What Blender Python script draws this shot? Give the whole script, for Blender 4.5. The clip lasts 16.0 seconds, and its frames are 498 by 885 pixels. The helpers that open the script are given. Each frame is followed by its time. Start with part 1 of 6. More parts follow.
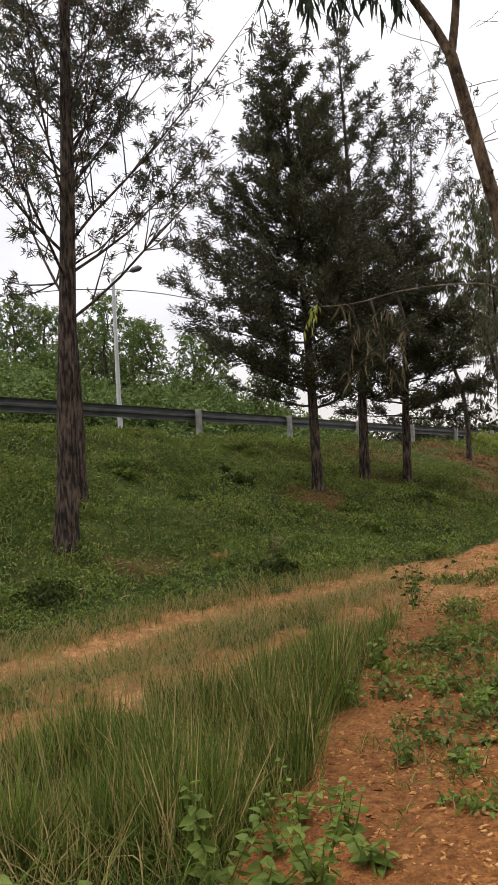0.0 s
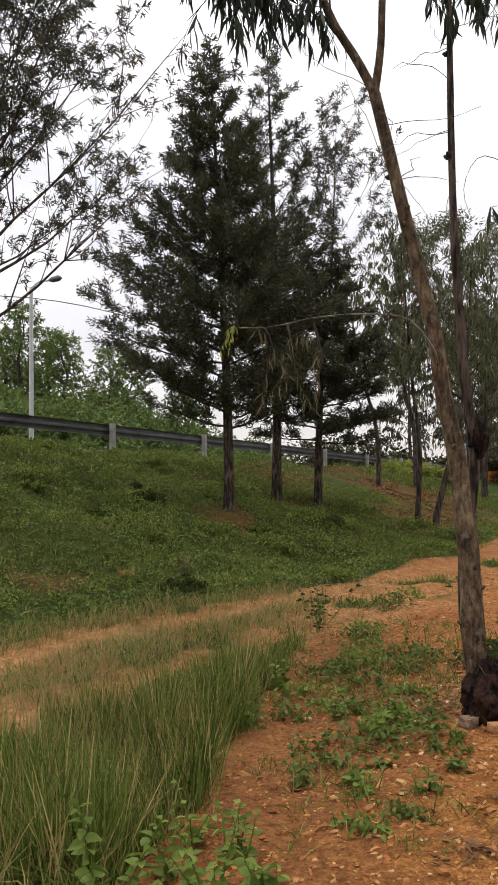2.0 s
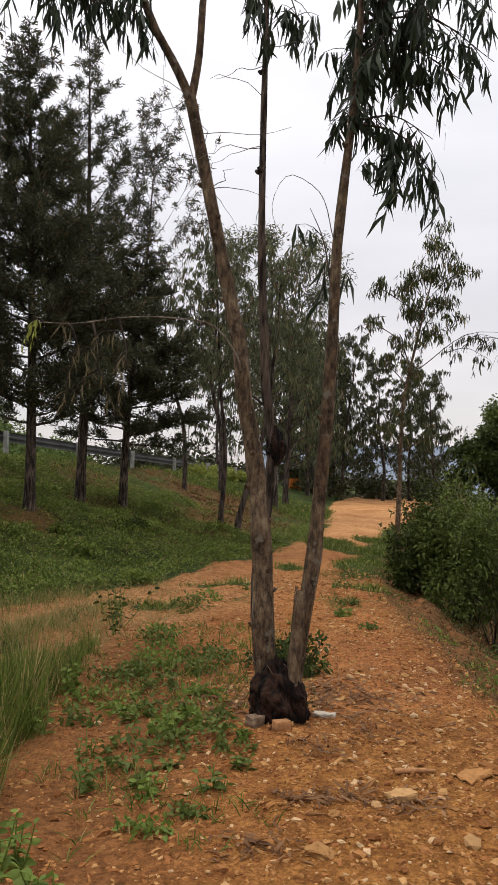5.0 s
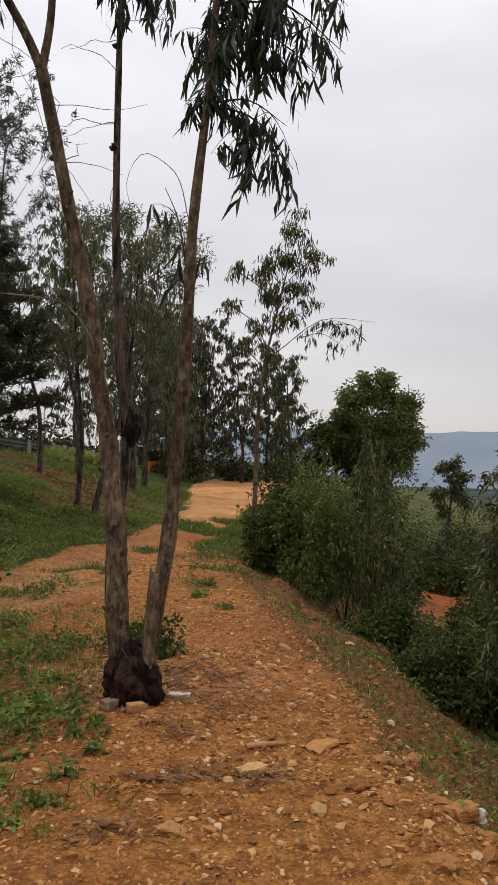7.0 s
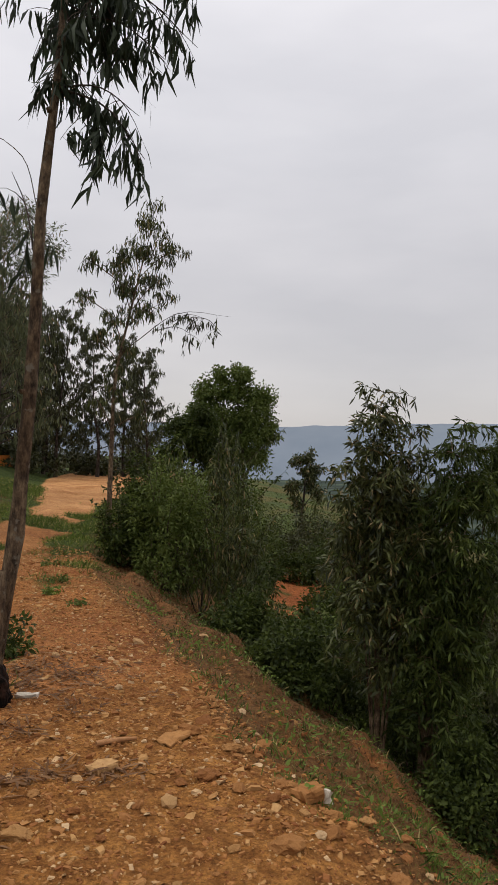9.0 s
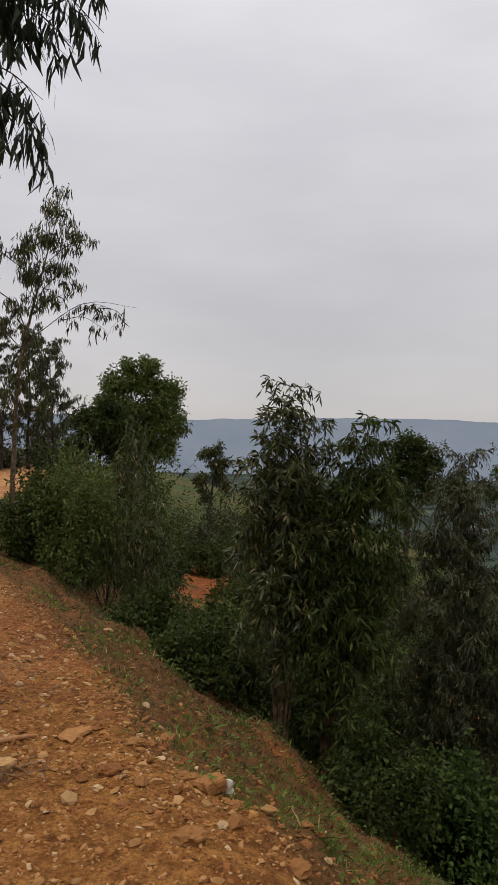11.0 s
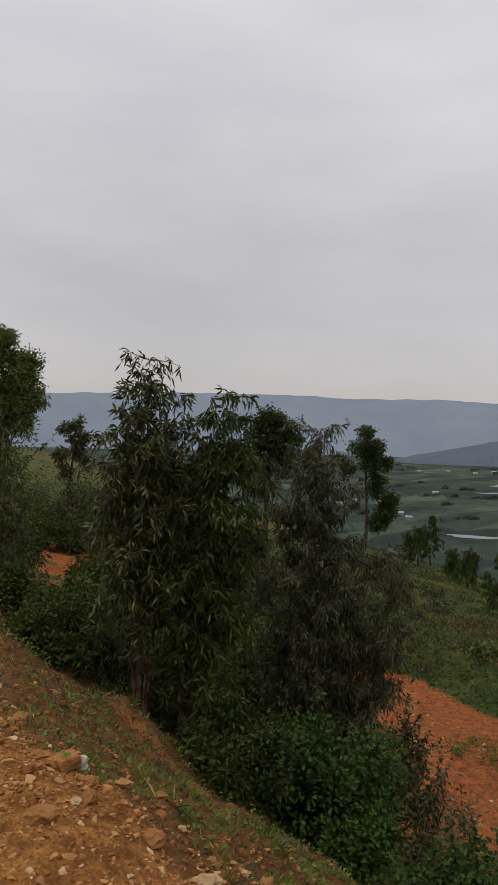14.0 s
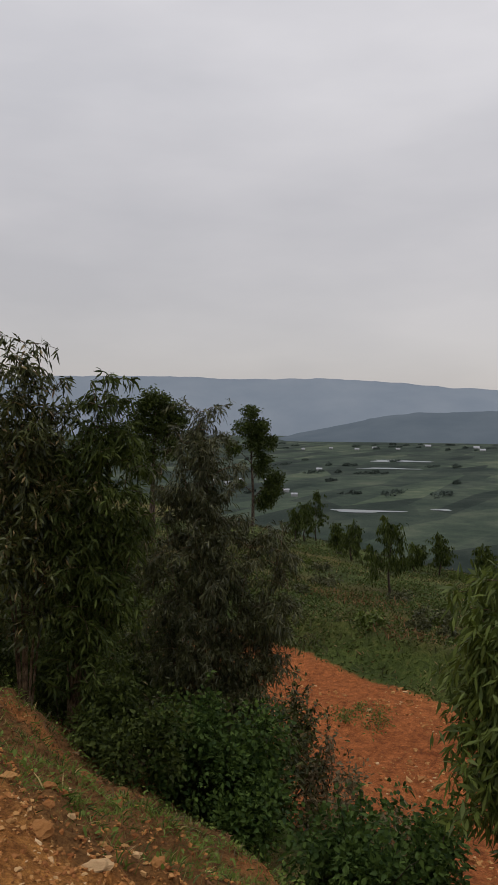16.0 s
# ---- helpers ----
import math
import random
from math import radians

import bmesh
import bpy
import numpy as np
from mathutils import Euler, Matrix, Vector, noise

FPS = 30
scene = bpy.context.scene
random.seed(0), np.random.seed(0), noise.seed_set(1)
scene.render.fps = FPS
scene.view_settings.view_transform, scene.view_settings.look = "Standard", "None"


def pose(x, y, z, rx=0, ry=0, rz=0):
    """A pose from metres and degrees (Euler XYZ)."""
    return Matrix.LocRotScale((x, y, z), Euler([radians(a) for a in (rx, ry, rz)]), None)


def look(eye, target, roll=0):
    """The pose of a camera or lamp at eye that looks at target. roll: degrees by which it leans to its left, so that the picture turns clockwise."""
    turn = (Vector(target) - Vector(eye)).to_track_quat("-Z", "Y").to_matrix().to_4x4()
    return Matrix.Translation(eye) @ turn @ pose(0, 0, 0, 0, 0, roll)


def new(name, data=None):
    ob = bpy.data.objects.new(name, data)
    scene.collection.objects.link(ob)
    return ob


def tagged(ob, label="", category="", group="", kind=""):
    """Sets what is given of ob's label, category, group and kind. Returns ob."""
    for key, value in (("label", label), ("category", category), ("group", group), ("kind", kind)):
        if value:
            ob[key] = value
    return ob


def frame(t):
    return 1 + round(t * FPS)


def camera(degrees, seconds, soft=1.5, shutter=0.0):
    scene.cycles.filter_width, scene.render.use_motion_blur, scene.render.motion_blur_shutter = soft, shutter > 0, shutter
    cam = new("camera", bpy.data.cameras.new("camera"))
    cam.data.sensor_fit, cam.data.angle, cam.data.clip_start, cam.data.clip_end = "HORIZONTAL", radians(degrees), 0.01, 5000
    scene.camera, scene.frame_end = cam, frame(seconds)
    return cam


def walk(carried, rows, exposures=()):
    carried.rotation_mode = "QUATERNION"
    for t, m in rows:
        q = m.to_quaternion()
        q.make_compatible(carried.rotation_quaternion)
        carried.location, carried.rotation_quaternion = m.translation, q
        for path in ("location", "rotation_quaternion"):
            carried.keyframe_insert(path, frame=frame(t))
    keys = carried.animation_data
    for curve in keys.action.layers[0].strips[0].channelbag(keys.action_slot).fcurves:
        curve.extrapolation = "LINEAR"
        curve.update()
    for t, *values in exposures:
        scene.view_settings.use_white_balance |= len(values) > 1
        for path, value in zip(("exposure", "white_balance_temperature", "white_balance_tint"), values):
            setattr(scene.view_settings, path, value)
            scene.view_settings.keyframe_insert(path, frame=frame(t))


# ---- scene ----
# ---- camera: a phone held out at arm's length, turning on the spot ----
cam = camera(33.67, 16.0, soft=1.2)
EYE, TILT, LEAN, REACH = 1.65, 0.6, 3.0, 0.2
ROWS = [
    (0, 0.0, 0.0, -0.0), (0.5, -1.22, 0.45, -0.92), (1, -2.71, 1.17, -1.46), (1.5, -4.17, 1.3, -1.95),
    (2, -5.94, 1.46, -2.49), (2.5, -8.78, 1.51, -2.66), (3, -10.91, 1.81, -3.69), (3.5, -12.63, 2.04, -3.99),
    (6, -24.23, 2.65, -4.71), (6.5, -26.55, 2.56, -4.61), (7, -29.0, 1.98, -4.19), (7.5, -32.46, 1.96, -3.81),
    (8, -34.49, 2.04, -3.78), (8.5, -36.81, 2.07, -3.71), (9, -38.91, 2.23, -3.82), (9.5, -40.88, 2.33, -3.82),
    (12, -47.72, 1.88, -3.91), (12.5, -49.21, 1.66, -3.82), (13, -51.23, 1.26, -3.81), (13.5, -53.11, 1.14, -3.83),
    (14, -54.81, 1.06, -3.91), (14.5, -56.54, 0.96, -3.62), (15, -58.42, 0.53, -3.4), (15.5, -61.33, 0.32, -2.92),
    (16, -62.74, 0.17, -2.22),
]
EXPOSURES = [(0, 0.34), (3.5, 0.26), (6, 0.06), (9, -0.18), (12, -0.34), (16, -0.43)]
walk(cam, [(t, pose(0, 0, EYE, TILT, LEAN, 0)
            @ pose(-REACH * math.sin(radians(yaw)), REACH * math.cos(radians(yaw)), 0, 90 + pitch, roll, yaw))
           for t, yaw, pitch, roll in ROWS], EXPOSURES)

# ---- sky and sun: a bright, even overcast ----
world = bpy.data.worlds.new("overcast_sky")
scene.world = world
world.use_nodes = True
wn, wl = world.node_tree.nodes, world.node_tree.links
wn.clear()
w_out = wn.new("ShaderNodeOutputWorld")
w_sky = wn.new("ShaderNodeTexSky")
w_sky.sky_type, w_sky.sun_disc = "NISHITA", False
SUN_EL, SUN_AZ = radians(62), radians(-60)
w_sky.sun_elevation, w_sky.sun_rotation = SUN_EL, SUN_AZ
w_bg1 = wn.new("ShaderNodeBackground")
w_bg1.inputs["Strength"].default_value = 0.02
wl.new(w_sky.outputs["Color"], w_bg1.inputs["Color"])
w_co = wn.new("ShaderNodeTexCoord")
w_map = wn.new("ShaderNodeMapping")
w_map.inputs["Scale"].default_value = (1.2, 1.2, 4.0)
w_no = wn.new("ShaderNodeTexNoise")
w_no.inputs["Scale"].default_value, w_no.inputs["Detail"].default_value = 1.6, 5.0
wl.new(w_co.outputs["Generated"], w_map.inputs["Vector"])
wl.new(w_map.outputs["Vector"], w_no.inputs["Vector"])
w_ramp = wn.new("ShaderNodeValToRGB")
w_ramp.color_ramp.elements[0].position, w_ramp.color_ramp.elements[0].color = 0.34, (0.745, 0.726, 0.744, 1)
w_ramp.color_ramp.elements[1].position, w_ramp.color_ramp.elements[1].color = 0.66, (0.92, 0.888, 0.896, 1)
wl.new(w_no.outputs["Fac"], w_ramp.inputs["Fac"])
# an overcast sky is brightest overhead
w_sep = wn.new("ShaderNodeSeparateXYZ")
wl.new(w_co.outputs["Generated"], w_sep.inputs[0])
w_up = wn.new("ShaderNodeMapRange")
w_up.inputs["From Min"].default_value, w_up.inputs["From Max"].default_value = 0.0, 1.0
w_up.inputs["To Min"].default_value, w_up.inputs["To Max"].default_value = 0.82, 2.5
w_pow = wn.new("ShaderNodeMath")
w_pow.operation, w_pow.inputs[1].default_value, w_pow.use_clamp = "POWER", 2.3, True
wl.new(w_sep.outputs["Z"], w_pow.inputs[0])
wl.new(w_pow.outputs[0], w_up.inputs["Value"])
# warmer, thicker air near the horizon
w_low = wn.new("ShaderNodeMapRange")
w_low.inputs["From Min"].default_value, w_low.inputs["From Max"].default_value = 0.0, 0.35
wl.new(w_sep.outputs["Z"], w_low.inputs["Value"])
w_warm = wn.new("ShaderNodeMix")
w_warm.data_type = "RGBA"
w_warm.inputs["A"].default_value, w_warm.inputs["B"].default_value = (0.93, 0.893, 0.872, 1), (1.0, 1.0, 1.005, 1)
wl.new(w_low.outputs["Result"], w_warm.inputs["Factor"])
w_mul = wn.new("ShaderNodeMix")
w_mul.data_type, w_mul.blend_type = "RGBA", "MULTIPLY"
w_mul.inputs["Factor"].default_value = 1.0
wl.new(w_ramp.outputs["Color"], w_mul.inputs["A"])
wl.new(w_warm.outputs["Result"], w_mul.inputs["B"])
w_bg2 = wn.new("ShaderNodeBackground")
wl.new(w_up.outputs["Result"], w_bg2.inputs["Strength"])
wl.new(w_mul.outputs["Result"], w_bg2.inputs["Color"])
w_add = wn.new("ShaderNodeAddShader")
wl.new(w_bg1.outputs[0], w_add.inputs[0])
wl.new(w_bg2.outputs[0], w_add.inputs[1])
wl.new(w_add.outputs[0], w_out.inputs["Surface"])

sun = new("sun", bpy.data.lights.new("sun", "SUN"))
sun.data.energy, sun.data.angle, sun.data.color = 1.05, radians(20), (1.0, 0.96, 0.9)
sun.matrix_world = look((math.sin(-SUN_AZ) * -30, 30 * math.cos(SUN_AZ), 60), (0, 0, 0))


# ---- materials ----
def nodes_of(name):
    m = bpy.data.materials.new(name)
    m.use_nodes = True
    t = m.node_tree
    b = t.nodes["Principled BSDF"]
    return m, t.nodes, t.links, b


def noise_node(n, l, scale, detail=4.0, rough=0.55, coords="Object"):
    c, x = n.new("ShaderNodeTexCoord"), n.new("ShaderNodeTexNoise")
    x.inputs["Scale"].default_value, x.inputs["Detail"].default_value = scale, detail
    x.inputs["Roughness"].default_value = rough
    l.new(c.outputs[coords], x.inputs["Vector"])
    return x.outputs["Fac"]


def ramp_node(n, l, fac, stops):
    r = n.new("ShaderNodeValToRGB")
    e = r.color_ramp.elements
    while len(e) < len(stops):
        e.new(0.5)
    for k, (p, c) in enumerate(stops):
        e[k].position, e[k].color = p, (*c, 1)
    l.new(fac, r.inputs["Fac"])
    return r.outputs["Color"]


def mix_node(n, l, fac, a, b, blend="MIX"):
    x = n.new("ShaderNodeMix")
    x.data_type, x.blend_type = "RGBA", blend
    for sock, v in ((x.inputs["Factor"], fac), (x.inputs["A"], a), (x.inputs["B"], b)):
        if isinstance(v, (int, float)):
            sock.default_value = v
        elif isinstance(v, tuple):
            sock.default_value = (*v, 1)
        else:
            l.new(v, sock)
    return x.outputs["Result"]


def bump(n, l, b, height, strength, dist=0.02):
    x = n.new("ShaderNodeBump")
    x.inputs["Strength"].default_value, x.inputs["Distance"].default_value = strength, dist
    l.new(height, x.inputs["Height"])
    l.new(x.outputs["Normal"], b.inputs["Normal"])


def leaf_material(name, dark, light, yellow=None, gloss=0.5, glow=0.25, shine=0.18):
    """Leaves: each one its own tone, clumps of lighter and darker growth, some light through the blade."""
    m, n, l, b = nodes_of(name)
    g = n.new("ShaderNodeNewGeometry")
    rnd = g.outputs["Random Per Island"]
    big = noise_node(n, l, 1.1, 2.0)
    col = ramp_node(n, l, rnd, [(0.0, dark), (1.0, light)])
    col2 = mix_node(n, l, big, col, (dark[0] * 1.2, dark[1] * 1.1, dark[2]))
    if yellow:
        r = n.new("ShaderNodeMath")
        r.operation, r.inputs[1].default_value = "GREATER_THAN", 0.93
        l.new(rnd, r.inputs[0])
        col2 = mix_node(n, l, r.outputs[0], col2, yellow)
    l.new(col2, b.inputs["Base Color"])
    b.inputs["Roughness"].default_value = gloss + 0.1
    b.inputs["Specular IOR Level"].default_value = shine
    tr, mx = n.new("ShaderNodeBsdfTranslucent"), n.new("ShaderNodeMixShader")
    l.new(col2, tr.inputs["Color"])
    mx.inputs["Fac"].default_value = glow
    l.new(b.outputs[0], mx.inputs[1])
    l.new(tr.outputs[0], mx.inputs[2])
    l.new(mx.outputs[0], n["Material Output"].inputs["Surface"])
    return m


def bark_material(name, dark, light, scale=6.0, stretch=0.18, rough=0.9):
    m, n, l, b = nodes_of(name)
    c, mp, x = n.new("ShaderNodeTexCoord"), n.new("ShaderNodeMapping"), n.new("ShaderNodeTexNoise")
    mp.inputs["Scale"].default_value = (1, 1, stretch)
    x.inputs["Scale"].default_value, x.inputs["Detail"].default_value = scale * 3, 6
    l.new(c.outputs["Object"], mp.inputs["Vector"])
    l.new(mp.outputs["Vector"], x.inputs["Vector"])
    big = noise_node(n, l, scale * 0.35, 3)
    c1 = ramp_node(n, l, x.outputs["Fac"], [(0.42, dark), (0.6, light)])
    tone = ramp_node(n, l, big, [(0.35, (0.5, 0.46, 0.42)), (0.65, (1.15, 1.1, 1.05))])
    c2 = mix_node(n, l, 0.8, c1, tone, "MULTIPLY")
    l.new(c2, b.inputs["Base Color"])
    b.inputs["Roughness"].default_value = rough
    b.inputs["Specular IOR Level"].default_value = 0.15
    bump(n, l, b, x.outputs["Fac"], 1.0, 0.06)
    return m


def plain_material(name, a, c, scale=8.0, rough=0.7, metal=0.0, relief=0.2):
    m, n, l, b = nodes_of(name)
    f = noise_node(n, l, scale, 6)
    f2 = noise_node(n, l, scale * 9, 3)
    col = ramp_node(n, l, f, [(0.3, a), (0.7, c)])
    col = mix_node(n, l, 0.35, col, ramp_node(n, l, f2, [(0.3, (0.25, 0.25, 0.25)), (0.8, (1, 1, 1))]), "MULTIPLY")
    l.new(col, b.inputs["Base Color"])
    b.inputs["Roughness"].default_value, b.inputs["Metallic"].default_value = rough, metal
    bump(n, l, b, f2, relief, 0.01)
    return m


def stone_material(name, tones):
    """Loose stones: one tone for each stone, with mottling and dust."""
    m, n, l, b = nodes_of(name)
    o, g = n.new("ShaderNodeObjectInfo"), n.new("ShaderNodeNewGeometry")
    a = n.new("ShaderNodeMath")
    a.operation = "ADD"
    l.new(o.outputs["Random"], a.inputs[0])
    l.new(g.outputs["Random Per Island"], a.inputs[1])
    fr = n.new("ShaderNodeMath")
    fr.operation = "FRACT"
    l.new(a.outputs[0], fr.inputs[0])
    col = ramp_node(n, l, fr.outputs[0], tones)
    f = noise_node(n, l, 40, 5)
    col = mix_node(n, l, 0.5, col, ramp_node(n, l, f, [(0.3, (0.45, 0.4, 0.35)), (0.7, (1, 1, 1))]), "MULTIPLY")
    l.new(col, b.inputs["Base Color"])
    b.inputs["Roughness"].default_value = 0.95
    b.inputs["Specular IOR Level"].default_value = 0.12
    bump(n, l, b, f, 0.6, 0.01)
    return m


def ground_material():
    """Red laterite soil and short turf, mixed by the plan of the place (attribute 'turf', and 'litter' for dry leaves)."""
    m, n, l, b = nodes_of("laterite_and_turf")
    at = n.new("ShaderNodeAttribute")
    at.attribute_name = "turf"
    al = n.new("ShaderNodeAttribute")
    al.attribute_name = "litter"
    af = n.new("ShaderNodeAttribute")
    af.attribute_name = "valley"
    ap = n.new("ShaderNodeAttribute")
    ap.attribute_name = "packed"
    n1, n2 = noise_node(n, l, 0.55, 5), noise_node(n, l, 6.0, 6, 0.65)
    n3, n4 = noise_node(n, l, 45.0, 4, 0.7), noise_node(n, l, 0.012, 10, 0.75)
    soil = ramp_node(n, l, n1, [(0.3, (0.2, 0.075, 0.027)), (0.5, (0.33, 0.14, 0.05)), (0.7, (0.45, 0.205, 0.076))])
    ao = n.new("ShaderNodeAttribute")
    ao.attribute_name = "ochre"
    soil = mix_node(n, l, ao.outputs["Fac"], soil, ramp_node(n, l, n2, [(0.35, (0.21, 0.088, 0.024)), (0.65, (0.36, 0.172, 0.05))]))
    soil = mix_node(n, l, ap.outputs["Fac"], soil, ramp_node(n, l, n1, [(0.35, (0.36, 0.175, 0.07)), (0.6, (0.52, 0.29, 0.13))]))
    afe = n.new("ShaderNodeAttribute")
    afe.attribute_name = "ferrous"
    soil = mix_node(n, l, afe.outputs["Fac"], soil, mix_node(n, l, 0.6, ramp_node(n, l, n1, [(0.3, (0.16, 0.045, 0.013)), (0.7, (0.32, 0.105, 0.033))]), ramp_node(n, l, n2, [(0.35, (0.13, 0.042, 0.014)), (0.65, (0.34, 0.12, 0.04))])))
    asd = n.new("ShaderNodeAttribute")
    asd.attribute_name = "sandy"
    soil = mix_node(n, l, asd.outputs["Fac"], soil, ramp_node(n, l, n2, [(0.35, (0.30, 0.155, 0.066)), (0.65, (0.45, 0.255, 0.115))]))
    soil = mix_node(n, l, 0.55, soil, ramp_node(n, l, n2, [(0.3, (0.6, 0.54, 0.5)), (0.7, (1.12, 1.1, 1.06))]), "MULTIPLY")
    # Soil darkens in the bump's hollows: crevice shade put into its colour.
    n5 = noise_node(n, l, 17.0, 6, 0.75)
    soil = mix_node(n, l, 0.7, soil, ramp_node(n, l, n5, [(0.36, (0.62, 0.54, 0.5)), (0.5, (1.1, 1.08, 1.05)), (0.66, (1.5, 1.46, 1.4))]), "MULTIPLY")
    soil = mix_node(n, l, 0.5, soil, ramp_node(n, l, n3, [(0.38, (0.45, 0.4, 0.36)), (0.68, (1.75, 1.7, 1.6))]), "MULTIPLY")
    turf = ramp_node(n, l, n2, [(0.3, (0.030, 0.044, 0.012)), (0.55, (0.06, 0.082, 0.019)), (0.75, (0.12, 0.115, 0.04))])
    turf = mix_node(n, l, 0.5, turf, ramp_node(n, l, n3, [(0.3, (0.35, 0.35, 0.3)), (0.7, (1.3, 1.3, 1.2))]), "MULTIPLY")
    turf = mix_node(n, l, 0.7, turf, ramp_node(n, l, n1, [(0.36, (0.35, 0.42, 0.4)), (0.64, (1.25, 1.2, 1.1))]), "MULTIPLY")
    litter = ramp_node(n, l, n5, [(0.34, (0.05, 0.026, 0.01)), (0.64, (0.19, 0.098, 0.036))])
    edge = n.new("ShaderNodeMath")
    edge.operation = "MULTIPLY_ADD"
    edge.inputs[1].default_value, edge.inputs[2].default_value = 0.9, -0.45
    l.new(n2, edge.inputs[0])
    fac = n.new("ShaderNodeMath")
    fac.operation = "ADD"
    l.new(at.outputs["Fac"], fac.inputs[0])
    l.new(edge.outputs[0], fac.inputs[1])
    fac2 = n.new("ShaderNodeMapRange")
    fac2.inputs["From Min"].default_value, fac2.inputs["From Max"].default_value = 0.35, 0.65
    l.new(fac.outputs[0], fac2.inputs["Value"])
    col = mix_node(n, l, fac2.outputs["Result"], soil, turf)
    col = mix_node(n, l, al.outputs["Fac"], col, litter)
    vor = n.new("ShaderNodeTexVoronoi")
    co, mp = n.new("ShaderNodeTexCoord"), n.new("ShaderNodeMapping")
    mp.inputs["Scale"].default_value = (0.004, 0.022, 0.0)
    mp.inputs["Rotation"].default_value = (0, 0, -0.9)
    l.new(co.outputs["Object"], mp.inputs["Vector"])
    l.new(mp.outputs["Vector"], vor.inputs["Vector"])
    vor.inputs["Scale"].default_value = 1.0
    fields = ramp_node(n, l, n4, [(0.34, (0.01, 0.019, 0.014)), (0.5, (0.025, 0.038, 0.027)), (0.66, (0.05, 0.062, 0.044))])
    sep = n.new("ShaderNodeSeparateColor")
    l.new(vor.outputs["Color"], sep.inputs["Color"])
    fields = mix_node(n, l, 0.9, fields, ramp_node(n, l, sep.outputs[0], [(0.0, (0.4, 0.46, 0.5)), (0.55, (1.0, 1.0, 1.0)), (0.85, (1.5, 1.4, 1.3)), (1.0, (2.4, 2.1, 1.8))]), "MULTIPLY")
    col = mix_node(n, l, af.outputs["Fac"], col, fields)
    l.new(col, b.inputs["Base Color"])
    b.inputs["Roughness"].default_value = 0.95
    b.inputs["Specular IOR Level"].default_value = 0.1
    hgt = n.new("ShaderNodeMath")
    hgt.operation = "MULTIPLY_ADD"
    hgt.inputs[1].default_value = 0.6
    l.new(n3, hgt.inputs[0])
    l.new(n5, hgt.inputs[2])
    bump(n, l, b, hgt.outputs[0], 0.9, 0.06)
    return m


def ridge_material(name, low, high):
    """Far hills, a plain backdrop: haze of moist air put into colour and glow."""
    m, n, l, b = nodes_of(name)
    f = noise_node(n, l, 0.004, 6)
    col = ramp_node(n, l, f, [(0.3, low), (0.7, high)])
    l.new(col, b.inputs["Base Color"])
    # Faint self-glow stands in for light scattered by the air.
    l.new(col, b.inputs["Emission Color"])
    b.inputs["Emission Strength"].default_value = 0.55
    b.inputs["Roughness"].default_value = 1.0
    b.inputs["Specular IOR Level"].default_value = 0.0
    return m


def gum_bark():
    """Bark of an old gum: pale grey-tan plates, dark cracks and brown stains."""
    m, n, l, b = nodes_of("patchy_gum_bark")
    c, mp, x = n.new("ShaderNodeTexCoord"), n.new("ShaderNodeMapping"), n.new("ShaderNodeTexNoise")
    mp.inputs["Scale"].default_value = (1, 1, 0.4)
    x.inputs["Scale"].default_value, x.inputs["Detail"].default_value, x.inputs["Roughness"].default_value = 26.0, 8, 0.72
    l.new(c.outputs["Object"], mp.inputs["Vector"])
    l.new(mp.outputs["Vector"], x.inputs["Vector"])
    plates = ramp_node(n, l, x.outputs["Fac"], [(0.36, (0.03, 0.021, 0.014)), (0.5, (0.13, 0.09, 0.056)), (0.66, (0.29, 0.22, 0.14))])
    stain = ramp_node(n, l, noise_node(n, l, 3.2, 4), [(0.38, (0.46, 0.37, 0.29)), (0.62, (1.0, 0.97, 0.92))])
    col = mix_node(n, l, 0.85, plates, stain, "MULTIPLY")
    patch = ramp_node(n, l, noise_node(n, l, 11.0, 5, 0.6), [(0.6, (0, 0, 0)), (0.66, (1, 1, 1))])
    col = mix_node(n, l, patch, col, (0.16, 0.135, 0.1))
    l.new(col, b.inputs["Base Color"])
    b.inputs["Roughness"].default_value = 0.85
    b.inputs["Specular IOR Level"].default_value = 0.2
    bump(n, l, b, x.outputs["Fac"], 1.0, 0.03)
    return m


GROUND = ground_material()
BARK_GREY = bark_material("grey_brown_bark", (0.03, 0.024, 0.02), (0.11, 0.085, 0.07))
BARK_DARK = bark_material("dark_furrowed_bark", (0.024, 0.019, 0.015), (0.12, 0.09, 0.07), 10.0, 0.2)
BARK_EUC = gum_bark()
BARK_BURNT = bark_material("charred_bark", (0.006, 0.004, 0.003), (0.04, 0.02, 0.013), 8.0, 0.6)
TWIG = bark_material("pale_twig", (0.1, 0.08, 0.06), (0.22, 0.19, 0.15))
LEAF_GREV = leaf_material("dull_grey_green_leaf", (0.034, 0.038, 0.023), (0.12, 0.12, 0.075), (0.2, 0.12, 0.04))
LEAF_CYPRESS = leaf_material("dark_cypress_needles", (0.032, 0.037, 0.022), (0.155, 0.16, 0.088), (0.15, 0.105, 0.055), 0.7, 0.25)
# Greyer, paler leaves for the valley: its haze is put into the colour.
LEAF_HAZE = leaf_material("haze_tinted_far_foliage", (0.035, 0.05, 0.044), (0.075, 0.095, 0.08), None, 0.8, 0.1)
# Gum and shrub leaves: highlights and dark gaps put into a wide tone spread.
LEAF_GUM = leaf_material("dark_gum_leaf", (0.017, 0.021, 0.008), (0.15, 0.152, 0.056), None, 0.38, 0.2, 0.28)
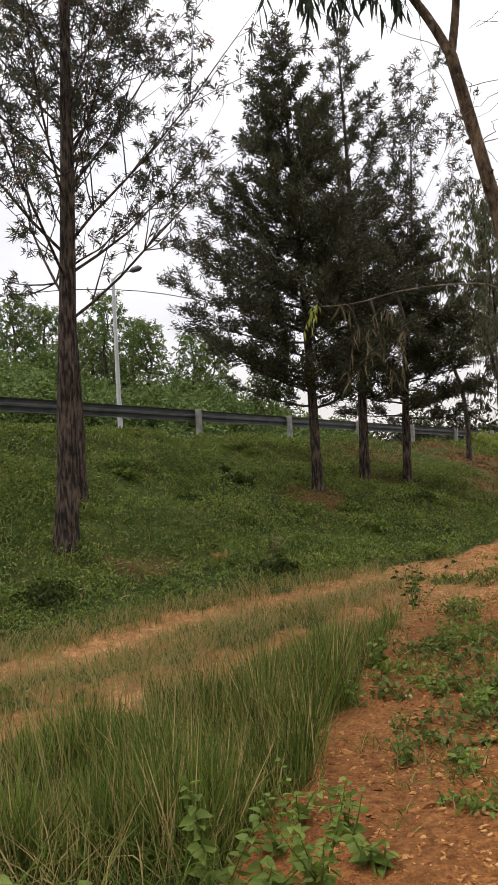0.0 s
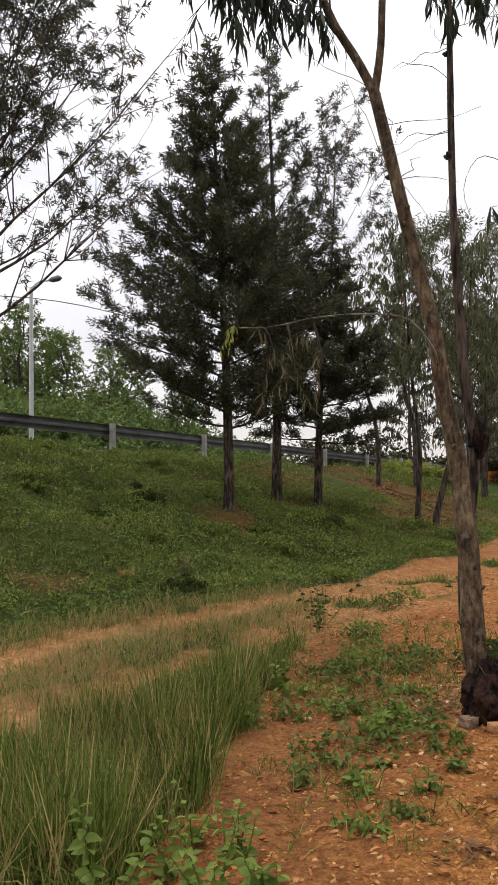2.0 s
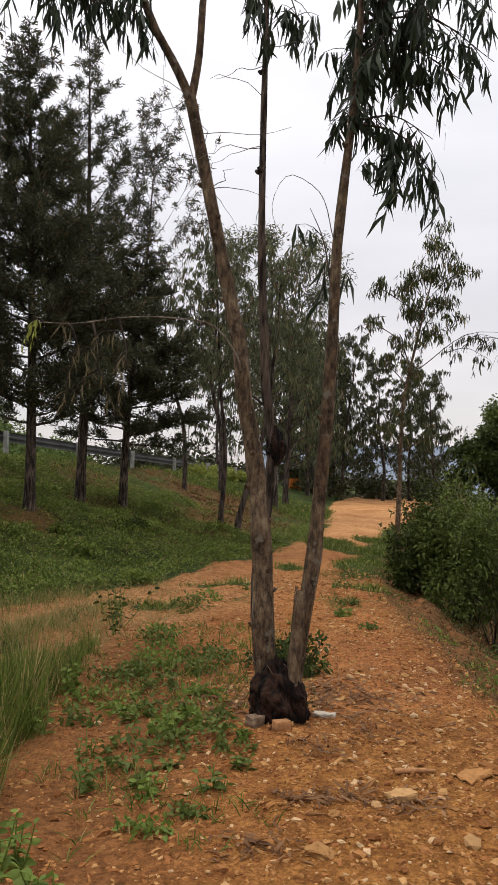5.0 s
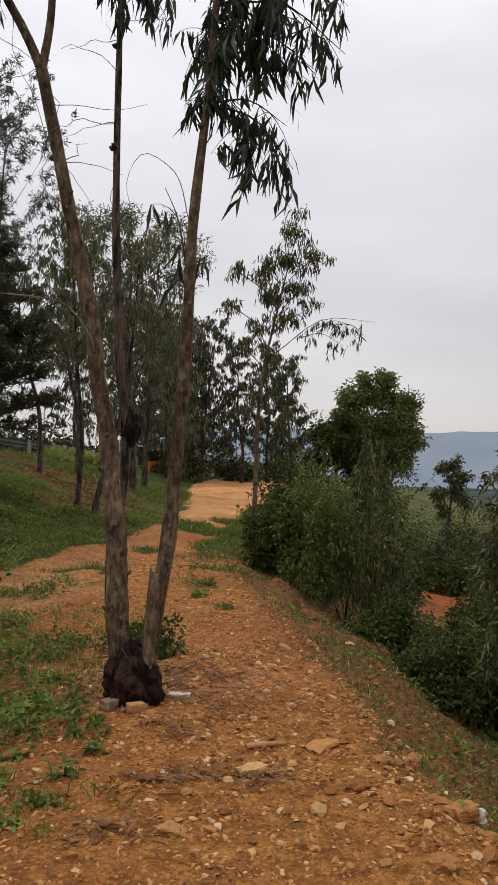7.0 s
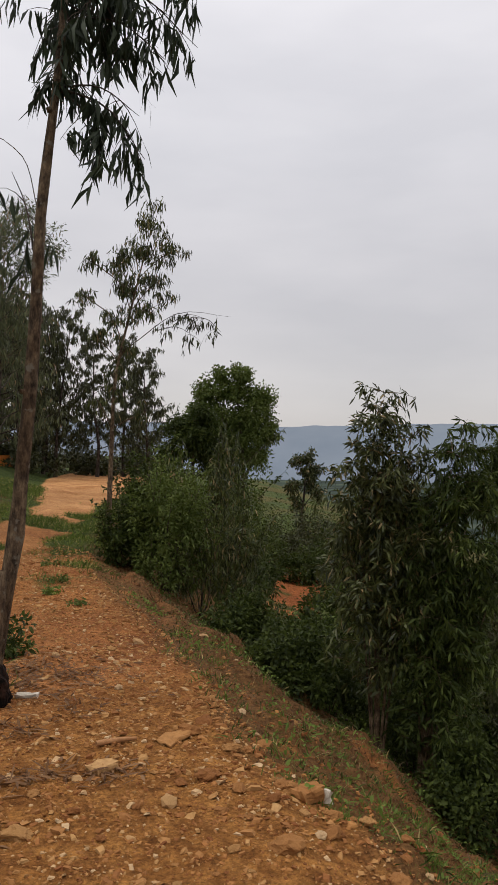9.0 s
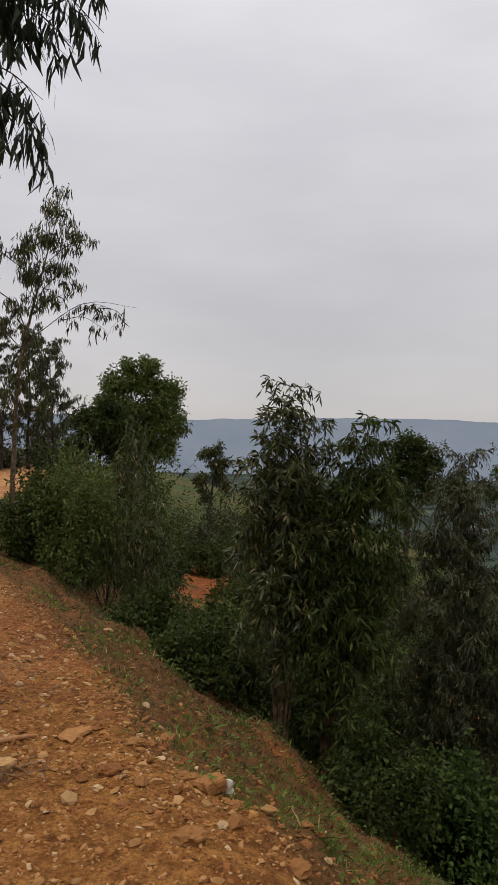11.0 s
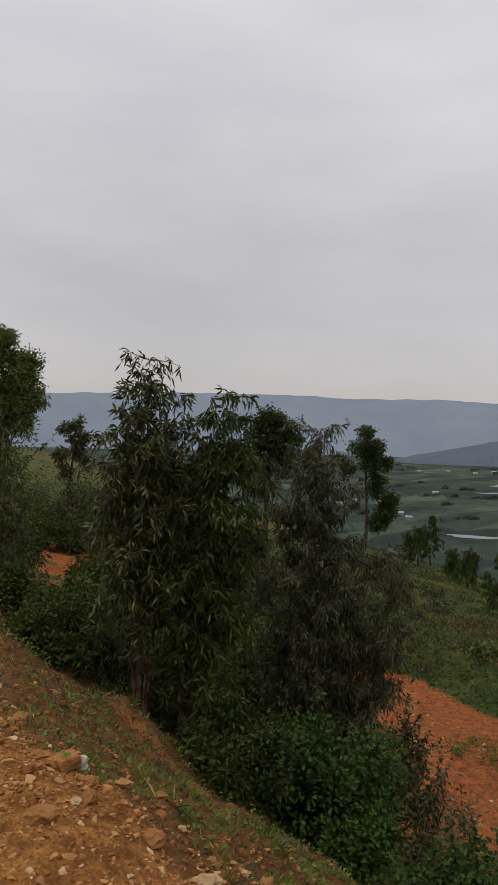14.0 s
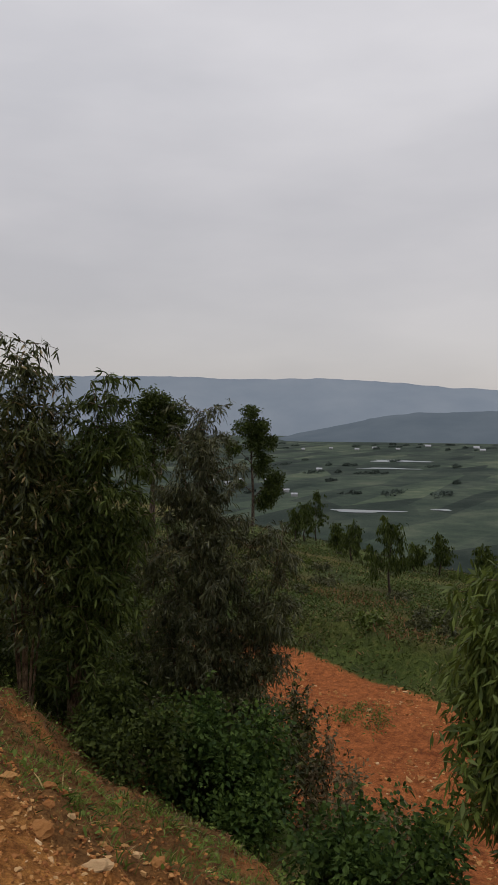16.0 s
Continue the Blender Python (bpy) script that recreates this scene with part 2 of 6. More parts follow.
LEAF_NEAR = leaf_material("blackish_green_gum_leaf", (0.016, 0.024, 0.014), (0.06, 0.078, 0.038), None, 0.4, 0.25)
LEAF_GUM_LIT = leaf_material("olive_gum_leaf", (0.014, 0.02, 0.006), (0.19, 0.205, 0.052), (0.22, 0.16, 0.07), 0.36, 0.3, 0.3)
LEAF_ROUND = leaf_material("mid_green_leaf", (0.035, 0.054, 0.011), (0.18, 0.225, 0.042), None, 0.42, 0.3, 0.22)
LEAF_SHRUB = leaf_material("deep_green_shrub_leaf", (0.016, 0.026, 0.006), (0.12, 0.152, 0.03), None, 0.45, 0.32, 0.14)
LEAF_BROAD = leaf_material("green_broad_leaf", (0.016, 0.036, 0.009), (0.125, 0.19, 0.036), None, 0.5, 0.3, 0.12)
# Paler copy of the olive gum leaf, its sunlit look put into the colour.
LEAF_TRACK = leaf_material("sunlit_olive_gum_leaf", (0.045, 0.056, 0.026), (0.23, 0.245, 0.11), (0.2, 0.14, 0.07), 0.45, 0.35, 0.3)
LEAF_WEED = leaf_material("mid_green_weed_leaf", (0.06, 0.088, 0.018), (0.17, 0.205, 0.05), None, 0.5, 0.3)
LEAF_HERB = leaf_material("fresh_green_herb_leaf", (0.085, 0.13, 0.024), (0.225, 0.3, 0.06), None, 0.5, 0.35)
LEAF_YELLOW = leaf_material("yellow_green_leaf", (0.20, 0.24, 0.05), (0.34, 0.36, 0.09), None, 0.5, 0.4)
LEAF_PALE = leaf_material("withered_pale_leaf", (0.10, 0.085, 0.045), (0.22, 0.18, 0.10), None, 0.6, 0.3)
LITTER = leaf_material("dead_brown_leaf", (0.08, 0.038, 0.017), (0.3, 0.165, 0.075), None, 0.7, 0.1)
GRASS_TALL = leaf_material("tall_green_grass", (0.035, 0.062, 0.01), (0.31, 0.37, 0.07), (0.44, 0.34, 0.14), 0.5, 0.35)
GRASS_DRY = leaf_material("straw_grass", (0.213, 0.172, 0.066), (0.410, 0.328, 0.148), None, 0.6, 0.35)
HILL_GRASS = leaf_material("rough_hill_grass", (0.022, 0.027, 0.007), (0.09, 0.09, 0.027), (0.24, 0.17, 0.08), 0.6, 0.2)
LOW_HERB = leaf_material("low_herb_leaf", (0.026, 0.046, 0.010), (0.125, 0.148, 0.034), (0.16, 0.12, 0.05), 0.6, 0.25)
BANK_HERB = leaf_material("low_bank_herb_leaf", (0.055, 0.088, 0.016), (0.33, 0.38, 0.07), (0.22, 0.17, 0.07), 0.5, 0.25)
GRASS_BANK = leaf_material("short_bank_grass", (0.045, 0.076, 0.016), (0.27, 0.34, 0.075), (0.28, 0.23, 0.09), 0.55, 0.25)
HILL_LEAF = leaf_material("hill_bush_leaf", (0.065, 0.106, 0.03), (0.24, 0.3, 0.085), None, 0.6, 0.25)
STEEL = plain_material("weathered_dark_steel", (0.06, 0.06, 0.06), (0.13, 0.13, 0.127), 3.0, 0.5, 0.3, 0.1)
CONCRETE = plain_material("grey_concrete", (0.25, 0.24, 0.22), (0.42, 0.41, 0.38), 5.0, 0.9)
POLE_PAINT = plain_material("pale_grey_pole", (0.45, 0.45, 0.44), (0.6, 0.6, 0.58), 3.0, 0.6)
ASPHALT = plain_material("asphalt", (0.04, 0.04, 0.04), (0.065, 0.065, 0.062), 2.0, 0.9)
ORANGE = plain_material("orange_sheeting", (0.75, 0.2, 0.02), (0.85, 0.28, 0.03), 2.0, 0.6, 0, 0.1)
BRICK = plain_material("fired_clay_brick", (0.30, 0.13, 0.045), (0.44, 0.22, 0.085), 30.0, 0.9)
WHITE_SLAB = plain_material("whitish_stone", (0.46, 0.38, 0.28), (0.64, 0.57, 0.46), 20.0, 0.85)
GREY_STONE = plain_material("dull_grey_brown_stone", (0.13, 0.08, 0.045), (0.24, 0.155, 0.09), 20.0, 0.9)
STONE = stone_material("quartz_and_laterite", [(0.0, (0.22, 0.085, 0.028)), (0.5, (0.34, 0.16, 0.055)), (0.85, (0.42, 0.235, 0.09)), (1.0, (0.54, 0.375, 0.21))])
CLOD = stone_material("red_soil_clod", [(0.0, (0.17, 0.06, 0.02)), (0.5, (0.30, 0.125, 0.04)), (1.0, (0.42, 0.2, 0.065))])
WHITEWASH = plain_material("whitewashed_wall", (0.22, 0.225, 0.23), (0.34, 0.34, 0.34), 0.3)
TIN_ROOF = plain_material("tin_roof", (0.2, 0.21, 0.23), (0.36, 0.37, 0.39), 0.3, 0.4, 0.3)
WATER = plain_material("pale_still_water", (0.1, 0.117, 0.13), (0.135, 0.152, 0.16), 0.01, 0.3, 0, 0.0)
RIDGE_FAR = ridge_material("haze_tinted_blue_ridge", (0.115, 0.137, 0.165), (0.135, 0.156, 0.182))
RIDGE_NEAR = ridge_material("haze_tinted_green_ridge", (0.058, 0.073, 0.088), (0.073, 0.088, 0.103))


# ---- building tools ----
def unit(v):
    return v / (np.linalg.norm(v, axis=-1, keepdims=True) + 1e-9)


class Geo:
    """Collects vertices and quads, and links them as one mesh object."""

    def __init__(self):
        self.v, self.q, self.n = [], [], 0

    def add(self, v, q):
        self.v.append(np.asarray(v, float).reshape(-1, 3))
        self.q.append(np.asarray(q, int).reshape(-1, 4) + self.n)
        self.n += len(self.v[-1])

    def mesh(self, name, material, smooth=True):
        v, q = np.concatenate(self.v), np.concatenate(self.q)
        me = bpy.data.meshes.new(name)
        me.vertices.add(len(v))
        me.vertices.foreach_set("co", v.ravel())
        me.loops.add(q.size)
        me.loops.foreach_set("vertex_index", q.ravel())
        me.polygons.add(len(q))
        me.polygons.foreach_set("loop_start", np.arange(0, q.size, 4))
        me.polygons.foreach_set("use_smooth", np.full(len(q), smooth))
        me.materials.append(material)
        me.update(calc_edges=True)
        me.validate()
        return me

    def link(self, name, material, parent=None, label="", smooth=True):
        ob = new(name, self.mesh(name, material, smooth))
        if parent:
            ob.parent = parent
        if label:
            tagged(ob, label)
        return ob


def tube(geo, pts, radii, sides=7):
    """A tapered tube along points."""
    p, r = np.asarray(pts, float), np.asarray(radii, float)
    t = unit(np.gradient(p, axis=0))
    ref = np.where(np.abs(t[:, 2:3]) < 0.9, [[0, 0, 1.0]], [[1.0, 0, 0]])
    a = unit(np.cross(t, ref))
    b = np.cross(t, a)
    ang = np.linspace(0, 2 * np.pi, sides, endpoint=False)
    ring = a[:, None] * np.cos(ang)[None, :, None] + b[:, None] * np.sin(ang)[None, :, None]
    v = p[:, None] + ring * r[:, None, None]
    i, j = np.meshgrid(np.arange(len(p) - 1), np.arange(sides), indexing="ij")
    k = (j + 1) % sides
    geo.add(v, np.stack([i * sides + j, i * sides + k, (i + 1) * sides + k, (i + 1) * sides + j], -1))


def spline(pts, n):
    """A smooth line of n points through a few."""
    p = np.asarray(pts, float)
    d = np.concatenate([[0], np.cumsum(np.linalg.norm(np.diff(p, axis=0), axis=1))])
    out, s = np.zeros((n, p.shape[1])), np.linspace(0, d[-1], n)
    m = np.gradient(p, d, axis=0)
    k = np.clip(np.searchsorted(d, s, "right") - 1, 0, len(d) - 2)
    h = (d[k + 1] - d[k])[:, None]
    u = ((s - d[k])[:, None]) / h
    out = ((2 * u**3 - 3 * u**2 + 1) * p[k] + (u**3 - 2 * u**2 + u) * h * m[k]
           + (-2 * u**3 + 3 * u**2) * p[k + 1] + (u**3 - u**2) * h * m[k + 1])
    return out


def blades(geo, rng, base, way, length, width, sag=0.15, fine=True, foot=0.35, flat=False, curl=0.0):
    """Leaves or grass blades: a foot, a broad middle and a pointed tip, bending under their weight."""
    n = len(base)
    if not n:
        return
    way = unit(way)
    side = unit(np.cross(way, np.array([0, 0, 1.0]) + rng.normal(size=(n, 3)) * 0.3 if flat else rng.normal(size=(n, 3))))
    L, w = np.broadcast_to(length, n)[:, None], np.broadcast_to(width, n)[:, None]
    down = np.array([[0, 0, -1.0]]) * L * sag
    if fine:
        mid, tip = base + way * L * 0.5 + down * 0.25, base + way * L + down
        mid = mid + np.cross(way, side) * L * curl * rng.uniform(-1, 1, (n, 1)) + side * L * curl * 0.6 * rng.uniform(-1, 1, (n, 1))
        v = np.stack([base - side * w * foot / 2, base + side * w * foot / 2, mid + side * w / 2, mid - side * w / 2,
                      tip + side * w * 0.06, tip - side * w * 0.06], 1)
        q = np.array([[0, 1, 2, 3], [3, 2, 4, 5]])
        geo.add(v, q[None] + 6 * np.arange(n)[:, None, None])
    else:
        mid, tip = base + way * L * 0.45 + down * 0.3, base + way * L + down
        cup = np.cross(way, side) * w * rng.uniform(-0.3, 0.3, (n, 1))
        v = np.stack([base, mid + side * w / 2 + cup, tip, mid - side * w / 2 + cup], 1)
        geo.add(v, np.arange(4)[None] + 4 * np.arange(n)[:, None])


def leaves(geo, rng, base, way, length, width, sag=0.2, fold=0.22):
    """Broad leaves: two halves folded along the midrib, widest below the middle, with a pointed tip."""
    n = len(base)
    if not n:
        return
    way = unit(way)
    side = unit(np.cross(way, np.array([0, 0, 1.0]) + rng.normal(size=(n, 3)) * 0.55))
    L, w = np.broadcast_to(length, n)[:, None], np.broadcast_to(width, n)[:, None]
    down = np.array([[0, 0, -1.0]]) * L * sag
    up = np.cross(side, way) * w * fold * rng.uniform(0.3, 1.5, (n, 1))
    p1, p2, tip = base + way * L * 0.28 + down * 0.08 + up, base + way * L * 0.62 + down * 0.4 + up * 0.8, base + way * L + down
    v = np.stack([base, p1 + side * w * 0.5, p2 + side * w * 0.38, tip, p2 - side * w * 0.38, p1 - side * w * 0.5], 1)
    geo.add(v, np.array([[0, 1, 2, 3], [0, 3, 4, 5]])[None] + 6 * np.arange(n)[:, None, None])


def scatter_dirs(rng, n, up=0.0, spread=1.0):
    d = rng.normal(size=(n, 3)) * spread
    d[:, 2] += up
    return unit(d)


def lattice(x, y, seed=0):
    """Smooth value noise in 0..1."""
    def h(i, j):
        s = np.sin(i * 127.1 + j * 311.7 + seed * 74.7) * 43758.5453
        return s - np.floor(s)
    i, j = np.floor(x), np.floor(y)
    u, v = x - i, y - j
    u, v = u * u * (3 - 2 * u), v * v * (3 - 2 * v)
    return (h(i, j) * (1 - u) + h(i + 1, j) * u) * (1 - v) + (h(i, j + 1) * (1 - u) + h(i + 1, j + 1) * u) * v


def fbm(x, y, octaves=4, seed=0):
    return sum(lattice(x * 2**k, y * 2**k, seed + k) / 2**k for k in range(octaves)) / (2 - 2 ** (1 - octaves))


def smooth(x, a, b):
    t = np.clip((x - a) / (b - a), 0, 1)
    return t * t * (3 - 2 * t)


# ---- the lie of the land ----
RAIL0, RAIL_STEP = np.array([-3.6, 17.3]), np.array([2.4, 3.23])
RAIL_LEN = float(np.linalg.norm(RAIL_STEP))
RAIL_DIR = RAIL_STEP / RAIL_LEN
EDGE_Y = [-40, 0, 1.9, 2.7, 4, 5.2, 6.8, 9.8, 14, 20, 28, 35, 44, 200]
EDGE_X = [0.8, 1.7, 2.1, 2.5, 3.1, 3.75, 4.4, 5.3, 7.5, 11.5, 16.5, 20.5, 27, 130]
RUT_A = np.array([(-5.0, 4.2), (-1.95, 6.9), (-0.8, 8.3), (0.66, 9.4), (2.4, 11.1), (3.3, 11.7), (4.65, 13.2), (6.0, 15.5), (7.8, 18.4), (9.6, 21.2), (12.5, 25), (16.5, 32), (21, 45)])
RUT_B = np.array([(-4.0, 3.2), (-1.6, 5.2), (-0.8, 6.05), (0.22, 7.0), (1.0, 8.0), (2.3, 9.9), (4.0, 11.2), (6.4, 13.9), (8.1, 16.0), (9.7, 18.6), (11.8, 22), (16, 29)])
# islands of grass left between the ruts, and the grassy verge by the sapling: x, y, half-widths
ISLANDS = [(3.7, 11.65, 0.62, 0.16), (2.4, 9.9, 0.42, 0.2), (5.45, 13.4, 0.35, 0.22), (8.2, 17.2, 0.7, 1.3), (7.3, 13.9, 0.6, 0.75), (8.6, 15.3, 0.5, 1.0), (10.4, 18.6, 0.75, 1.7), (5.6, 10.6, 0.25, 0.5)]
LOW_ROAD = np.array([(7.5, -4.0), (10.3, 0.0), (12.2, 3.2), (13.6, 6.0), (17.2, 14), (22.0, 26), (30, 40)])


def along_rail(x, y):
    rx, ry = x - RAIL0[0], y - RAIL0[1]
    return rx * RAIL_DIR[0] + ry * RAIL_DIR[1], rx * RAIL_DIR[1] - ry * RAIL_DIR[0]


def toe(a):
    return np.interp(a, [-30, -6.7, -3.75, -0.4, 3.6, 11.6, 35, 60], [5.5, 6.5, 7.4, 8.35, 8.6, 8.2, 3.6, 2.0])


def road_level(a):
    return np.clip(2.18 - 0.15 * a / RAIL_LEN, 0.2, 3.2)


def line_distance(x, y, line):
    best = np.full(np.shape(x), 1e9)
    for (ax, ay), (bx, by) in zip(line[:-1], line[1:]):
        dx, dy = bx - ax, by - ay
        t = np.clip(((x - ax) * dx + (y - ay) * dy) / (dx * dx + dy * dy), 0, 1)
        best = np.minimum(best, np.hypot(x - ax - t * dx, y - ay - t * dy))
    return best


def over_edge(x, y):
    return (x - np.interp(y, EDGE_Y, EDGE_X)) * 0.8


def grown_edge(x, y):
    """Distance past the line where the bare path ends and litter and grass cover the slope."""
    return over_edge(x, y) - np.interp(y, [1.9, 2.3, 2.6, 3.0, 3.65, 5], [0.75, 0.55, 0.38, 0.2, 0.02, -0.1])


def height(x, y):
    x, y = np.asarray(x, float), np.asarray(y, float)
    a, s = along_rail(x, y)
    d, top = toe(a), road_level(a)
    f = np.clip((d - s) / d, 0, 1)
    z = top * (0.25 * np.minimum(f / 0.94, 1) + 0.75 * smooth(f, 0.0, 0.97))
    back = np.clip(-s - 10, 0, 45)
    z = z + np.clip(back, 0, 16) * 0.36 * np.interp(np.degrees(np.arctan2(x, y)), [-60, -25, -14, -5, 0, 5, 12], [0, 0.7, 1.0, 0.95, 0.8, 0.38, 0.0]) * (y > 0)
    q = over_edge(x, y)
    z = z + np.interp(q, [0, 0.4, 1.0, 1.5, 2.0, 3, 5, 7, 10.7, 11.5, 32, 80, 420], [0, -0.14, -0.54, -1.0, -1.45, -2.3, -3.5, -4.0, -4.0, -3.5, -7.2, -28, -120])
    z = z - 0.05 * np.clip(5 - y, 0, 40) * smooth(q, 12, 40) * (1 - smooth(q, 60, 200))
    shoulder = smooth(q, 0.15, 0.6) * (1 - smooth(q, 2.0, 3.0))
    z = z + shoulder * ((fbm(x * 1.9, y * 1.9, 3, 51) - 0.5) * 0.4 + (fbm(x * 6.0, y * 6.0, 2, 53) - 0.5) * 0.16)
    near = 1 - smooth(np.hypot(x, y), 60, 200)
    z = z + near * ((fbm(x * 0.5, y * 0.5, 4, 3) - 0.5) * 0.22 + (fbm(x * 3.1, y * 3.1, 3, 9) - 0.5) * 0.05)
    rut = np.minimum(line_distance(x, y, RUT_A), line_distance(x, y, RUT_B))
    z = z - 0.05 * (1 - smooth(rut, 0.15, 0.5))
    bankish = smooth(s, -0.5, 1.0) * smooth(f, 0.05, 0.3)
    z = z + near * bankish * (fbm(x * 0.9, y * 0.9, 4, 17) - 0.5) * 0.5
    return z


def turf(x, y):
    """How far the ground is grown over: 0 bare soil, 1 turf."""
    a, s = along_rail(x, y)
    q = over_edge(x, y)
    wob = (fbm(x * 0.7, y * 0.7, 4, 5) - 0.5) * 1.2
    bank = smooth(toe(a) - s + wob * 0.6, -0.25, 0.25)
    tall = smooth(np.interp(y, [-5, 2, 3.5, 4.4, 5.15, 7, 9, 10, 60], [-0.9, -0.35, -0.15, 0.2, 0.35, 1.0, 1.7, 1.9, 2.0]) - x + wob * 0.35, -0.12, 0.12)
    rut = np.minimum(line_distance(x, y, RUT_A) - 0.46, line_distance(x, y, RUT_B) - 0.26) + wob * 0.35 + (fbm(x * 3.0, y * 3.0, 4, 8) - 0.5) * 0.75
    rut = smooth(rut, -0.25, 0.3)
    worn = 1 - smooth(np.minimum(line_distance(x, y, RUT_A), line_distance(x, y, RUT_B)), 0.5, 1.1)
    rut = rut * (1 - 0.75 * worn * smooth(fbm(x * 4.0, y * 4.0, 3, 27), 0.4, 0.6))
    strip = smooth(fbm(x * 0.6 + 3, y * 0.45, 4, 31), 0.45, 0.56) * smooth(y, 8, 10) * (1 - smooth(y, 24, 30))
    isle = np.zeros(np.shape(x))
    for ix, iy, ax, ay in ISLANDS:
        isle = np.maximum(isle, 1 - smooth(np.hypot((x - ix) / ax, (y - iy) / ay) + wob * 0.5, 0.7, 1.25))
    g = np.maximum(np.maximum(np.maximum(tall, strip * 0.6) * rut, bank), isle)
    low = smooth(line_distance(x, y, LOW_ROAD) + wob * 0.6, 2.7, 3.2)
    slope = smooth(grown_edge(x, y) + wob * 0.5, -0.05, 0.55) * (0.2 + 0.7 * smooth(q, 1.6, 3)) * low
    verge = smooth(q + wob * 0.6, -0.75, -0.35) * smooth(y, 11, 13) * (1 - smooth(y, 22, 28)) * (q < 0.5)
    return np.maximum(np.maximum(g, slope), verge)


def dry_slope(x, y):
    """The stretch of the bank under the gums, brown with dry leaves."""
    a, s = along_rail(x, y)
    # Weaker 0.45 stretch: brown earth under the cypresses, their shade put into its colour.
    return (0.45 * smooth(a, 1.5, 4.5) + 0.55 * smooth(a, 5.0, 8.0)) * (1 - smooth(a, 15, 19)) * smooth(toe(a) - s, 0.3, 1.5) * (1 - smooth(toe(a) - s, 6, 7.5)) * smooth(fbm(x * 0.7, y * 0.7, 4, 41), 0.3, 0.5)


def bare_spots(x, y):
    """Worn brown patches in the grass of the bank."""
    return np.maximum(1 - smooth(np.hypot((x + 1.4) * 0.6, y - 10.6) + (fbm(x * 2, y * 2, 3, 12) - 0.5) * 0.7, 0.1, 0.5),
                      1 - smooth(np.hypot(x - 1.15, (y - 14.7) * 0.7) + (fbm(x * 2, y * 2, 3, 13) - 0.5) * 0.8, 0.3, 0.8))


def build_ground():
    r = np.concatenate([[0.01, 0.2, 0.4], np.geomspace(0.6, 30, 180), np.geomspace(32, 4900, 80)])
    az = np.radians(np.concatenate([np.arange(-32, 102, 0.38), np.arange(102, 328, 4.0)]))
    R, A = np.meshgrid(r, az, indexing="ij")
    x, y = R * np.sin(A), R * np.cos(A)
    z = height(x, y)
    n, m = R.shape
    i, j = np.meshgrid(np.arange(n - 1), np.arange(m), indexing="ij")
    k = (j + 1) % m
    geo = Geo()
    geo.add(np.stack([x, y, z], -1), np.stack([i * m + j, (i + 1) * m + j, (i + 1) * m + k, i * m + k], -1))
    me = geo.mesh("ground", GROUND)
    nv = len(me.vertices)
    a, s = along_rail(x, y)
    q = over_edge(x, y)
    litter = np.maximum(dry_slope(x, y) * 0.9, bare_spots(x, y) * 0.8)
    litter = np.maximum(litter, 0.35 * smooth(fbm(x * 0.16, y * 0.16, 4, 53), 0.5, 0.62) * smooth(q, 9, 12) * (1 - smooth(q, 60, 90)))
    litter = np.maximum(litter, smooth(fbm(x * 0.9, y * 0.9, 3, 47), 0.56, 0.66) * smooth(a, -9, -6) * (1 - smooth(a, 6, 9)) * smooth(toe(a) - s, 0.8, 1.6) * 0.12)
    packed = smooth(np.hypot(x, y), 14, 26) * (1 - smooth(q, 0, 1)) * (s > toe(a) - 0.3)
    rut = np.minimum(line_distance(x, y, RUT_A), line_distance(x, y, RUT_B))
    sandy = 0.9 * (1 - smooth(rut + (fbm(x * 1.3, y * 1.3, 3, 91) - 0.5) * 0.8, 0.4, 1.1)) * (1 - 0.6 * smooth(x, 2.0, 5.0)) * (1 - smooth(x, 5, 9))
    ferrous = 0.9 * (1 - smooth(line_distance(x, y, LOW_ROAD), 2.5, 4.0)) * smooth(q, 4, 6)
    ochre = smooth(q, -2.2, -0.9) * (0.35 + 0.65 * (1 - smooth(y, 4.0, 6.5))) * (1 - smooth(q, 0.6, 1.6)) * smooth(fbm(x * 0.8, y * 0.8, 3, 71) + 0.25 * (1 - smooth(y, 4, 7)), 0.35, 0.6)
    litter = np.maximum(litter, 0.88 * smooth(grown_edge(x, y) + (fbm(x * 1.7, y * 1.7, 3, 87) - 0.5) * 0.5, -0.1, 0.2) * (1 - smooth(q, 2.5, 4)) * smooth(fbm(x * 2.6, y * 2.6, 4, 83), 0.2, 0.45))
    litter = np.maximum(litter, 0.5 * (1 - smooth(q, -2.1, -1.2)) * (y > 2) * (1 - smooth(y, 7.5, 9)) * (x > 0) * smooth(fbm(x * 0.8, y * 0.8, 4, 97), 0.32, 0.58))
    for key, val in (("turf", turf(x, y)), ("litter", litter), ("valley", smooth(q, 60, 160)), ("packed", packed), ("ochre", ochre), ("sandy", sandy), ("ferrous", ferrous)):
        at = me.attributes.new(key, "FLOAT", "POINT")
        full = np.zeros(nv)
        full[: val.size] = val.ravel()
        at.data.foreach_set("value", full)
    return tagged(new("ground", me), "red laterite ground with rutted track, grassy bank and valley", "ground", kind="structure")


ground = build_ground()


# ---- trees ----
def thing(name, x, y, label, category, group="", z=None):
    """An Empty at the base of a thing, to parent its parts."""
    ob = new(name)
    ob.empty_display_size = 0.2
    ob.location = (x, y, float(height(x, y)) if z is None else z)
    return tagged(ob, label, category, group)


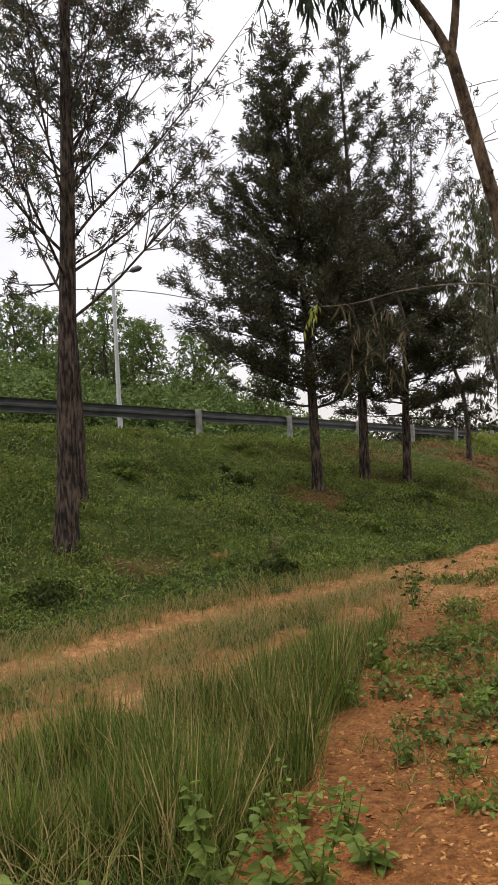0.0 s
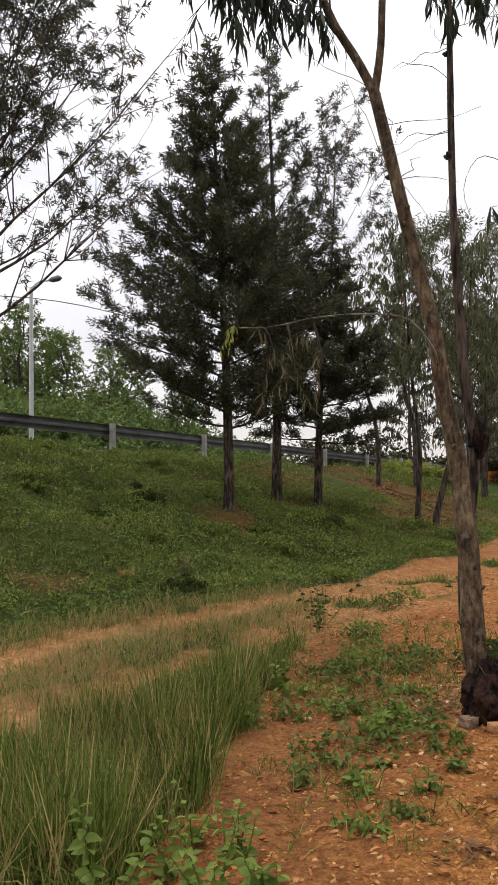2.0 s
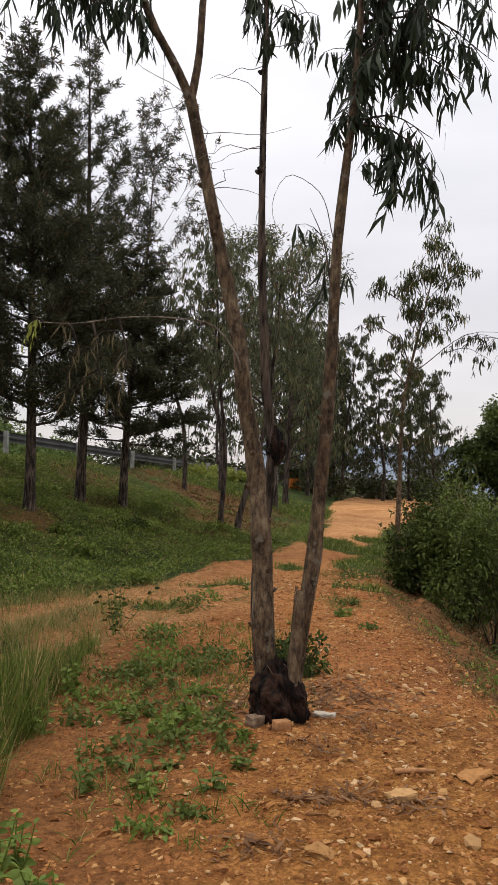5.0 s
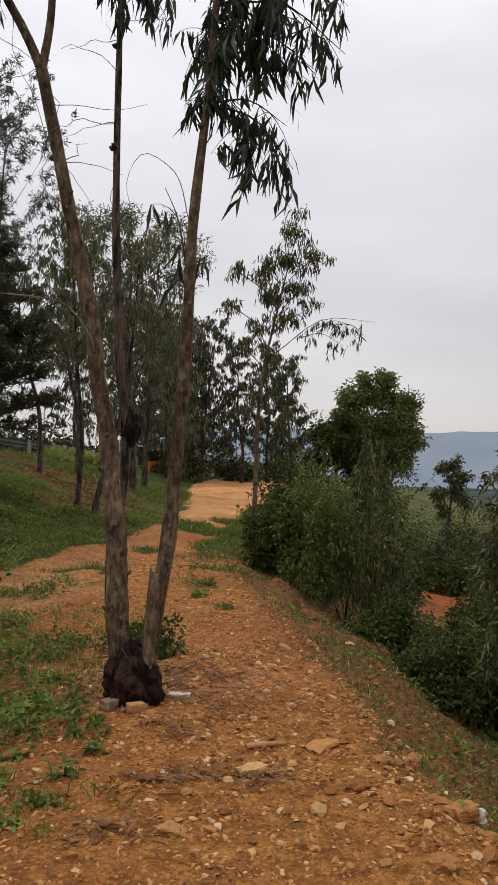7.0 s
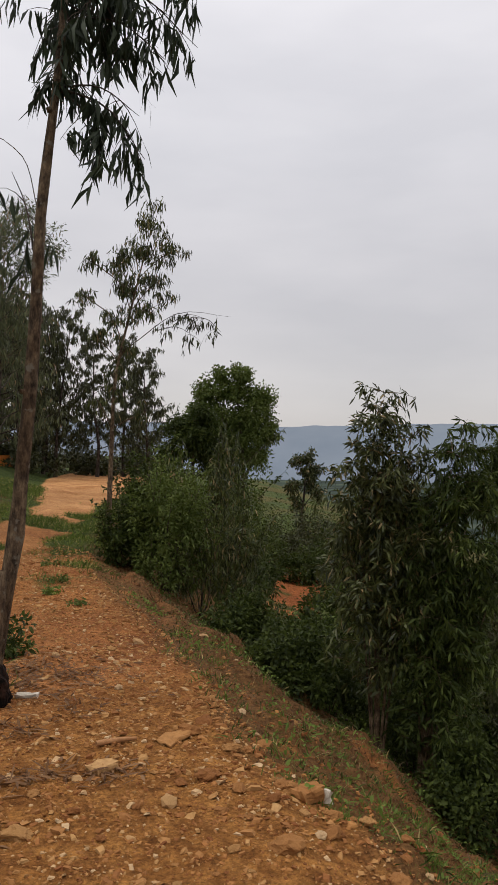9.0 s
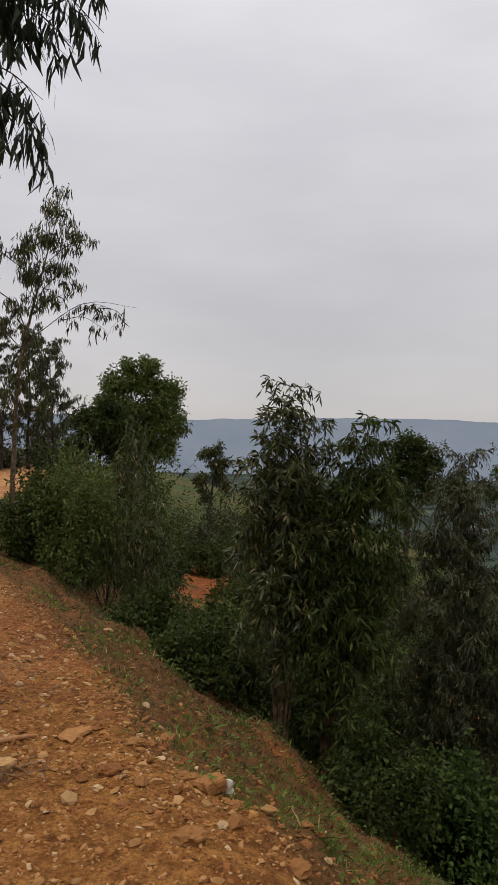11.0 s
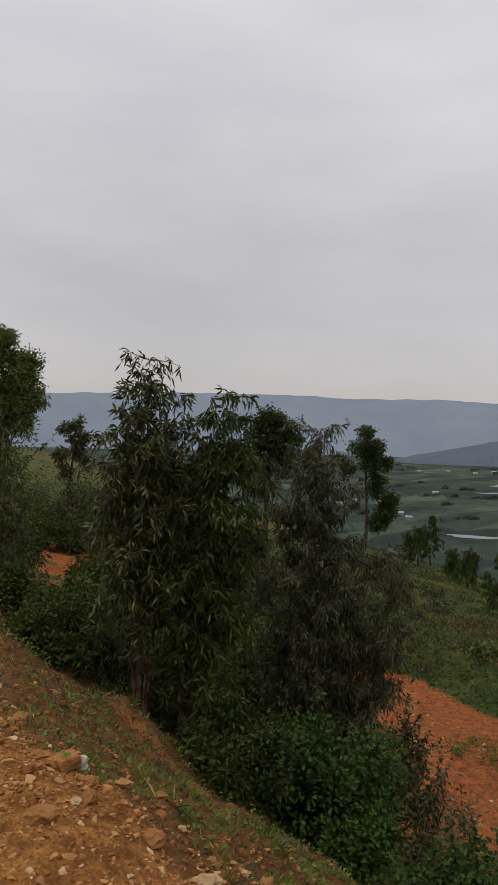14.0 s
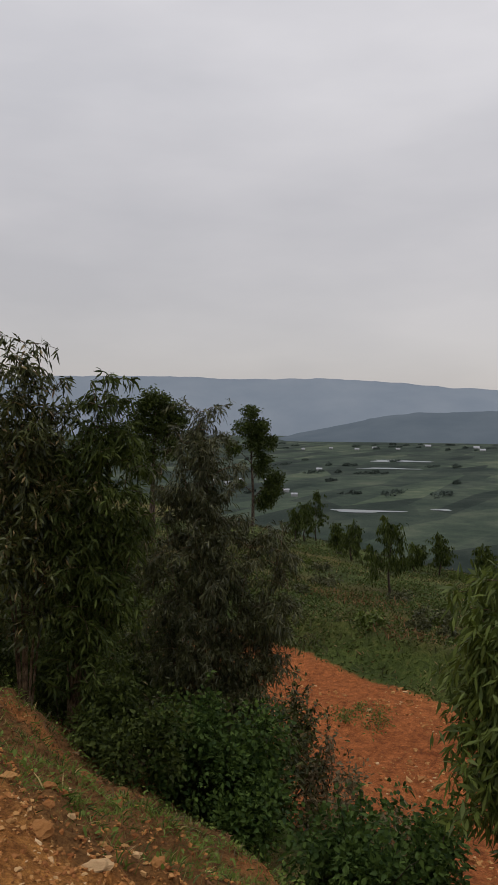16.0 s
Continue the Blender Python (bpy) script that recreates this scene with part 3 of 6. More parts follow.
def limb_line(rng, start, way, length, rise, n=7, wob=0.06):
    """A limb that starts along way and bends up (rise > 0) or down."""
    t = np.linspace(0, 1, n)[:, None]
    bend = np.array([[0, 0, 1.0]]) * rise * length * t**2
    side = np.cumsum(rng.normal(size=(n, 3)), axis=0) * wob * length / n
    side[0] = 0
    return start + unit(np.asarray(way)) * length * t + bend + side


def crown_tree(name, base, label, rng_seed, trunk, r0, lo, hi, reach, limbs, leaf, bark, leaf_mat, elev=35, rise=0.15,
               twigs=6, per_twig=14, mode="droop", length=0.14, width=0.03, sag=0.4, fine=False, twig_len=0.35, group="", category="tree",
               inner=0.25, sides=8, twig_scatter=0.8, near=0.15, sub=0, skew=0.0, limb_r=0.3):
    """A tree: a trunk through the points of trunk (relative to base), limbs between the heights lo and hi (fractions),
    reach(f) metres long, twigs on the limbs and leaves on the twigs."""
    rng = np.random.default_rng(rng_seed)
    root = thing(name, base[0], base[1], label, category, group, base[2] if len(base) > 2 else None)
    tp = spline(trunk, 18)
    tr = r0 * (1 - 0.93 * np.linspace(0, 1, 18) ** 1.1)
    tr[0] *= 1.35
    wood, crown, twig = Geo(), Geo(), Geo()
    tp2 = tp.copy()
    tp2[0, 2] -= 0.25
    tube(wood, tp2, tr, sides)
    ends, dirs = [], []
    for k in range(limbs):
        f = lo + (hi - lo) * ((k + rng.uniform(-0.3, 0.3)) / max(limbs - 1, 1))
        f = float(np.clip(f, lo * 0.95, 0.995))
        i = f * 17
        j = min(int(i), 16)
        p = tp[j] + (tp[j + 1] - tp[j]) * (i - j)
        az = k * 2.39996 + rng.uniform(-0.5, 0.5)
        u = min(max((f - lo) / max(hi - lo, 1e-6), 0.0), 0.999)
        el = radians(elev) * (0.7 + 0.7 * u) + rng.uniform(-0.15, 0.15)
        L = reach(u) * rng.uniform(0.75, 1.15) * (1 - skew * math.cos(az))
        way = np.array([math.cos(az) * math.cos(el), math.sin(az) * math.cos(el), math.sin(el)])
        line = limb_line(rng, p, way, L, rise)
        rad = max(limb_r * tr[j], 0.006) * np.linspace(1, 0.2, len(line))
        bough = Geo()
        tube(bough, line, rad, 5)
        lines, forks = [line], []
        for m in range(sub):
            jj = int(rng.uniform(0.25, 0.85) * (len(line) - 1))
            side = unit(unit(line[-1] - line[0]) + rng.normal(size=3) * 0.55 + [0, 0, 0.15])
            lines.append(limb_line(rng, line[jj], side, L * rng.uniform(0.3, 0.55), rise, 6))
            forks.append(Geo())
            tube(forks[-1], lines[-1], rad[jj] * 0.6 * np.linspace(1, 0.25, 6), 4)
        lo_limb = bough.link("limb", bark, root)
        for g in forks:
            g.link("branch", bark, lo_limb)
        nt = max(2, int(twigs * ((0.15 + 0.9 * L / max(reach(0.3), 0.1)) if mode == "plume" else (0.5 + 0.7 * L / max(reach(0.3), 0.1)))))
        for m in range(nt):
            g = inner + (1 - inner) * (m + rng.uniform(0, 0.9)) / nt
            if sub:
                line = lines[rng.integers(0, len(lines))]
            ii = min(g, 0.999) * (len(line) - 1)
            jj = int(ii)
            q = line[jj] + (line[min(jj + 1, len(line) - 1)] - line[jj]) * (ii - jj)
            w = unit(unit(line[-1] - line[0]) + rng.normal(size=3) * twig_scatter)
            tl = twig_len * rng.uniform(0.6, 1.3)
            if mode == "plume":
                tl *= min(1.0, 0.12 + L / 1.5)
            if mode == "droop":
                w[2] -= 0.25
            if mode == "plume":
                w = unit(w * [1, 1, 0.55] + [0, 0, 0.22])
            e = limb_line(rng, q, w, tl, -0.3 if mode == "droop" else 0.35 if mode == "plume" else 0.1, 4)
            if math.hypot(base[0], base[1]) < 22 and (fine or tl > 0.3):
                tube(twig, e, np.linspace(0.006, 0.002, 4), 3)
            full = per_twig
            if mode == "plume":
                per_twig = max(6, int(full * min(1.0, 0.12 + L / 1.1)))
            t = rng.uniform(near, 1.0, per_twig)
            b = e[0] + (e[-1] - e[0]) * t[:, None] + rng.normal(size=(per_twig, 3)) * tl * 0.08
            if mode == "droop":
                d = scatter_dirs(rng, per_twig, -1.1, 0.55)
            elif mode == "tuft":
                d = unit(unit(w)[None] * 0.7 + rng.normal(size=(per_twig, 3)) * 0.7)
            else:
                d = unit(unit(w)[None] * 1.0 + rng.normal(size=(per_twig, 3)) * 0.5)
            if mode == "plume":
                b = b + rng.normal(size=(per_twig, 3)) * [0.035, 0.035, 0.03]
                d = unit(rng.normal(size=(per_twig, 3)) * 0.6 + unit(w)[None] + [0, 0, 0.25])
            ends.append(b)
            dirs.append(d)
            per_twig = full
    b, d = np.concatenate(ends), np.concatenate(dirs)
    n = len(b)
    blades(crown, rng, b, d, length * rng.uniform(0.6, 1.25, n), width * rng.uniform(0.7, 1.25, n), sag, fine, 0.2)
    wood.link("trunk", bark, root)
    if twig.n:
        tagged(twig.link("twig_spray", bark, root), kind="stuff")
    crown.link("crown", leaf_mat, root)
    return root


def lobed_tree(name, base, label, seed, trunk, r0, lobes, bark, leaf_mat, length, width, density=420, droop=0.3, sub=7, group="", hang=False, slim=1.0, loose=0.0):
    """A tree whose crown is a few rounded lobes (x, y, z and radius from its foot), each broken up into smaller tufts of leaves."""
    rng = np.random.default_rng(seed)
    root = thing(name, base[0], base[1], label, "tree", group)
    tp = spline(trunk, 20)
    tr = r0 * (1 - 0.88 * np.linspace(0, 1, 20) ** 1.1)
    wood, crown = Geo(), Geo()
    low = tp.copy()
    low[0, 2] -= 0.3
    tube(wood, low, tr, 9)
    wood.link("trunk", bark, root)
    for lx, ly, lz, lr in lobes:
        c = np.array([lx, ly, lz])
        k = int(np.clip(np.argmin(np.abs(tp[:, 2] - (lz - 1.3 * lr - 0.25 * math.hypot(lx - tp[-1, 0], ly - tp[-1, 1])))), 4, 18))
        bough = Geo()
        tube(bough, spline([tp[k], (tp[k] * 0.45 + c * 0.55) + [0, 0, 0.12 * lr], c], 8), np.linspace(tr[k] * 0.55 * slim, 0.012, 8), 5)
        limb = bough.link("limb", bark, root)
        for m in range(sub):
            way = unit(rng.normal(size=3) + [0, 0, 0.25])
            sc = c + way * lr * rng.uniform(0.3, 0.75 + loose)
            sr = lr * rng.uniform(0.3, 0.6)
            twig = Geo()
            tube(twig, limb_line(rng, c, sc - c, float(np.linalg.norm(sc - c)), 0.0, 4), np.linspace(0.014, 0.005, 4) * slim, 4)
            twig.link("branch", bark, limb)
            n = max(12, int(density * sr * sr * 12.6 * rng.uniform(0.75, 1.2)))
            off = unit(rng.normal(size=(n, 3)) * [1, 1, 0.85]) * rng.uniform(0.05, 1.0, (n, 1)) ** 0.6
            b = sc + off * sr * [1.05, 1.05, 0.9] + rng.normal(size=(n, 3)) * sr * 0.16
            d = scatter_dirs(rng, n, -1.2, 0.5) if hang else unit(off * 0.9 + rng.normal(size=(n, 3)) * 0.6 - [0, 0, droop])
            blades(crown, rng, b, d, length * rng.uniform(0.6, 1.3, n), width * rng.uniform(0.7, 1.25, n), 0.15, hang, 0.25, False, 0.12 if hang else 0.0)
    crown.link("crown", leaf_mat, root)
    return root


def straight(h, lean=(0, 0), wob=0.06, seed=0, n=5):
    """Control points of a nearly straight trunk."""
    rng = np.random.default_rng(seed)
    t = np.linspace(0, 1, n)
    p = np.stack([lean[0] * t, lean[1] * t, h * t], -1)
    p[1:, :2] += rng.normal(size=(n - 1, 2)) * wob
    return p


def leafy_clump(name, x, y, rx, ry, rz, label, seed, leaf_mat, n, length, width, stems=9, mode="out", sag=0.25, fine=False, z=None, category="bush", group="", lumps=14, sprigs=0):
    """A bush: stems from one foot, and leaves in lumps over an uneven dome."""
    rng = np.random.default_rng(seed)
    root = thing(name, x, y, label, category, group, z)
    wood, crown = [], Geo()
    broad = mode == "out" and math.hypot(x, y) < 15
    lump = unit(rng.normal(size=(lumps, 3)) * [1, 1, 0.9] + [0, 0, 0.35]) * rng.uniform(0.45, 0.95, (lumps, 1))
    lump[:, 2] = np.abs(lump[:, 2])
    cent = lump * [rx, ry, rz * 0.9] + [0, 0, rz * 0.12]
    for c in cent[: max(stems, 3)]:
        line = limb_line(rng, np.array([rng.normal() * 0.06, rng.normal() * 0.06, -0.1]), c + [0, 0, 0.1], float(np.linalg.norm(c)), 0.0)
        wood.append(Geo())
        tube(wood[-1], line, np.linspace(0.014, 0.004, len(line)), 4)
    k = rng.integers(0, lumps, n)
    size = rng.uniform(0.16, 0.38, lumps)
    off = unit(rng.normal(size=(n, 3))) * (rng.uniform(0, 1, (n, 1)) ** 0.45)
    b = cent[k] + off * size[k][:, None] * [rx, ry, rz]
    b[:, 2] = np.maximum(b[:, 2], 0.02)
    if mode == "droop":
        d = scatter_dirs(rng, n, -1.0, 0.6)
    else:
        d = unit(off + rng.normal(size=(n, 3)) * 0.6 + [0, 0, 0.25])
    for k in range(sprigs):
        c = cent[rng.integers(0, lumps)]
        tip = limb_line(rng, c, unit(np.array([c[0] * 0.5, c[1] * 0.5, 0]) + rng.normal(size=3) * 0.25 + [0, 0, 0.9]), rz * rng.uniform(0.2, 0.5), -0.1, 7)
        if math.hypot(x, y) < 22:
            wood.append(Geo())
            tube(wood[-1], tip, np.linspace(0.006, 0.0015, 7), 4)
        m = 22
        i = rng.uniform(1.0, 5.99, m)
        j = i.astype(int)
        sb = tip[j] + (tip[j + 1] - tip[j]) * (i - j)[:, None]
        sd = unit(rng.normal(size=(m, 3)) + [0, 0, -0.3 if mode == "droop" else 0.3])
        if broad:
            leaves(crown, rng, sb, sd, length * rng.uniform(0.7, 1.2, m), width * rng.uniform(0.8, 1.1, m), sag)
        else:
            blades(crown, rng, sb, sd, length * rng.uniform(0.7, 1.2, m), width * rng.uniform(0.7, 1.1, m), sag, fine, 0.25)
    if broad:
        leaves(crown, rng, b, d, length * rng.uniform(0.6, 1.3, n), width * rng.uniform(0.75, 1.2, n), sag)
    else:
        blades(crown, rng, b, d, length * rng.uniform(0.6, 1.3, n), width * rng.uniform(0.7, 1.25, n), sag, fine, 0.25)
    for g in wood:
        g.link("stem", BARK_DARK, root)
    crown.link("foliage", leaf_mat, root)
    return root


# The silky oaks on the bank, their boughs sweeping up
crown_tree("silky_oak", (-2.4, 10.67), "tall dark-barked tree with upswept boughs and feathery leaves", 11,
           [(0, 0, 0), (0.08, 0.01, 0.9), (0.12, 0.01, 2.0), (0.19, 0.01, 3.2), (0.27, 0.01, 4.9), (0.33, 0, 6.7), (0.42, 0, 10.8)], 0.145,
           0.27, 0.99, lambda u: 3.3 * (1 - 0.5 * u), 40, None, BARK_DARK, LEAF_GREV, elev=50, rise=0.2, twigs=42, per_twig=30, limb_r=0.2,
           mode="tuft", length=0.105, width=0.019, sag=0.15, twig_len=0.26, sides=12, near=0.45, inner=0.3, sub=8)
crown_tree("silky_oak", (-2.48, 12.1), "slim dark-barked tree close behind the tall one", 12,
           [(0, 0, 0), (0.02, 0, 1.2), (0.0, 0, 2.6), (0.04, 0, 5.0), (0.3, 0, 8.6)], 0.11,
           0.4, 0.99, lambda u: 2.0 * (1 - 0.5 * u), 18, None, BARK_DARK, LEAF_GREV, elev=52, rise=0.2, twigs=24, per_twig=28, limb_r=0.22,
           mode="tuft", length=0.105, width=0.019, sag=0.15, twig_len=0.26, sides=10, near=0.45, inner=0.35, sub=5)
# The cypresses
crown_tree("cypress", (1.23, 15.3), "dense dark green conical cypress on the bank", 21,
           [(0, 0, 0), (-0.02, 0, 1.8), (-0.16, 0.02, 5.7), (-0.3, 0.02, 8.75)], 0.1, 0.17, 0.995,
           lambda u: 2.6 * (1 - u) ** 1.1 * (0.42 + 0.58 * min(1, u / 0.16)) + 0.1, 100, None, BARK_DARK, LEAF_CYPRESS, elev=12, rise=0.2, twigs=24, per_twig=82, skew=0.12,
           mode="plume", length=0.10, width=0.022, sag=0.1, twig_len=0.38, inner=0.15, sides=12, near=0.3)
crown_tree("cypress", (2.46, 17.9), "slender cypress with thin rusty feathered top", 22,
           [(0, 0, 0), (0.03, 0, 1.7), (0.0, 0, 6.2), (-0.1, 0, 9.9)], 0.11, 0.175, 0.99,
           lambda u: 1.6 * (1 - u) ** 0.8 + 0.2, 56, None, BARK_DARK, LEAF_CYPRESS, elev=26, rise=0.28, twigs=18, per_twig=60,
           mode="plume", length=0.12, width=0.021, sag=0.1, twig_len=0.36, sides=10, near=0.35)
crown_tree("cypress", (3.45, 18.3), "young cypress with dense lower skirt", 23,
           [(0, 0, 0), (0.04, 0, 1.6), (0.2, 0, 4.1), (0.3, 0, 5.7)], 0.10, 0.245, 0.99,
           lambda u: 1.55 * (1 - u) ** 0.6 + 0.12, 54, None, BARK_DARK, LEAF_CYPRESS, elev=2, rise=0.1, twigs=17, per_twig=78,
           mode="plume", length=0.12, width=0.022, sag=0.1, twig_len=0.32, sides=10, near=0.3)
crown_tree("silky_oak", (3.62, 19.0), "thin open tree with upswept twiggy boughs", 24,
           [(0, 0, 0), (0.05, 0, 2.0), (0.3, 0, 4.6), (0.5, 0, 8.6)], 0.06, 0.3, 0.99,
           lambda u: 2.5 * (1 - 0.65 * u), 24, None, BARK_GREY, LEAF_GREV, elev=52, rise=0.15, twigs=17, per_twig=26, sub=4, limb_r=0.3, skew=-0.25,
           mode="tuft", length=0.14, width=0.024, sag=0.15, twig_len=0.3, near=0.5)

# The gum with three stems and a charred foot
STEM_1 = [(2.01, 5.28, 0.2), (1.97, 5.29, 0.67), (1.97, 5.30, 0.89), (1.93, 5.31, 1.41), (1.89, 5.33, 1.78), (1.82, 5.35, 2.15), (1.78, 5.36, 2.51), (1.73, 5.38, 2.73), (1.61, 5.41, 3.28), (1.52, 5.44, 3.71), (1.43, 5.46, 4.12)]
STEM_1A = [(1.43, 5.46, 4.12), (1.33, 5.49, 4.34), (1.17, 5.52, 4.62), (0.97, 5.55, 5.4), (0.87, 5.55, 6.6)]
STEM_1B = [(1.43, 5.46, 4.12), (1.47, 5.45, 4.39), (1.49, 5.45, 4.78), (1.53, 5.45, 5.6), (1.57, 5.45, 6.8)]
STEM_2 = [(2.04, 5.42, 0.2), (1.98, 5.45, 0.72), (1.99, 5.45, 1.10), (2.04, 5.43, 1.48), (2.06, 5.42, 1.82), (2.01, 5.44, 2.17), (1.99, 5.45, 2.55), (1.96, 5.46, 3.14), (1.95, 5.46, 3.72), (1.95, 5.46, 4.52), (1.96, 5.46, 7.0)]
STEM_3 = [(2.15, 5.23, 0.2), (2.22, 5.20, 0.71), (2.27, 5.18, 1.05), (2.30, 5.16, 1.53), (2.33, 5.15, 1.91), (2.35, 5.14, 2.36), (2.36, 5.13, 2.74), (2.37, 5.13, 3.12), (2.40, 5.11, 3.54), (2.45, 5.09, 4.08), (2.49, 5.07, 4.86), (2.52, 5.05, 6.8)]


def hanging_sprays(root, rng, starts, ends, per, leaf_mat, length, width, name="leafy_branch", bark=BARK_GREY):
    """Thin branches from start to end, with long leaves hanging from them."""
    for s, e in zip(starts, ends):
        s, e = np.asarray(s, float), np.asarray(e, float)
        mid = (s + e) / 2 + [0, 0, 0.18 * np.linalg.norm(e - s)]
        line = spline([s, mid, e], 9)
        wood, crown = Geo(), Geo()
        tube(wood, line, np.linspace(0.009, 0.002, 9), 4)
        bs, shoots = [], []
        for k in range(max(3, per // 9)):
            g = rng.uniform(0.25, 1.0)
            q = line[int(g * 8)]
            tw = limb_line(rng, q, unit(rng.normal(size=3) * [1, 1, 0.6] + [0, 0, -0.5]), rng.uniform(0.12, 0.32), -0.5, 4)
            shoots.append(Geo())
            tube(shoots[-1], tw, np.linspace(0.004, 0.0015, 4), 3)
            t = rng.uniform(0.1, 1, 9)
            bs.append(tw[0] + (tw[-1] - tw[0]) * t[:, None])
        b = np.concatenate(bs)
        n = len(b)
        blades(crown, rng, b, scatter_dirs(rng, n, -1.3, 0.45), length * rng.uniform(0.6, 1.2, n), width * rng.uniform(0.7, 1.2, n), 0.15, True, 0.25, False, 0.16)
        br = wood.link(name, bark, root)
        for g in shoots:
            g.link("twig", bark, br)
        crown.link("leaves", leaf_mat, br)


def build_gum():
    rng = np.random.default_rng(5)
    root = thing("gum_tree", 2.08, 5.3, "three-stemmed gum tree with charred foot and hanging leaves", "tree", z=0.0)
    inv = Matrix.Translation((-2.08, -5.3, 0))

    def stem(name, pts, ra, rb, n=26, knots=0, bark=BARK_EUC):
        g = Geo()
        line = spline(pts, n)
        rad = (rb + (ra - rb) * np.linspace(1, 0, n) ** 1.4) * (1 + rng.normal(size=n) * 0.04)
        tube(g, line, rad, 12)
        for _ in range(knots):
            k = rng.integers(3, n - 2)
            d = unit(rng.normal(size=3) * [1, 1, 0.2])
            p = line[k] + d * rad[k] * 0.8
            tube(g, [p, p + d * 0.02, p + d * 0.035 + [0, 0, 0.01]], [0.022, 0.017, 0.008], 6)
        ob = g.link(name, bark, root)
        ob.matrix_parent_inverse = inv
        return ob

    stem("stem", STEM_1, 0.08, 0.04, 36, 14)
    stem("stem", STEM_1A, 0.033, 0.013)
    stem("stem", STEM_1B, 0.029, 0.012)
    stem("stem", STEM_2, 0.046, 0.012, 30, 4, BARK_DARK)
    stem("stem", STEM_3, 0.058, 0.016, 30, 12)
    # broken stub beside the third stem, splintered at the top
    g = Geo()
    tube(g, [(2.12, 5.14, 0.2), (2.14, 5.13, 0.5), (2.16, 5.12, 0.86), (2.165, 5.12, 0.89)], [0.05, 0.044, 0.038, 0.022], 9)
    for k in range(9):
        an = k * 0.7
        p = np.array([2.16 + 0.03 * math.cos(an), 5.12 + 0.03 * math.sin(an), 0.83])
        tube(g, [p, p + [0, 0, rng.uniform(0.04, 0.11)]], [0.01, 0.003], 4)
    g.link("broken_stub", BARK_EUC, root, "splintered dead stub").matrix_parent_inverse = inv
    # charred burl
    bm = bmesh.new()
    bmesh.ops.create_icosphere(bm, subdivisions=5, radius=1.0)
    for v in bm.verts:
        p = v.co.copy()
        up = p.z
        k = 1 + 0.3 * noise.noise(p * 2.0) + 0.14 * noise.noise(p * 6.0) + 0.1 * noise.noise(p * 18.0)
        lean = -0.05 * up
        v.co = Vector((2.075 + p.x * 0.18 * k + lean, 5.215 + p.y * 0.165 * k, 0.14 + p.z * 0.29 * (1 + 0.25 * noise.noise(p * 4))))
    me = bpy.data.meshes.new("charred_foot")
    bm.to_mesh(me)
    bm.free()
    me.polygons.foreach_set("use_smooth", [True] * len(me.polygons))
    me.materials.append(BARK_BURNT)
    ob = new("charred_foot", me)
    ob.parent, ob.matrix_parent_inverse = root, inv
    tagged(ob, "blackened swollen foot of the stems")
    # fibres standing round the char
    g = Geo()
    n = 40
    an = rng.uniform(0, 6.28, n)
    b = np.stack([2.05 + 0.15 * np.cos(an), 5.23 + 0.12 * np.sin(an), rng.uniform(0.28, 0.42, n)], -1)
    blades(g, rng, b, scatter_dirs(rng, n, 0.9, 0.5), rng.uniform(0.04, 0.12, n), 0.008, 0.1)
    ob = g.link("bark_fibres", TWIG, root)
    ob.matrix_parent_inverse = inv
    # knot with torn bark on the middle stem
    bm = bmesh.new()
    bmesh.ops.create_icosphere(bm, subdivisions=3, radius=1.0)
    for v in bm.verts:
        p = v.co.copy()
        k = 1 + 0.4 * noise.noise(p * 2.5)
        v.co = Vector((2.08 + p.x * 0.06 * k, 5.41 + p.y * 0.06 * k, 1.82 + p.z * 0.13 * k))
    me = bpy.data.meshes.new("knot")
    bm.to_mesh(me)
    bm.free()
    me.materials.append(BARK_BURNT)
    ob = new("knot", me)
    ob.parent, ob.matrix_parent_inverse = root, inv
    # crowns: branches hung with long leaves
    s3, s1a, s1b, s2 = spline(STEM_3, 60), spline(STEM_1A, 40), spline(STEM_1B, 40), spline(STEM_2, 60)
    starts, ends = [], []
    for tgt in [(2.65, 4.99, 4.5), (2.62, 5.0, 4.2), (2.91, 4.84, 4.25), (3.12, 4.71, 4.5), (3.07, 4.74, 4.15), (3.25, 4.67, 4.7), (2.95, 4.82, 3.85),
                (2.79, 4.91, 3.6), (2.95, 4.86, 3.55), (3.2, 4.69, 4.35), (2.46, 5.08, 3.95), (3.0, 4.9, 4.7), (2.8, 5.2, 4.8), (3.3, 5.0, 5.0), (2.7, 4.7, 4.6),
                (2.75, 5.0, 4.9), (3.05, 4.75, 4.8), (2.55, 5.3, 4.6), (3.4, 4.8, 4.8), (2.95, 5.2, 4.45)]:
        k = int(np.argmin(np.abs(s3[:, 2] - min(tgt[2] + rng.uniform(0.1, 0.5), 6.5))))
        starts.append(s3[k])
        ends.append(np.array(tgt) + rng.normal(size=3) * 0.06)
    for tgt in [(0.2, 5.55, 4.6), (0.32, 5.5, 4.75), (0.45, 5.53, 4.6), (0.8, 5.49, 4.62), (1.0, 5.45, 4.6), (0.65, 5.6, 4.8), (0.1, 5.6, 4.8)]:
        k = int(np.argmin(np.abs(s1a[:, 2] - tgt[2] - 0.5)))
        starts.append(s1a[k])
        ends.append(np.array(tgt))
    for tgt in [(1.75, 5.4, 4.75), (2.2, 5.4, 4.7)]:
        k = int(np.argmin(np.abs(s2[:, 2] - tgt[2] - 0.4)))
        starts.append(s2[k])
        ends.append(np.array(tgt))
    before = set(bpy.data.objects)
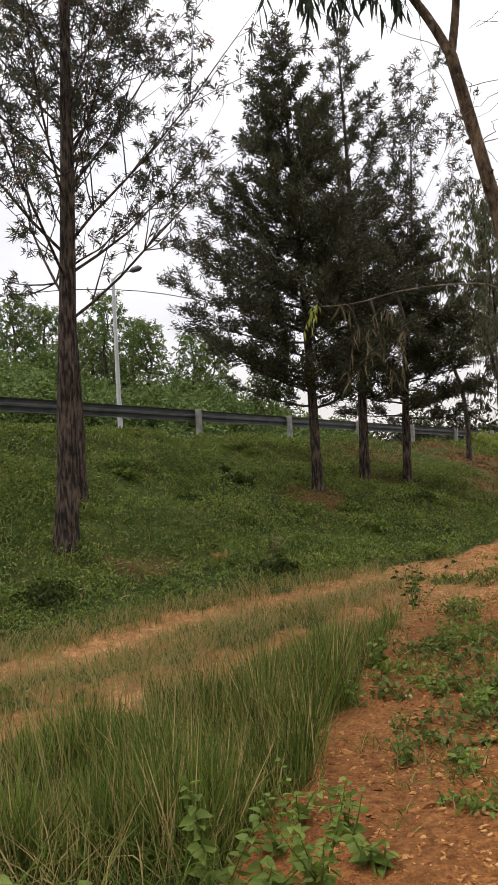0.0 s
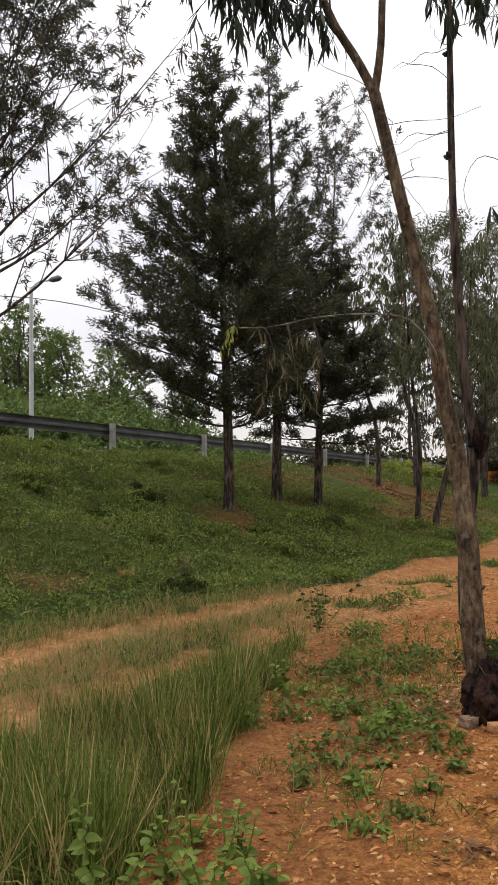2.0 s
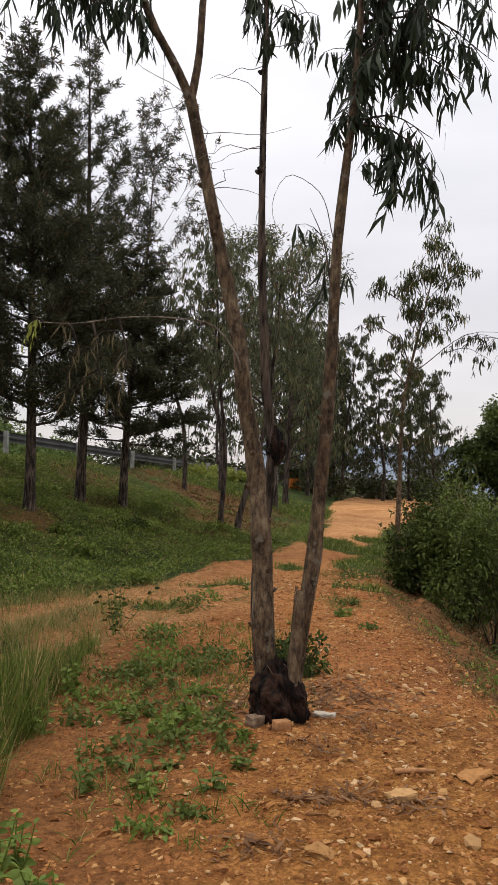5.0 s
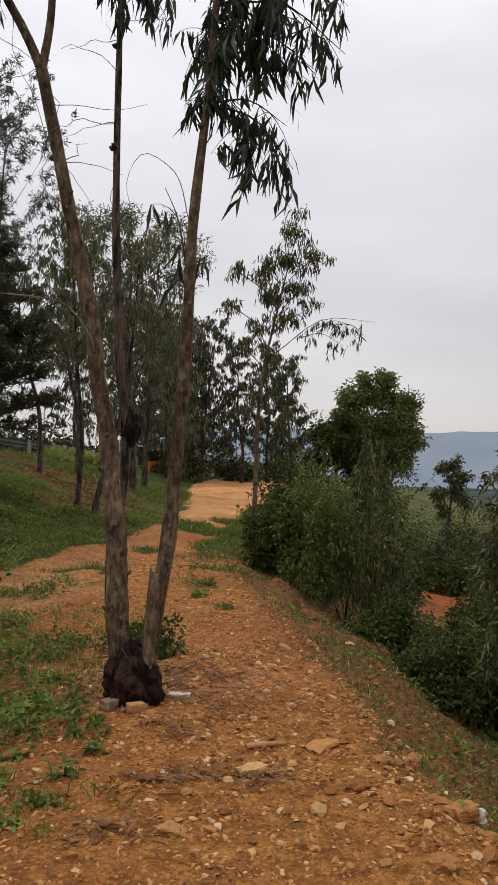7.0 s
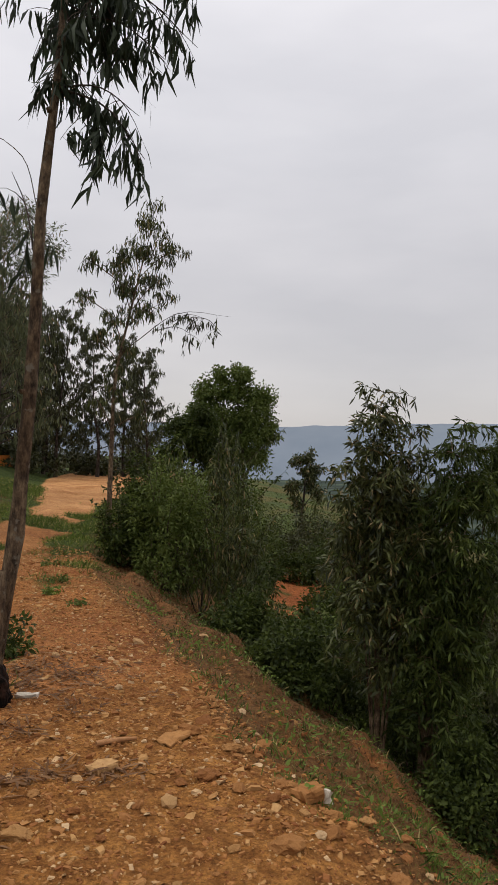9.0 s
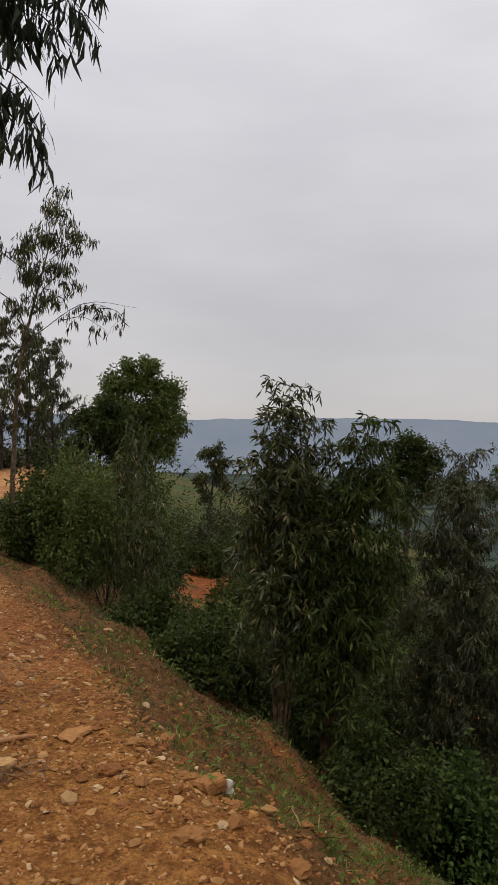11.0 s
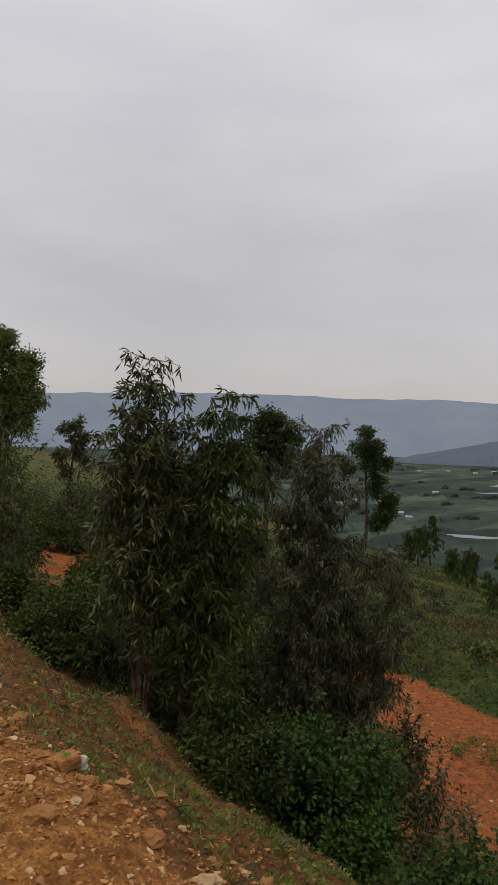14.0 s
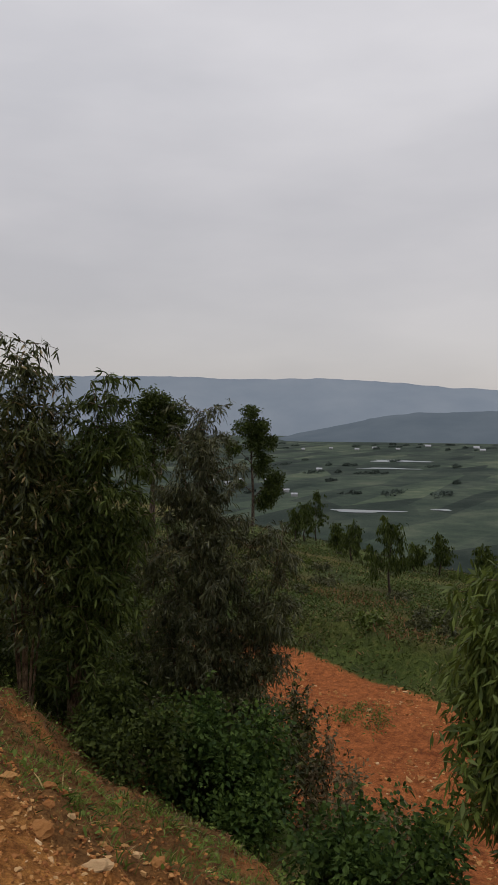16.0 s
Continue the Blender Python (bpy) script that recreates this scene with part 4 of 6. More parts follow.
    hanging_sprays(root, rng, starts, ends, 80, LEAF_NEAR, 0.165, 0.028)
    # withered bunches low on the stems, the lone twig, and the long bare branch
    hanging_sprays(root, rng, [(2.36, 5.18, 2.9)], [(2.2, 5.2, 3.42)], 9, LEAF_NEAR, 0.17, 0.026, "hanging_twig")
    hanging_sprays(root, rng, [(0.66, 5.31, 2.53), (0.8, 5.3, 2.56), (0.95, 5.25, 2.58)], [(0.72, 5.3, 2.35), (0.85, 5.28, 2.22), (1.02, 5.25, 2.25)], 14, LEAF_PALE, 0.10, 0.009, "withered_twig")
    hanging_sprays(root, rng, [(0.5, 5.33, 2.53)], [(0.45, 5.33, 2.56)], 14, LEAF_YELLOW, 0.055, 0.012, "yellow_shoot")
    g = Geo()
    tube(g, spline([(1.8, 5.4, 2.2), (1.67, 5.08, 2.38), (1.54, 5.12, 2.55), (1.27, 5.20, 2.60), (1.00, 5.26, 2.59), (0.66, 5.31, 2.53), (0.46, 5.33, 2.53)], 24), np.linspace(0.008, 0.003, 24), 5)
    g.link("bare_branch", TWIG, root)
    for k in range(18):
        g = Geo()
        z = rng.uniform(3.0, 4.6)
        line = (spline(STEM_1, 60) if k % 2 else s2)
        p = line[int(np.argmin(np.abs(line[:, 2] - z)))]
        w = unit(rng.normal(size=3) * [1, 0.5, 0.5])
        tube(g, limb_line(rng, p, w, rng.uniform(0.3, 0.8), rng.uniform(-0.5, 0.3), 8, 0.25), np.linspace(0.0032, 0.0012, 8), 4)
        g.link("bare_twig", TWIG, root)
    g = Geo()
    lp = spline([(2.37, 5.17, 3.2), (2.25, 5.2, 3.55), (2.05, 5.2, 3.62), (1.93, 5.2, 3.4), (1.98, 5.2, 3.2)], 16)
    tube(g, lp, np.linspace(0.004, 0.0012, 16), 4)
    g.link("bare_twig", TWIG, root)
    for ob in set(bpy.data.objects) - before:
        if ob.parent is root:
            ob.matrix_parent_inverse = inv
    return root


build_gum()

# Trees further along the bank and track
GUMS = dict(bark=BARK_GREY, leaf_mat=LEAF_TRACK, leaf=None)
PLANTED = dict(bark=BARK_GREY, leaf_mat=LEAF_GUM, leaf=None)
crown_tree("gum_tree", (6.11, 18.36), "leaning gum on the bank beside the track", 31, [(0, 0, 0), (0.24, -0.1, 1.05), (0.56, -0.2, 2.3), (0.8, -0.2, 4.2), (1.0, 0, 6.4)], 0.08, 0.48, 0.98,
           lambda u: 1.7 * (1 - 0.5 * u), 22, elev=40, twigs=8, per_twig=17, length=0.17, width=0.035, group="gums by the track", **GUMS)
crown_tree("gum_tree", (6.07, 19.42), "slim gum with hanging grey-green leaves", 32, straight(6.8, (-0.2, 0.1), 0.05, 3), 0.07, 0.45, 0.98,
           lambda u: 1.7 * (1 - 0.5 * u), 24, elev=38, twigs=8, per_twig=17, length=0.17, width=0.035, group="gums by the track", **GUMS)
crown_tree("gum_tree", (6.74, 25.4), "thin crooked gum near the guard rail", 33, [(0, 0, 0), (-0.1, 0, 2.0), (-0.6, 0.1, 3.8), (-0.8, 0.1, 6.2)], 0.085, 0.45, 0.98,
           lambda u: 2.1 * (1 - 0.4 * u), 22, elev=40, twigs=8, per_twig=16, length=0.18, width=0.045, group="gums by the track", **GUMS)
lobed_tree("gum_tree", (10.9, 28.3), "large gum with rounded olive crown", 35, [(0, 0, 0), (-0.1, 0.05, 2.5), (-0.3, 0.1, 5.2), (-0.2, 0.1, 8.8)], 0.15,
           [(-1.4, 0.7, 9.6, 0.85), (-0.4, 0.4, 9.8, 0.9), (0.9, -0.1, 9.6, 0.95), (1.8, -0.5, 8.8, 0.8), (-1.7, 0.8, 8.4, 0.9), (0.1, 0.2, 8.3, 1.0), (1.2, -0.3, 7.6, 0.85), (-1.0, 0.5, 7.0, 0.9),
            (-1.9, 0.8, 6.2, 0.8), (0.3, 0.1, 6.3, 0.8), (-2.2, 0.9, 5.1, 0.65), (-0.6, 0.4, 5.1, 0.75), (0.9, -0.1, 5.2, 0.6)],
           BARK_GREY, LEAF_TRACK, 0.17, 0.042, 48, 0.3, 12, "gums by the track", loose=0.3)
crown_tree("gum_tree", (8.6, 27.5), "gum with thin pendulous foliage", 35, straight(8.2, (-0.4, 0.2), 0.1, 6), 0.1, 0.42, 0.98,
           lambda u: 2.5 * (1 - 0.5 * u), 28, None, BARK_GREY, LEAF_TRACK, elev=35, twigs=8, per_twig=12, length=0.2, width=0.05, twig_len=0.5, group="gums by the track")
crown_tree("gum_tree", (12.6, 31.5), "gum with dense olive foliage", 36, straight(8.0, (0.3, 0.2), 0.1, 7), 0.14, 0.2, 0.99,
           lambda u: 2.3 * (1 - u * u) ** 0.5 + 0.3, 34, None, BARK_GREY, LEAF_TRACK, elev=25, twigs=10, per_twig=10, length=0.22, width=0.06, twig_len=0.5, group="gums by the track")
rng_f = np.random.default_rng(77)
for k, (x, y, h) in enumerate([(16.5, 43, 9), (18.8, 47, 10), (21, 49, 9.5), (23.5, 50, 10.5), (25.5, 47, 9), (27.5, 44, 8), (14.5, 47, 10), (19.7, 52, 11), (22.4, 46.5, 10), (28, 48, 9), (19, 44, 9), (22.5, 48.5, 10), (20.3, 46, 9)]):
    crown_tree("gum_tree", (x, y), "dark slender plantation gum beyond the track", 40 + k, straight(h, rng_f.normal(size=2) * 0.5, 0.15, 40 + k), 0.12, 0.2, 0.99,
               lambda u: 2.0 * (1 - 0.6 * u), 28, elev=30, twigs=9, per_twig=20, length=0.26, width=0.065, twig_len=0.6, group="plantation gums", **PLANTED)
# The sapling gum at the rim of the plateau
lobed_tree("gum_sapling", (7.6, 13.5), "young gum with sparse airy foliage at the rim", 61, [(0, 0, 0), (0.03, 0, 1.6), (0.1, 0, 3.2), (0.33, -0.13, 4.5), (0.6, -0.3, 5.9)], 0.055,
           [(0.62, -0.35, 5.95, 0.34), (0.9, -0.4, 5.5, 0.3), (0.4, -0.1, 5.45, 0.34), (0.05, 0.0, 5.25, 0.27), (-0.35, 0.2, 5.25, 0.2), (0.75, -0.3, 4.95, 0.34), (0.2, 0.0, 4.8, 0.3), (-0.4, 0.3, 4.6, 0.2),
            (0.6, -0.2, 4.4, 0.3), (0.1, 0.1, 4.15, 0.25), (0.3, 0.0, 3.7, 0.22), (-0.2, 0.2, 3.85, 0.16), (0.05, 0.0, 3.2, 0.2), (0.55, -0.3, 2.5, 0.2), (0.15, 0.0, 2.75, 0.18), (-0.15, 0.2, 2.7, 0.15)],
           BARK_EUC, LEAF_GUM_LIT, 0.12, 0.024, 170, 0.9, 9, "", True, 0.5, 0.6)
hs_root = thing("gum_branch", 8.0, 13.2, "long side branch of the sapling with hanging leaves", "branch", z=3.3)
hanging_sprays(hs_root, np.random.default_rng(8), [(-0.1, 0.15, 0.3), (0.5, -0.3, 0.75), (0.8, -0.5, 0.85), (0.3, -0.1, 0.6)], [(1.45, -0.85, 0.9), (1.05, -0.6, 0.85), (1.3, -0.75, 0.62), (0.9, -0.5, 0.5)], 60, LEAF_GUM, 0.14, 0.028)
# The round tree below the rim, and others on the slope
lobed_tree("round_tree", (16.4, 20.7), "round-crowned dark green tree below the rim", 62, [(0, 0, 0), (0.1, 0.05, 2.2), (0.1, 0.1, 4.2), (-0.05, 0.3, 6.4)], 0.13,
           [(0.07, 0.2, 6.85, 0.5), (-0.42, 0.55, 6.8, 0.45), (-0.7, 0.77, 6.2, 0.6), (0.0, 0.3, 6.1, 0.7), (0.5, -0.12, 6.0, 0.62), (-1.0, 1.0, 5.5, 0.52), (-0.3, 0.5, 5.3, 0.75), (0.45, 0.0, 5.2, 0.75),
            (0.85, -0.4, 4.9, 0.5), (-0.75, 0.8, 4.5, 0.6), (0.0, 0.25, 4.4, 0.7), (0.5, -0.15, 4.2, 0.6), (-0.3, 0.5, 3.7, 0.5)],
           BARK_DARK, LEAF_WEED, 0.12, 0.05, 170, 0.2, 12)
lobed_tree("round_tree", (14.7, 20.9), "dark bushy tree beside the round-crowned one", 66, [(0, 0, 0), (0.05, 0.05, 1.5), (0, 0.1, 3.0), (0, 0.1, 4.6)], 0.1,
           [(0.1, 0.0, 4.3, 0.6), (-0.4, 0.3, 3.9, 0.6), (0.45, -0.2, 3.8, 0.6), (0.0, 0.1, 3.5, 0.75), (-0.6, 0.4, 3.1, 0.6), (0.6, -0.3, 3.0, 0.6)],
           BARK_DARK, LEAF_SHRUB, 0.13, 0.055, 140, 0.2, 11)
lobed_tree("round_tree", (25.15, 16.95), "round-headed tree on the lower slope", 63, [(0, 0, 0), (0.05, 0, 2.0), (0.15, 0, 4.0), (0.25, 0, 5.6)], 0.14,
           [(0.05, 0.28, 5.6, 0.55), (0.5, -0.3, 5.45, 0.6), (-0.15, 0.5, 4.9, 0.55), (0.35, -0.1, 4.7, 0.7), (0.75, -0.7, 4.8, 0.5), (0.0, 0.3, 4.0, 0.65), (0.55, -0.45, 3.9, 0.6), (-0.3, 0.75, 3.6, 0.45), (0.1, 0.2, 3.1, 0.5)],
           BARK_DARK, LEAF_SHRUB, 0.14, 0.058, 130, 0.2, 12)
lobed_tree("gum_tree", (30.7, 33.4), "slender gum far down the slope", 64, [(0, 0, 0), (0.0, 0, 2.0), (0.2, 0, 4.0), (0.35, 0, 5.8)], 0.11,
           [(0.4, -0.1, 5.7, 0.5), (0.0, 0.27, 5.2, 0.5), (0.65, -0.36, 4.8, 0.6), (0.2, 0.05, 4.3, 0.6), (-0.25, 0.47, 3.9, 0.5), (0.65, -0.38, 3.7, 0.6), (-0.1, 0.3, 3.0, 0.5)],
           BARK_GREY, LEAF_GUM_LIT, 0.2, 0.07, 80, 0.5, 10, loose=0.2)
lobed_tree("round_tree", (53.8, 27.4), "tall lone tree with clumped crown on the hillside", 65, [(0, 0, 0), (0.0, 0, 2.5), (0.1, 0.2, 5.0), (0.1, 0.2, 8.0)], 0.13,
           [(0.1, 0.2, 8.3, 0.75), (-0.1, 0.5, 7.4, 0.9), (0.5, -0.5, 7.2, 0.85), (0.25, 0.0, 6.3, 0.95), (0.75, -1.0, 6.1, 0.65), (-0.45, 1.25, 5.7, 0.75), (0.55, -0.6, 5.0, 0.75), (0.4, -0.4, 4.3, 0.7),
            (0.9, -1.35, 3.5, 0.8), (0.8, -1.2, 2.6, 0.9), (0.65, -0.8, 1.8, 0.9), (-0.25, 0.9, 3.1, 0.35)],
           BARK_DARK, LEAF_SHRUB, 0.22, 0.09, 60, 0.2, 12)
for k, (az, d, h) in enumerate([(65.9, 50, 1.9), (67.4, 54.6, 3.1), (66.6, 52, 2.2), (69.9, 42, 1.8), (68.9, 46, 1.5), (72.5, 29.1, 2.5), (74.2, 42, 1.2), (75.8, 42, 1.9), (78.7, 40, 1.7), (80.5, 44, 2.0)]):
    x, y = d * math.sin(radians(az)), d * math.cos(radians(az))
    crown_tree("young_gum", (x, y), "small young gum on the grassy hillside", 70 + k, straight(h, (0, 0), 0.08, 70 + k), 0.05, 0.25, 0.98,
               lambda u: 0.32 * h * (1 - 0.7 * u), 18, None, BARK_GREY, LEAF_SHRUB, elev=35, twigs=6, per_twig=16, length=0.17, width=0.05, twig_len=0.4, group="young gums on the hillside")

# The leafy gum saplings just over the rim
def sapling_clump(name, x, y, stems, label, seed, leaf_mat, length, width, branches, twigs, per, spread, sag=0.3, z=None, lo=0.14, hang=-0.45):
    """Several thin stems from one foot; branches that rise and arch over, and twigs hung with narrow leaves."""
    rng = np.random.default_rng(seed)
    root = thing(name, x, y, label, "tree", z=z)
    for dx, dy, h in stems:
        wood, crown = Geo(), Geo()
        line = spline([(dx * 0.1, dy * 0.1, -0.15), (dx * 0.4, dy * 0.4, h * 0.4), (dx * 0.85, dy * 0.85, h * 0.8), (dx, dy, h)], 14)
        tube(wood, line, np.linspace(0.015, 0.002, 14), 6)
        bs, ds = [], []
        for m in range(branches):
            g = lo + (1 - lo) * ((m + rng.uniform(0, 1)) / branches) ** 0.62
            q = line[min(int(g * 13.4), 13)]
            tl = spread * (1.0 - 0.32 * g) * rng.uniform(0.5, 1.25)
            w = unit(np.array([*rng.normal(size=2), rng.uniform(0.2, 1.6)]))
            br = limb_line(rng, q, w, tl, -0.3, 6)
            tube(wood, br, np.linspace(0.005, 0.0016, 6), 4)
            for k in range(twigs):
                p = br[rng.integers(1, 6)]
                tw = limb_line(rng, p, unit(rng.normal(size=3) + unit(w) * 0.8), rng.uniform(0.06, 0.2), -0.5, 4)
                t = rng.uniform(0.0, 1.0, per)
                bs.append(tw[0] + (tw[-1] - tw[0]) * t[:, None] + rng.normal(size=(per, 3)) * 0.012)
                ds.append(unit(unit(tw[-1] - tw[0])[None] * 0.6 + rng.normal(size=(per, 3)) * 0.6 + [0, 0, hang]))
        b, d = np.concatenate(bs), np.concatenate(ds)
        n = len(b)
        blades(crown, rng, b, d, length * rng.uniform(0.6, 1.3, n), width * rng.uniform(0.7, 1.3, n), sag, True, 0.25, False, 0.1)
        st = wood.link("stem", BARK_EUC, root)
        crown.link("leaves", leaf_mat, st)
    return root


sapling_clump("gum_sapling", 5.95, 5.4, [(0.0, -0.02, 3.38), (0.18, -0.2, 2.95), (-0.06, 0.04, 3.05), (-0.16, 0.16, 2.7), (-0.2, 0.2, 2.3), (0.28, -0.3, 2.3), (0.05, -0.05, 2.5), (0.16, -0.18, 1.9)],
              "many-stemmed gum sapling with long drooping leaves", 91, LEAF_GUM_LIT, 0.08, 0.021, 34, 9, 6, 0.42, hang=-0.3, lo=0.33)
sapling_clump("gum_sapling", 6.2, 5.1, [(0.22, -0.28, 3.4), (0.16, -0.2, 3.2), (0.28, -0.36, 3.1), (0.08, -0.08, 2.9), (0.36, -0.46, 2.75), (0.42, -0.52, 2.1), (0.0, 0.0, 2.3), (0.24, -0.26, 1.9), (0.1, -0.1, 1.6)],
              "bright green gum sapling with leaning leafy top", 94, LEAF_SHRUB, 0.08, 0.02, 32, 9, 6, 0.46, hang=-0.35, lo=0.25)
sapling_clump("gum_sapling", 8.15, 4.75, [(0.03, 0.1, 4.3), (0.08, 0.02, 4.1), (-0.02, 0.16, 4.05), (-0.08, 0.24, 3.95), (-0.22, 0.45, 3.6), (0.12, -0.03, 3.9), (0.2, -0.15, 3.3), (0.33, -0.42, 3.0), (0.48, -0.72, 2.8), (0.5, -0.8, 2.3), (-0.3, 0.6, 2.8), (0.3, -0.4, 2.0), (0.0, 0.1, 2.8), (-0.2, 0.4, 2.1), (0.4, -0.6, 1.6), (0.1, -0.1, 1.8)],
              "bushy gum sapling with fine dark leaves", 92, LEAF_GUM, 0.07, 0.013, 34, 12, 10, 0.58, hang=-0.45, lo=0.12)
sapling_clump("gum_sapling", 4.8, 0.75, [(0.0, 0.1, 2.45), (0.15, -0.05, 2.7), (-0.08, 0.2, 2.15), (0.1, 0.1, 2.35), (0.0, 0.15, 1.95), (0.2, -0.1, 2.1)],
              "gum sapling with drooping leaves over the rim", 93, LEAF_ROUND, 0.085, 0.021, 30, 10, 7, 0.42, hang=-0.5, lo=0.5)
sapling_clump("gum_sapling", 8.9, 6.55, [(0.0, 0.0, 3.0), (0.15, -0.15, 2.8), (-0.15, 0.2, 2.75), (0.25, -0.3, 2.4), (-0.2, 0.25, 2.3), (0.05, 0.0, 2.2)],
              "fresh green round-topped gum sapling on the slope", 95, LEAF_ROUND, 0.1, 0.024, 26, 9, 6, 0.5, hang=-0.3, lo=0.3)

# Bushes below the rim
leafy_clump("bush", 6.85, 3.85, 0.95, 0.95, 1.25, "dense deep green broad-leaved bush below the rim", 101, LEAF_BROAD, 9000, 0.066, 0.038, fine=False, lumps=30, sprigs=14)
leafy_clump("bush", 5.35, 1.75, 0.66, 0.62, 1.15, "deep green bush on the slope", 102, LEAF_BROAD, 10000, 0.056, 0.033, fine=False, lumps=30, sprigs=12)
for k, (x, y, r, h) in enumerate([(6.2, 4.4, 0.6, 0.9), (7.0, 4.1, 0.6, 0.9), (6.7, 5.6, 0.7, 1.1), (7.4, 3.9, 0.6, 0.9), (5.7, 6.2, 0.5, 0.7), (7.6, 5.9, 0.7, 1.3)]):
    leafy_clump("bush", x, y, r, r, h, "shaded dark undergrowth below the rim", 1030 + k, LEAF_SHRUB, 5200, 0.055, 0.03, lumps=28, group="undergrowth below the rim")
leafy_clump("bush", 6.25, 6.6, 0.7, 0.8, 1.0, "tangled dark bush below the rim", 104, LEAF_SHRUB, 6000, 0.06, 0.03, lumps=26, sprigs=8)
for k, (x, y, r, h, mat, n) in enumerate([
        (6.95, 11.6, 0.5, 1.2, LEAF_SHRUB, 4200), (7.3, 11.1, 0.75, 2.0, LEAF_SHRUB, 5200), (8.2, 11.4, 1.0, 2.9, LEAF_ROUND, 5200), (8.9, 10.4, 0.95, 0.9, LEAF_GUM_LIT, 5200),
        (7.05, 8.8, 0.6, 1.0, LEAF_SHRUB, 3600), (7.6, 9.2, 0.8, 0.95, LEAF_GUM_LIT, 4800), (8.2, 8.3, 0.9, 1.2, LEAF_SHRUB, 4600), (7.2, 7.3, 0.7, 1.2, LEAF_SHRUB, 4000), (9.8, 9.0, 1.0, 1.7, LEAF_ROUND, 4200),
        (10.3, 11.8, 1.2, 1.0, LEAF_ROUND, 4600), (12.0, 13.0, 1.4, 0.9, LEAF_SHRUB, 4600), (11.7, 10.0, 1.2, 2.2, LEAF_SHRUB, 4200), (9.4, 6.6, 1.0, 1.9, LEAF_SHRUB, 4200),
        (10.8, 7.6, 1.1, 2.2, LEAF_ROUND, 3800), (8.2, 6.5, 0.8, 1.5, LEAF_SHRUB, 3800), (13.4, 17.9, 1.4, 3.6, LEAF_ROUND, 4200), (12.3, 16.2, 1.3, 3.6, LEAF_SHRUB, 4200), (13.3, 14.2, 1.2, 0.9, LEAF_GUM_LIT, 3600),
        (15.2, 14.6, 1.3, 1.0, LEAF_SHRUB, 3600), (10.0, 15.0, 1.1, 2.6, LEAF_ROUND, 4000), (14.9, 18.9, 1.2, 1.3, LEAF_ROUND, 3600), (21.6, 21.2, 1.4, 1.0, LEAF_SHRUB, 3000),
        (20.5, 17.5, 1.6, 2.2, LEAF_SHRUB, 3000), (24.5, 22.5, 1.6, 1.6, LEAF_ROUND, 3000), (9.2, 4.4, 0.8, 1.5, LEAF_GUM_LIT, 3200),
        (17.5, 24.0, 1.6, 3.4, LEAF_SHRUB, 3400), (9.0, 13.6, 1.0, 2.0, LEAF_SHRUB, 3600), (21.5, 27.0, 1.8, 3.4, LEAF_SHRUB, 3000),
        (24.0, 31.0, 2.0, 3.6, LEAF_ROUND, 3000), (29.5, 25.0, 2.0, 2.6, LEAF_SHRUB, 2600), (11.5, 18.5, 1.0, 2.0, LEAF_SHRUB, 3000),
        (27.6, 32.5, 2.0, 2.6, LEAF_SHRUB, 3000), (30.0, 32.0, 2.2, 3.0, LEAF_GUM, 3000), (32.5, 34.0, 2.4, 3.6, LEAF_SHRUB, 3000), (30.5, 29.5, 1.8, 2.0, LEAF_GUM, 2600), (34.0, 31.5, 2.4, 2.8, LEAF_SHRUB, 2800), (28.5, 35.5, 2.4, 3.8, LEAF_GUM, 2800), (33.0, 28.0, 2.0, 2.2, LEAF_SHRUB, 2600)]):
    narrow = k % 3 == 2
    if k % 5 == 1 and r < 1.2:
        mat = LEAF_WEED
    leafy_clump("bush", x, y, r, r, h, "narrow-leaved olive shrub on the slope" if narrow else "deep green leafy bush on the slope" if mat is LEAF_SHRUB else "mid-green shrub on the slope", 110 + k,
                LEAF_GUM_LIT if narrow else mat, int(n * (1.5 if r < 1 else 1.1)), 0.075 if r < 1 else 0.125, (0.018 if narrow else 0.032) * (1 if r < 1 else 1.5), lumps=30, sprigs=26 if r < 1.2 else 9,
                mode="droop" if narrow else "out", group="bushes on the slope")

for k in range(16):
    az, d = 38.5 + 0.55 * k + 1.5 * math.sin(k * 2.1), 26 + 5.5 * (k % 4)
    if 39.4 < az < 45.2 and d < 36:
        continue
    r = 1.3 + 0.35 * (k % 3)
    leafy_clump("bush", d * math.sin(radians(az)), d * math.cos(radians(az)), r, r, r * (1.1 + 0.25 * (k % 2)), "dark scrub far down the slope", 1600 + k, LEAF_GUM if k % 2 else LEAF_SHRUB, 2200, 0.2, 0.08, stems=4, lumps=24, sprigs=8, group="scrub down the slope")
for k, (x, y, r, h) in enumerate([(8.9, 3.3, 0.45, 1.0), (8.3, 2.5, 0.4, 0.8), (9.3, 3.9, 0.5, 1.2)]):
    leafy_clump("bush", x, y, r, r, h, "withered brown shrub beside the lower road", 1480 + k, LEAF_PALE, 700, 0.08, 0.03, lumps=18, sprigs=5, group="withered shrubs")
rng_d = np.random.default_rng(1500)
for k in range(26):
    az, d = rng_d.uniform(10, 36), rng_d.uniform(50, 62)
    r = rng_d.uniform(1.5, 2.6)
    leafy_clump("bush", d * math.sin(radians(az)), d * math.cos(radians(az)), r, r, r * rng_d.uniform(0.9, 1.5), "dark thicket beyond the crest of the track", 1510 + k, LEAF_GUM, 900, 0.34, 0.14, stems=4, lumps=20, group="thicket beyond the track")
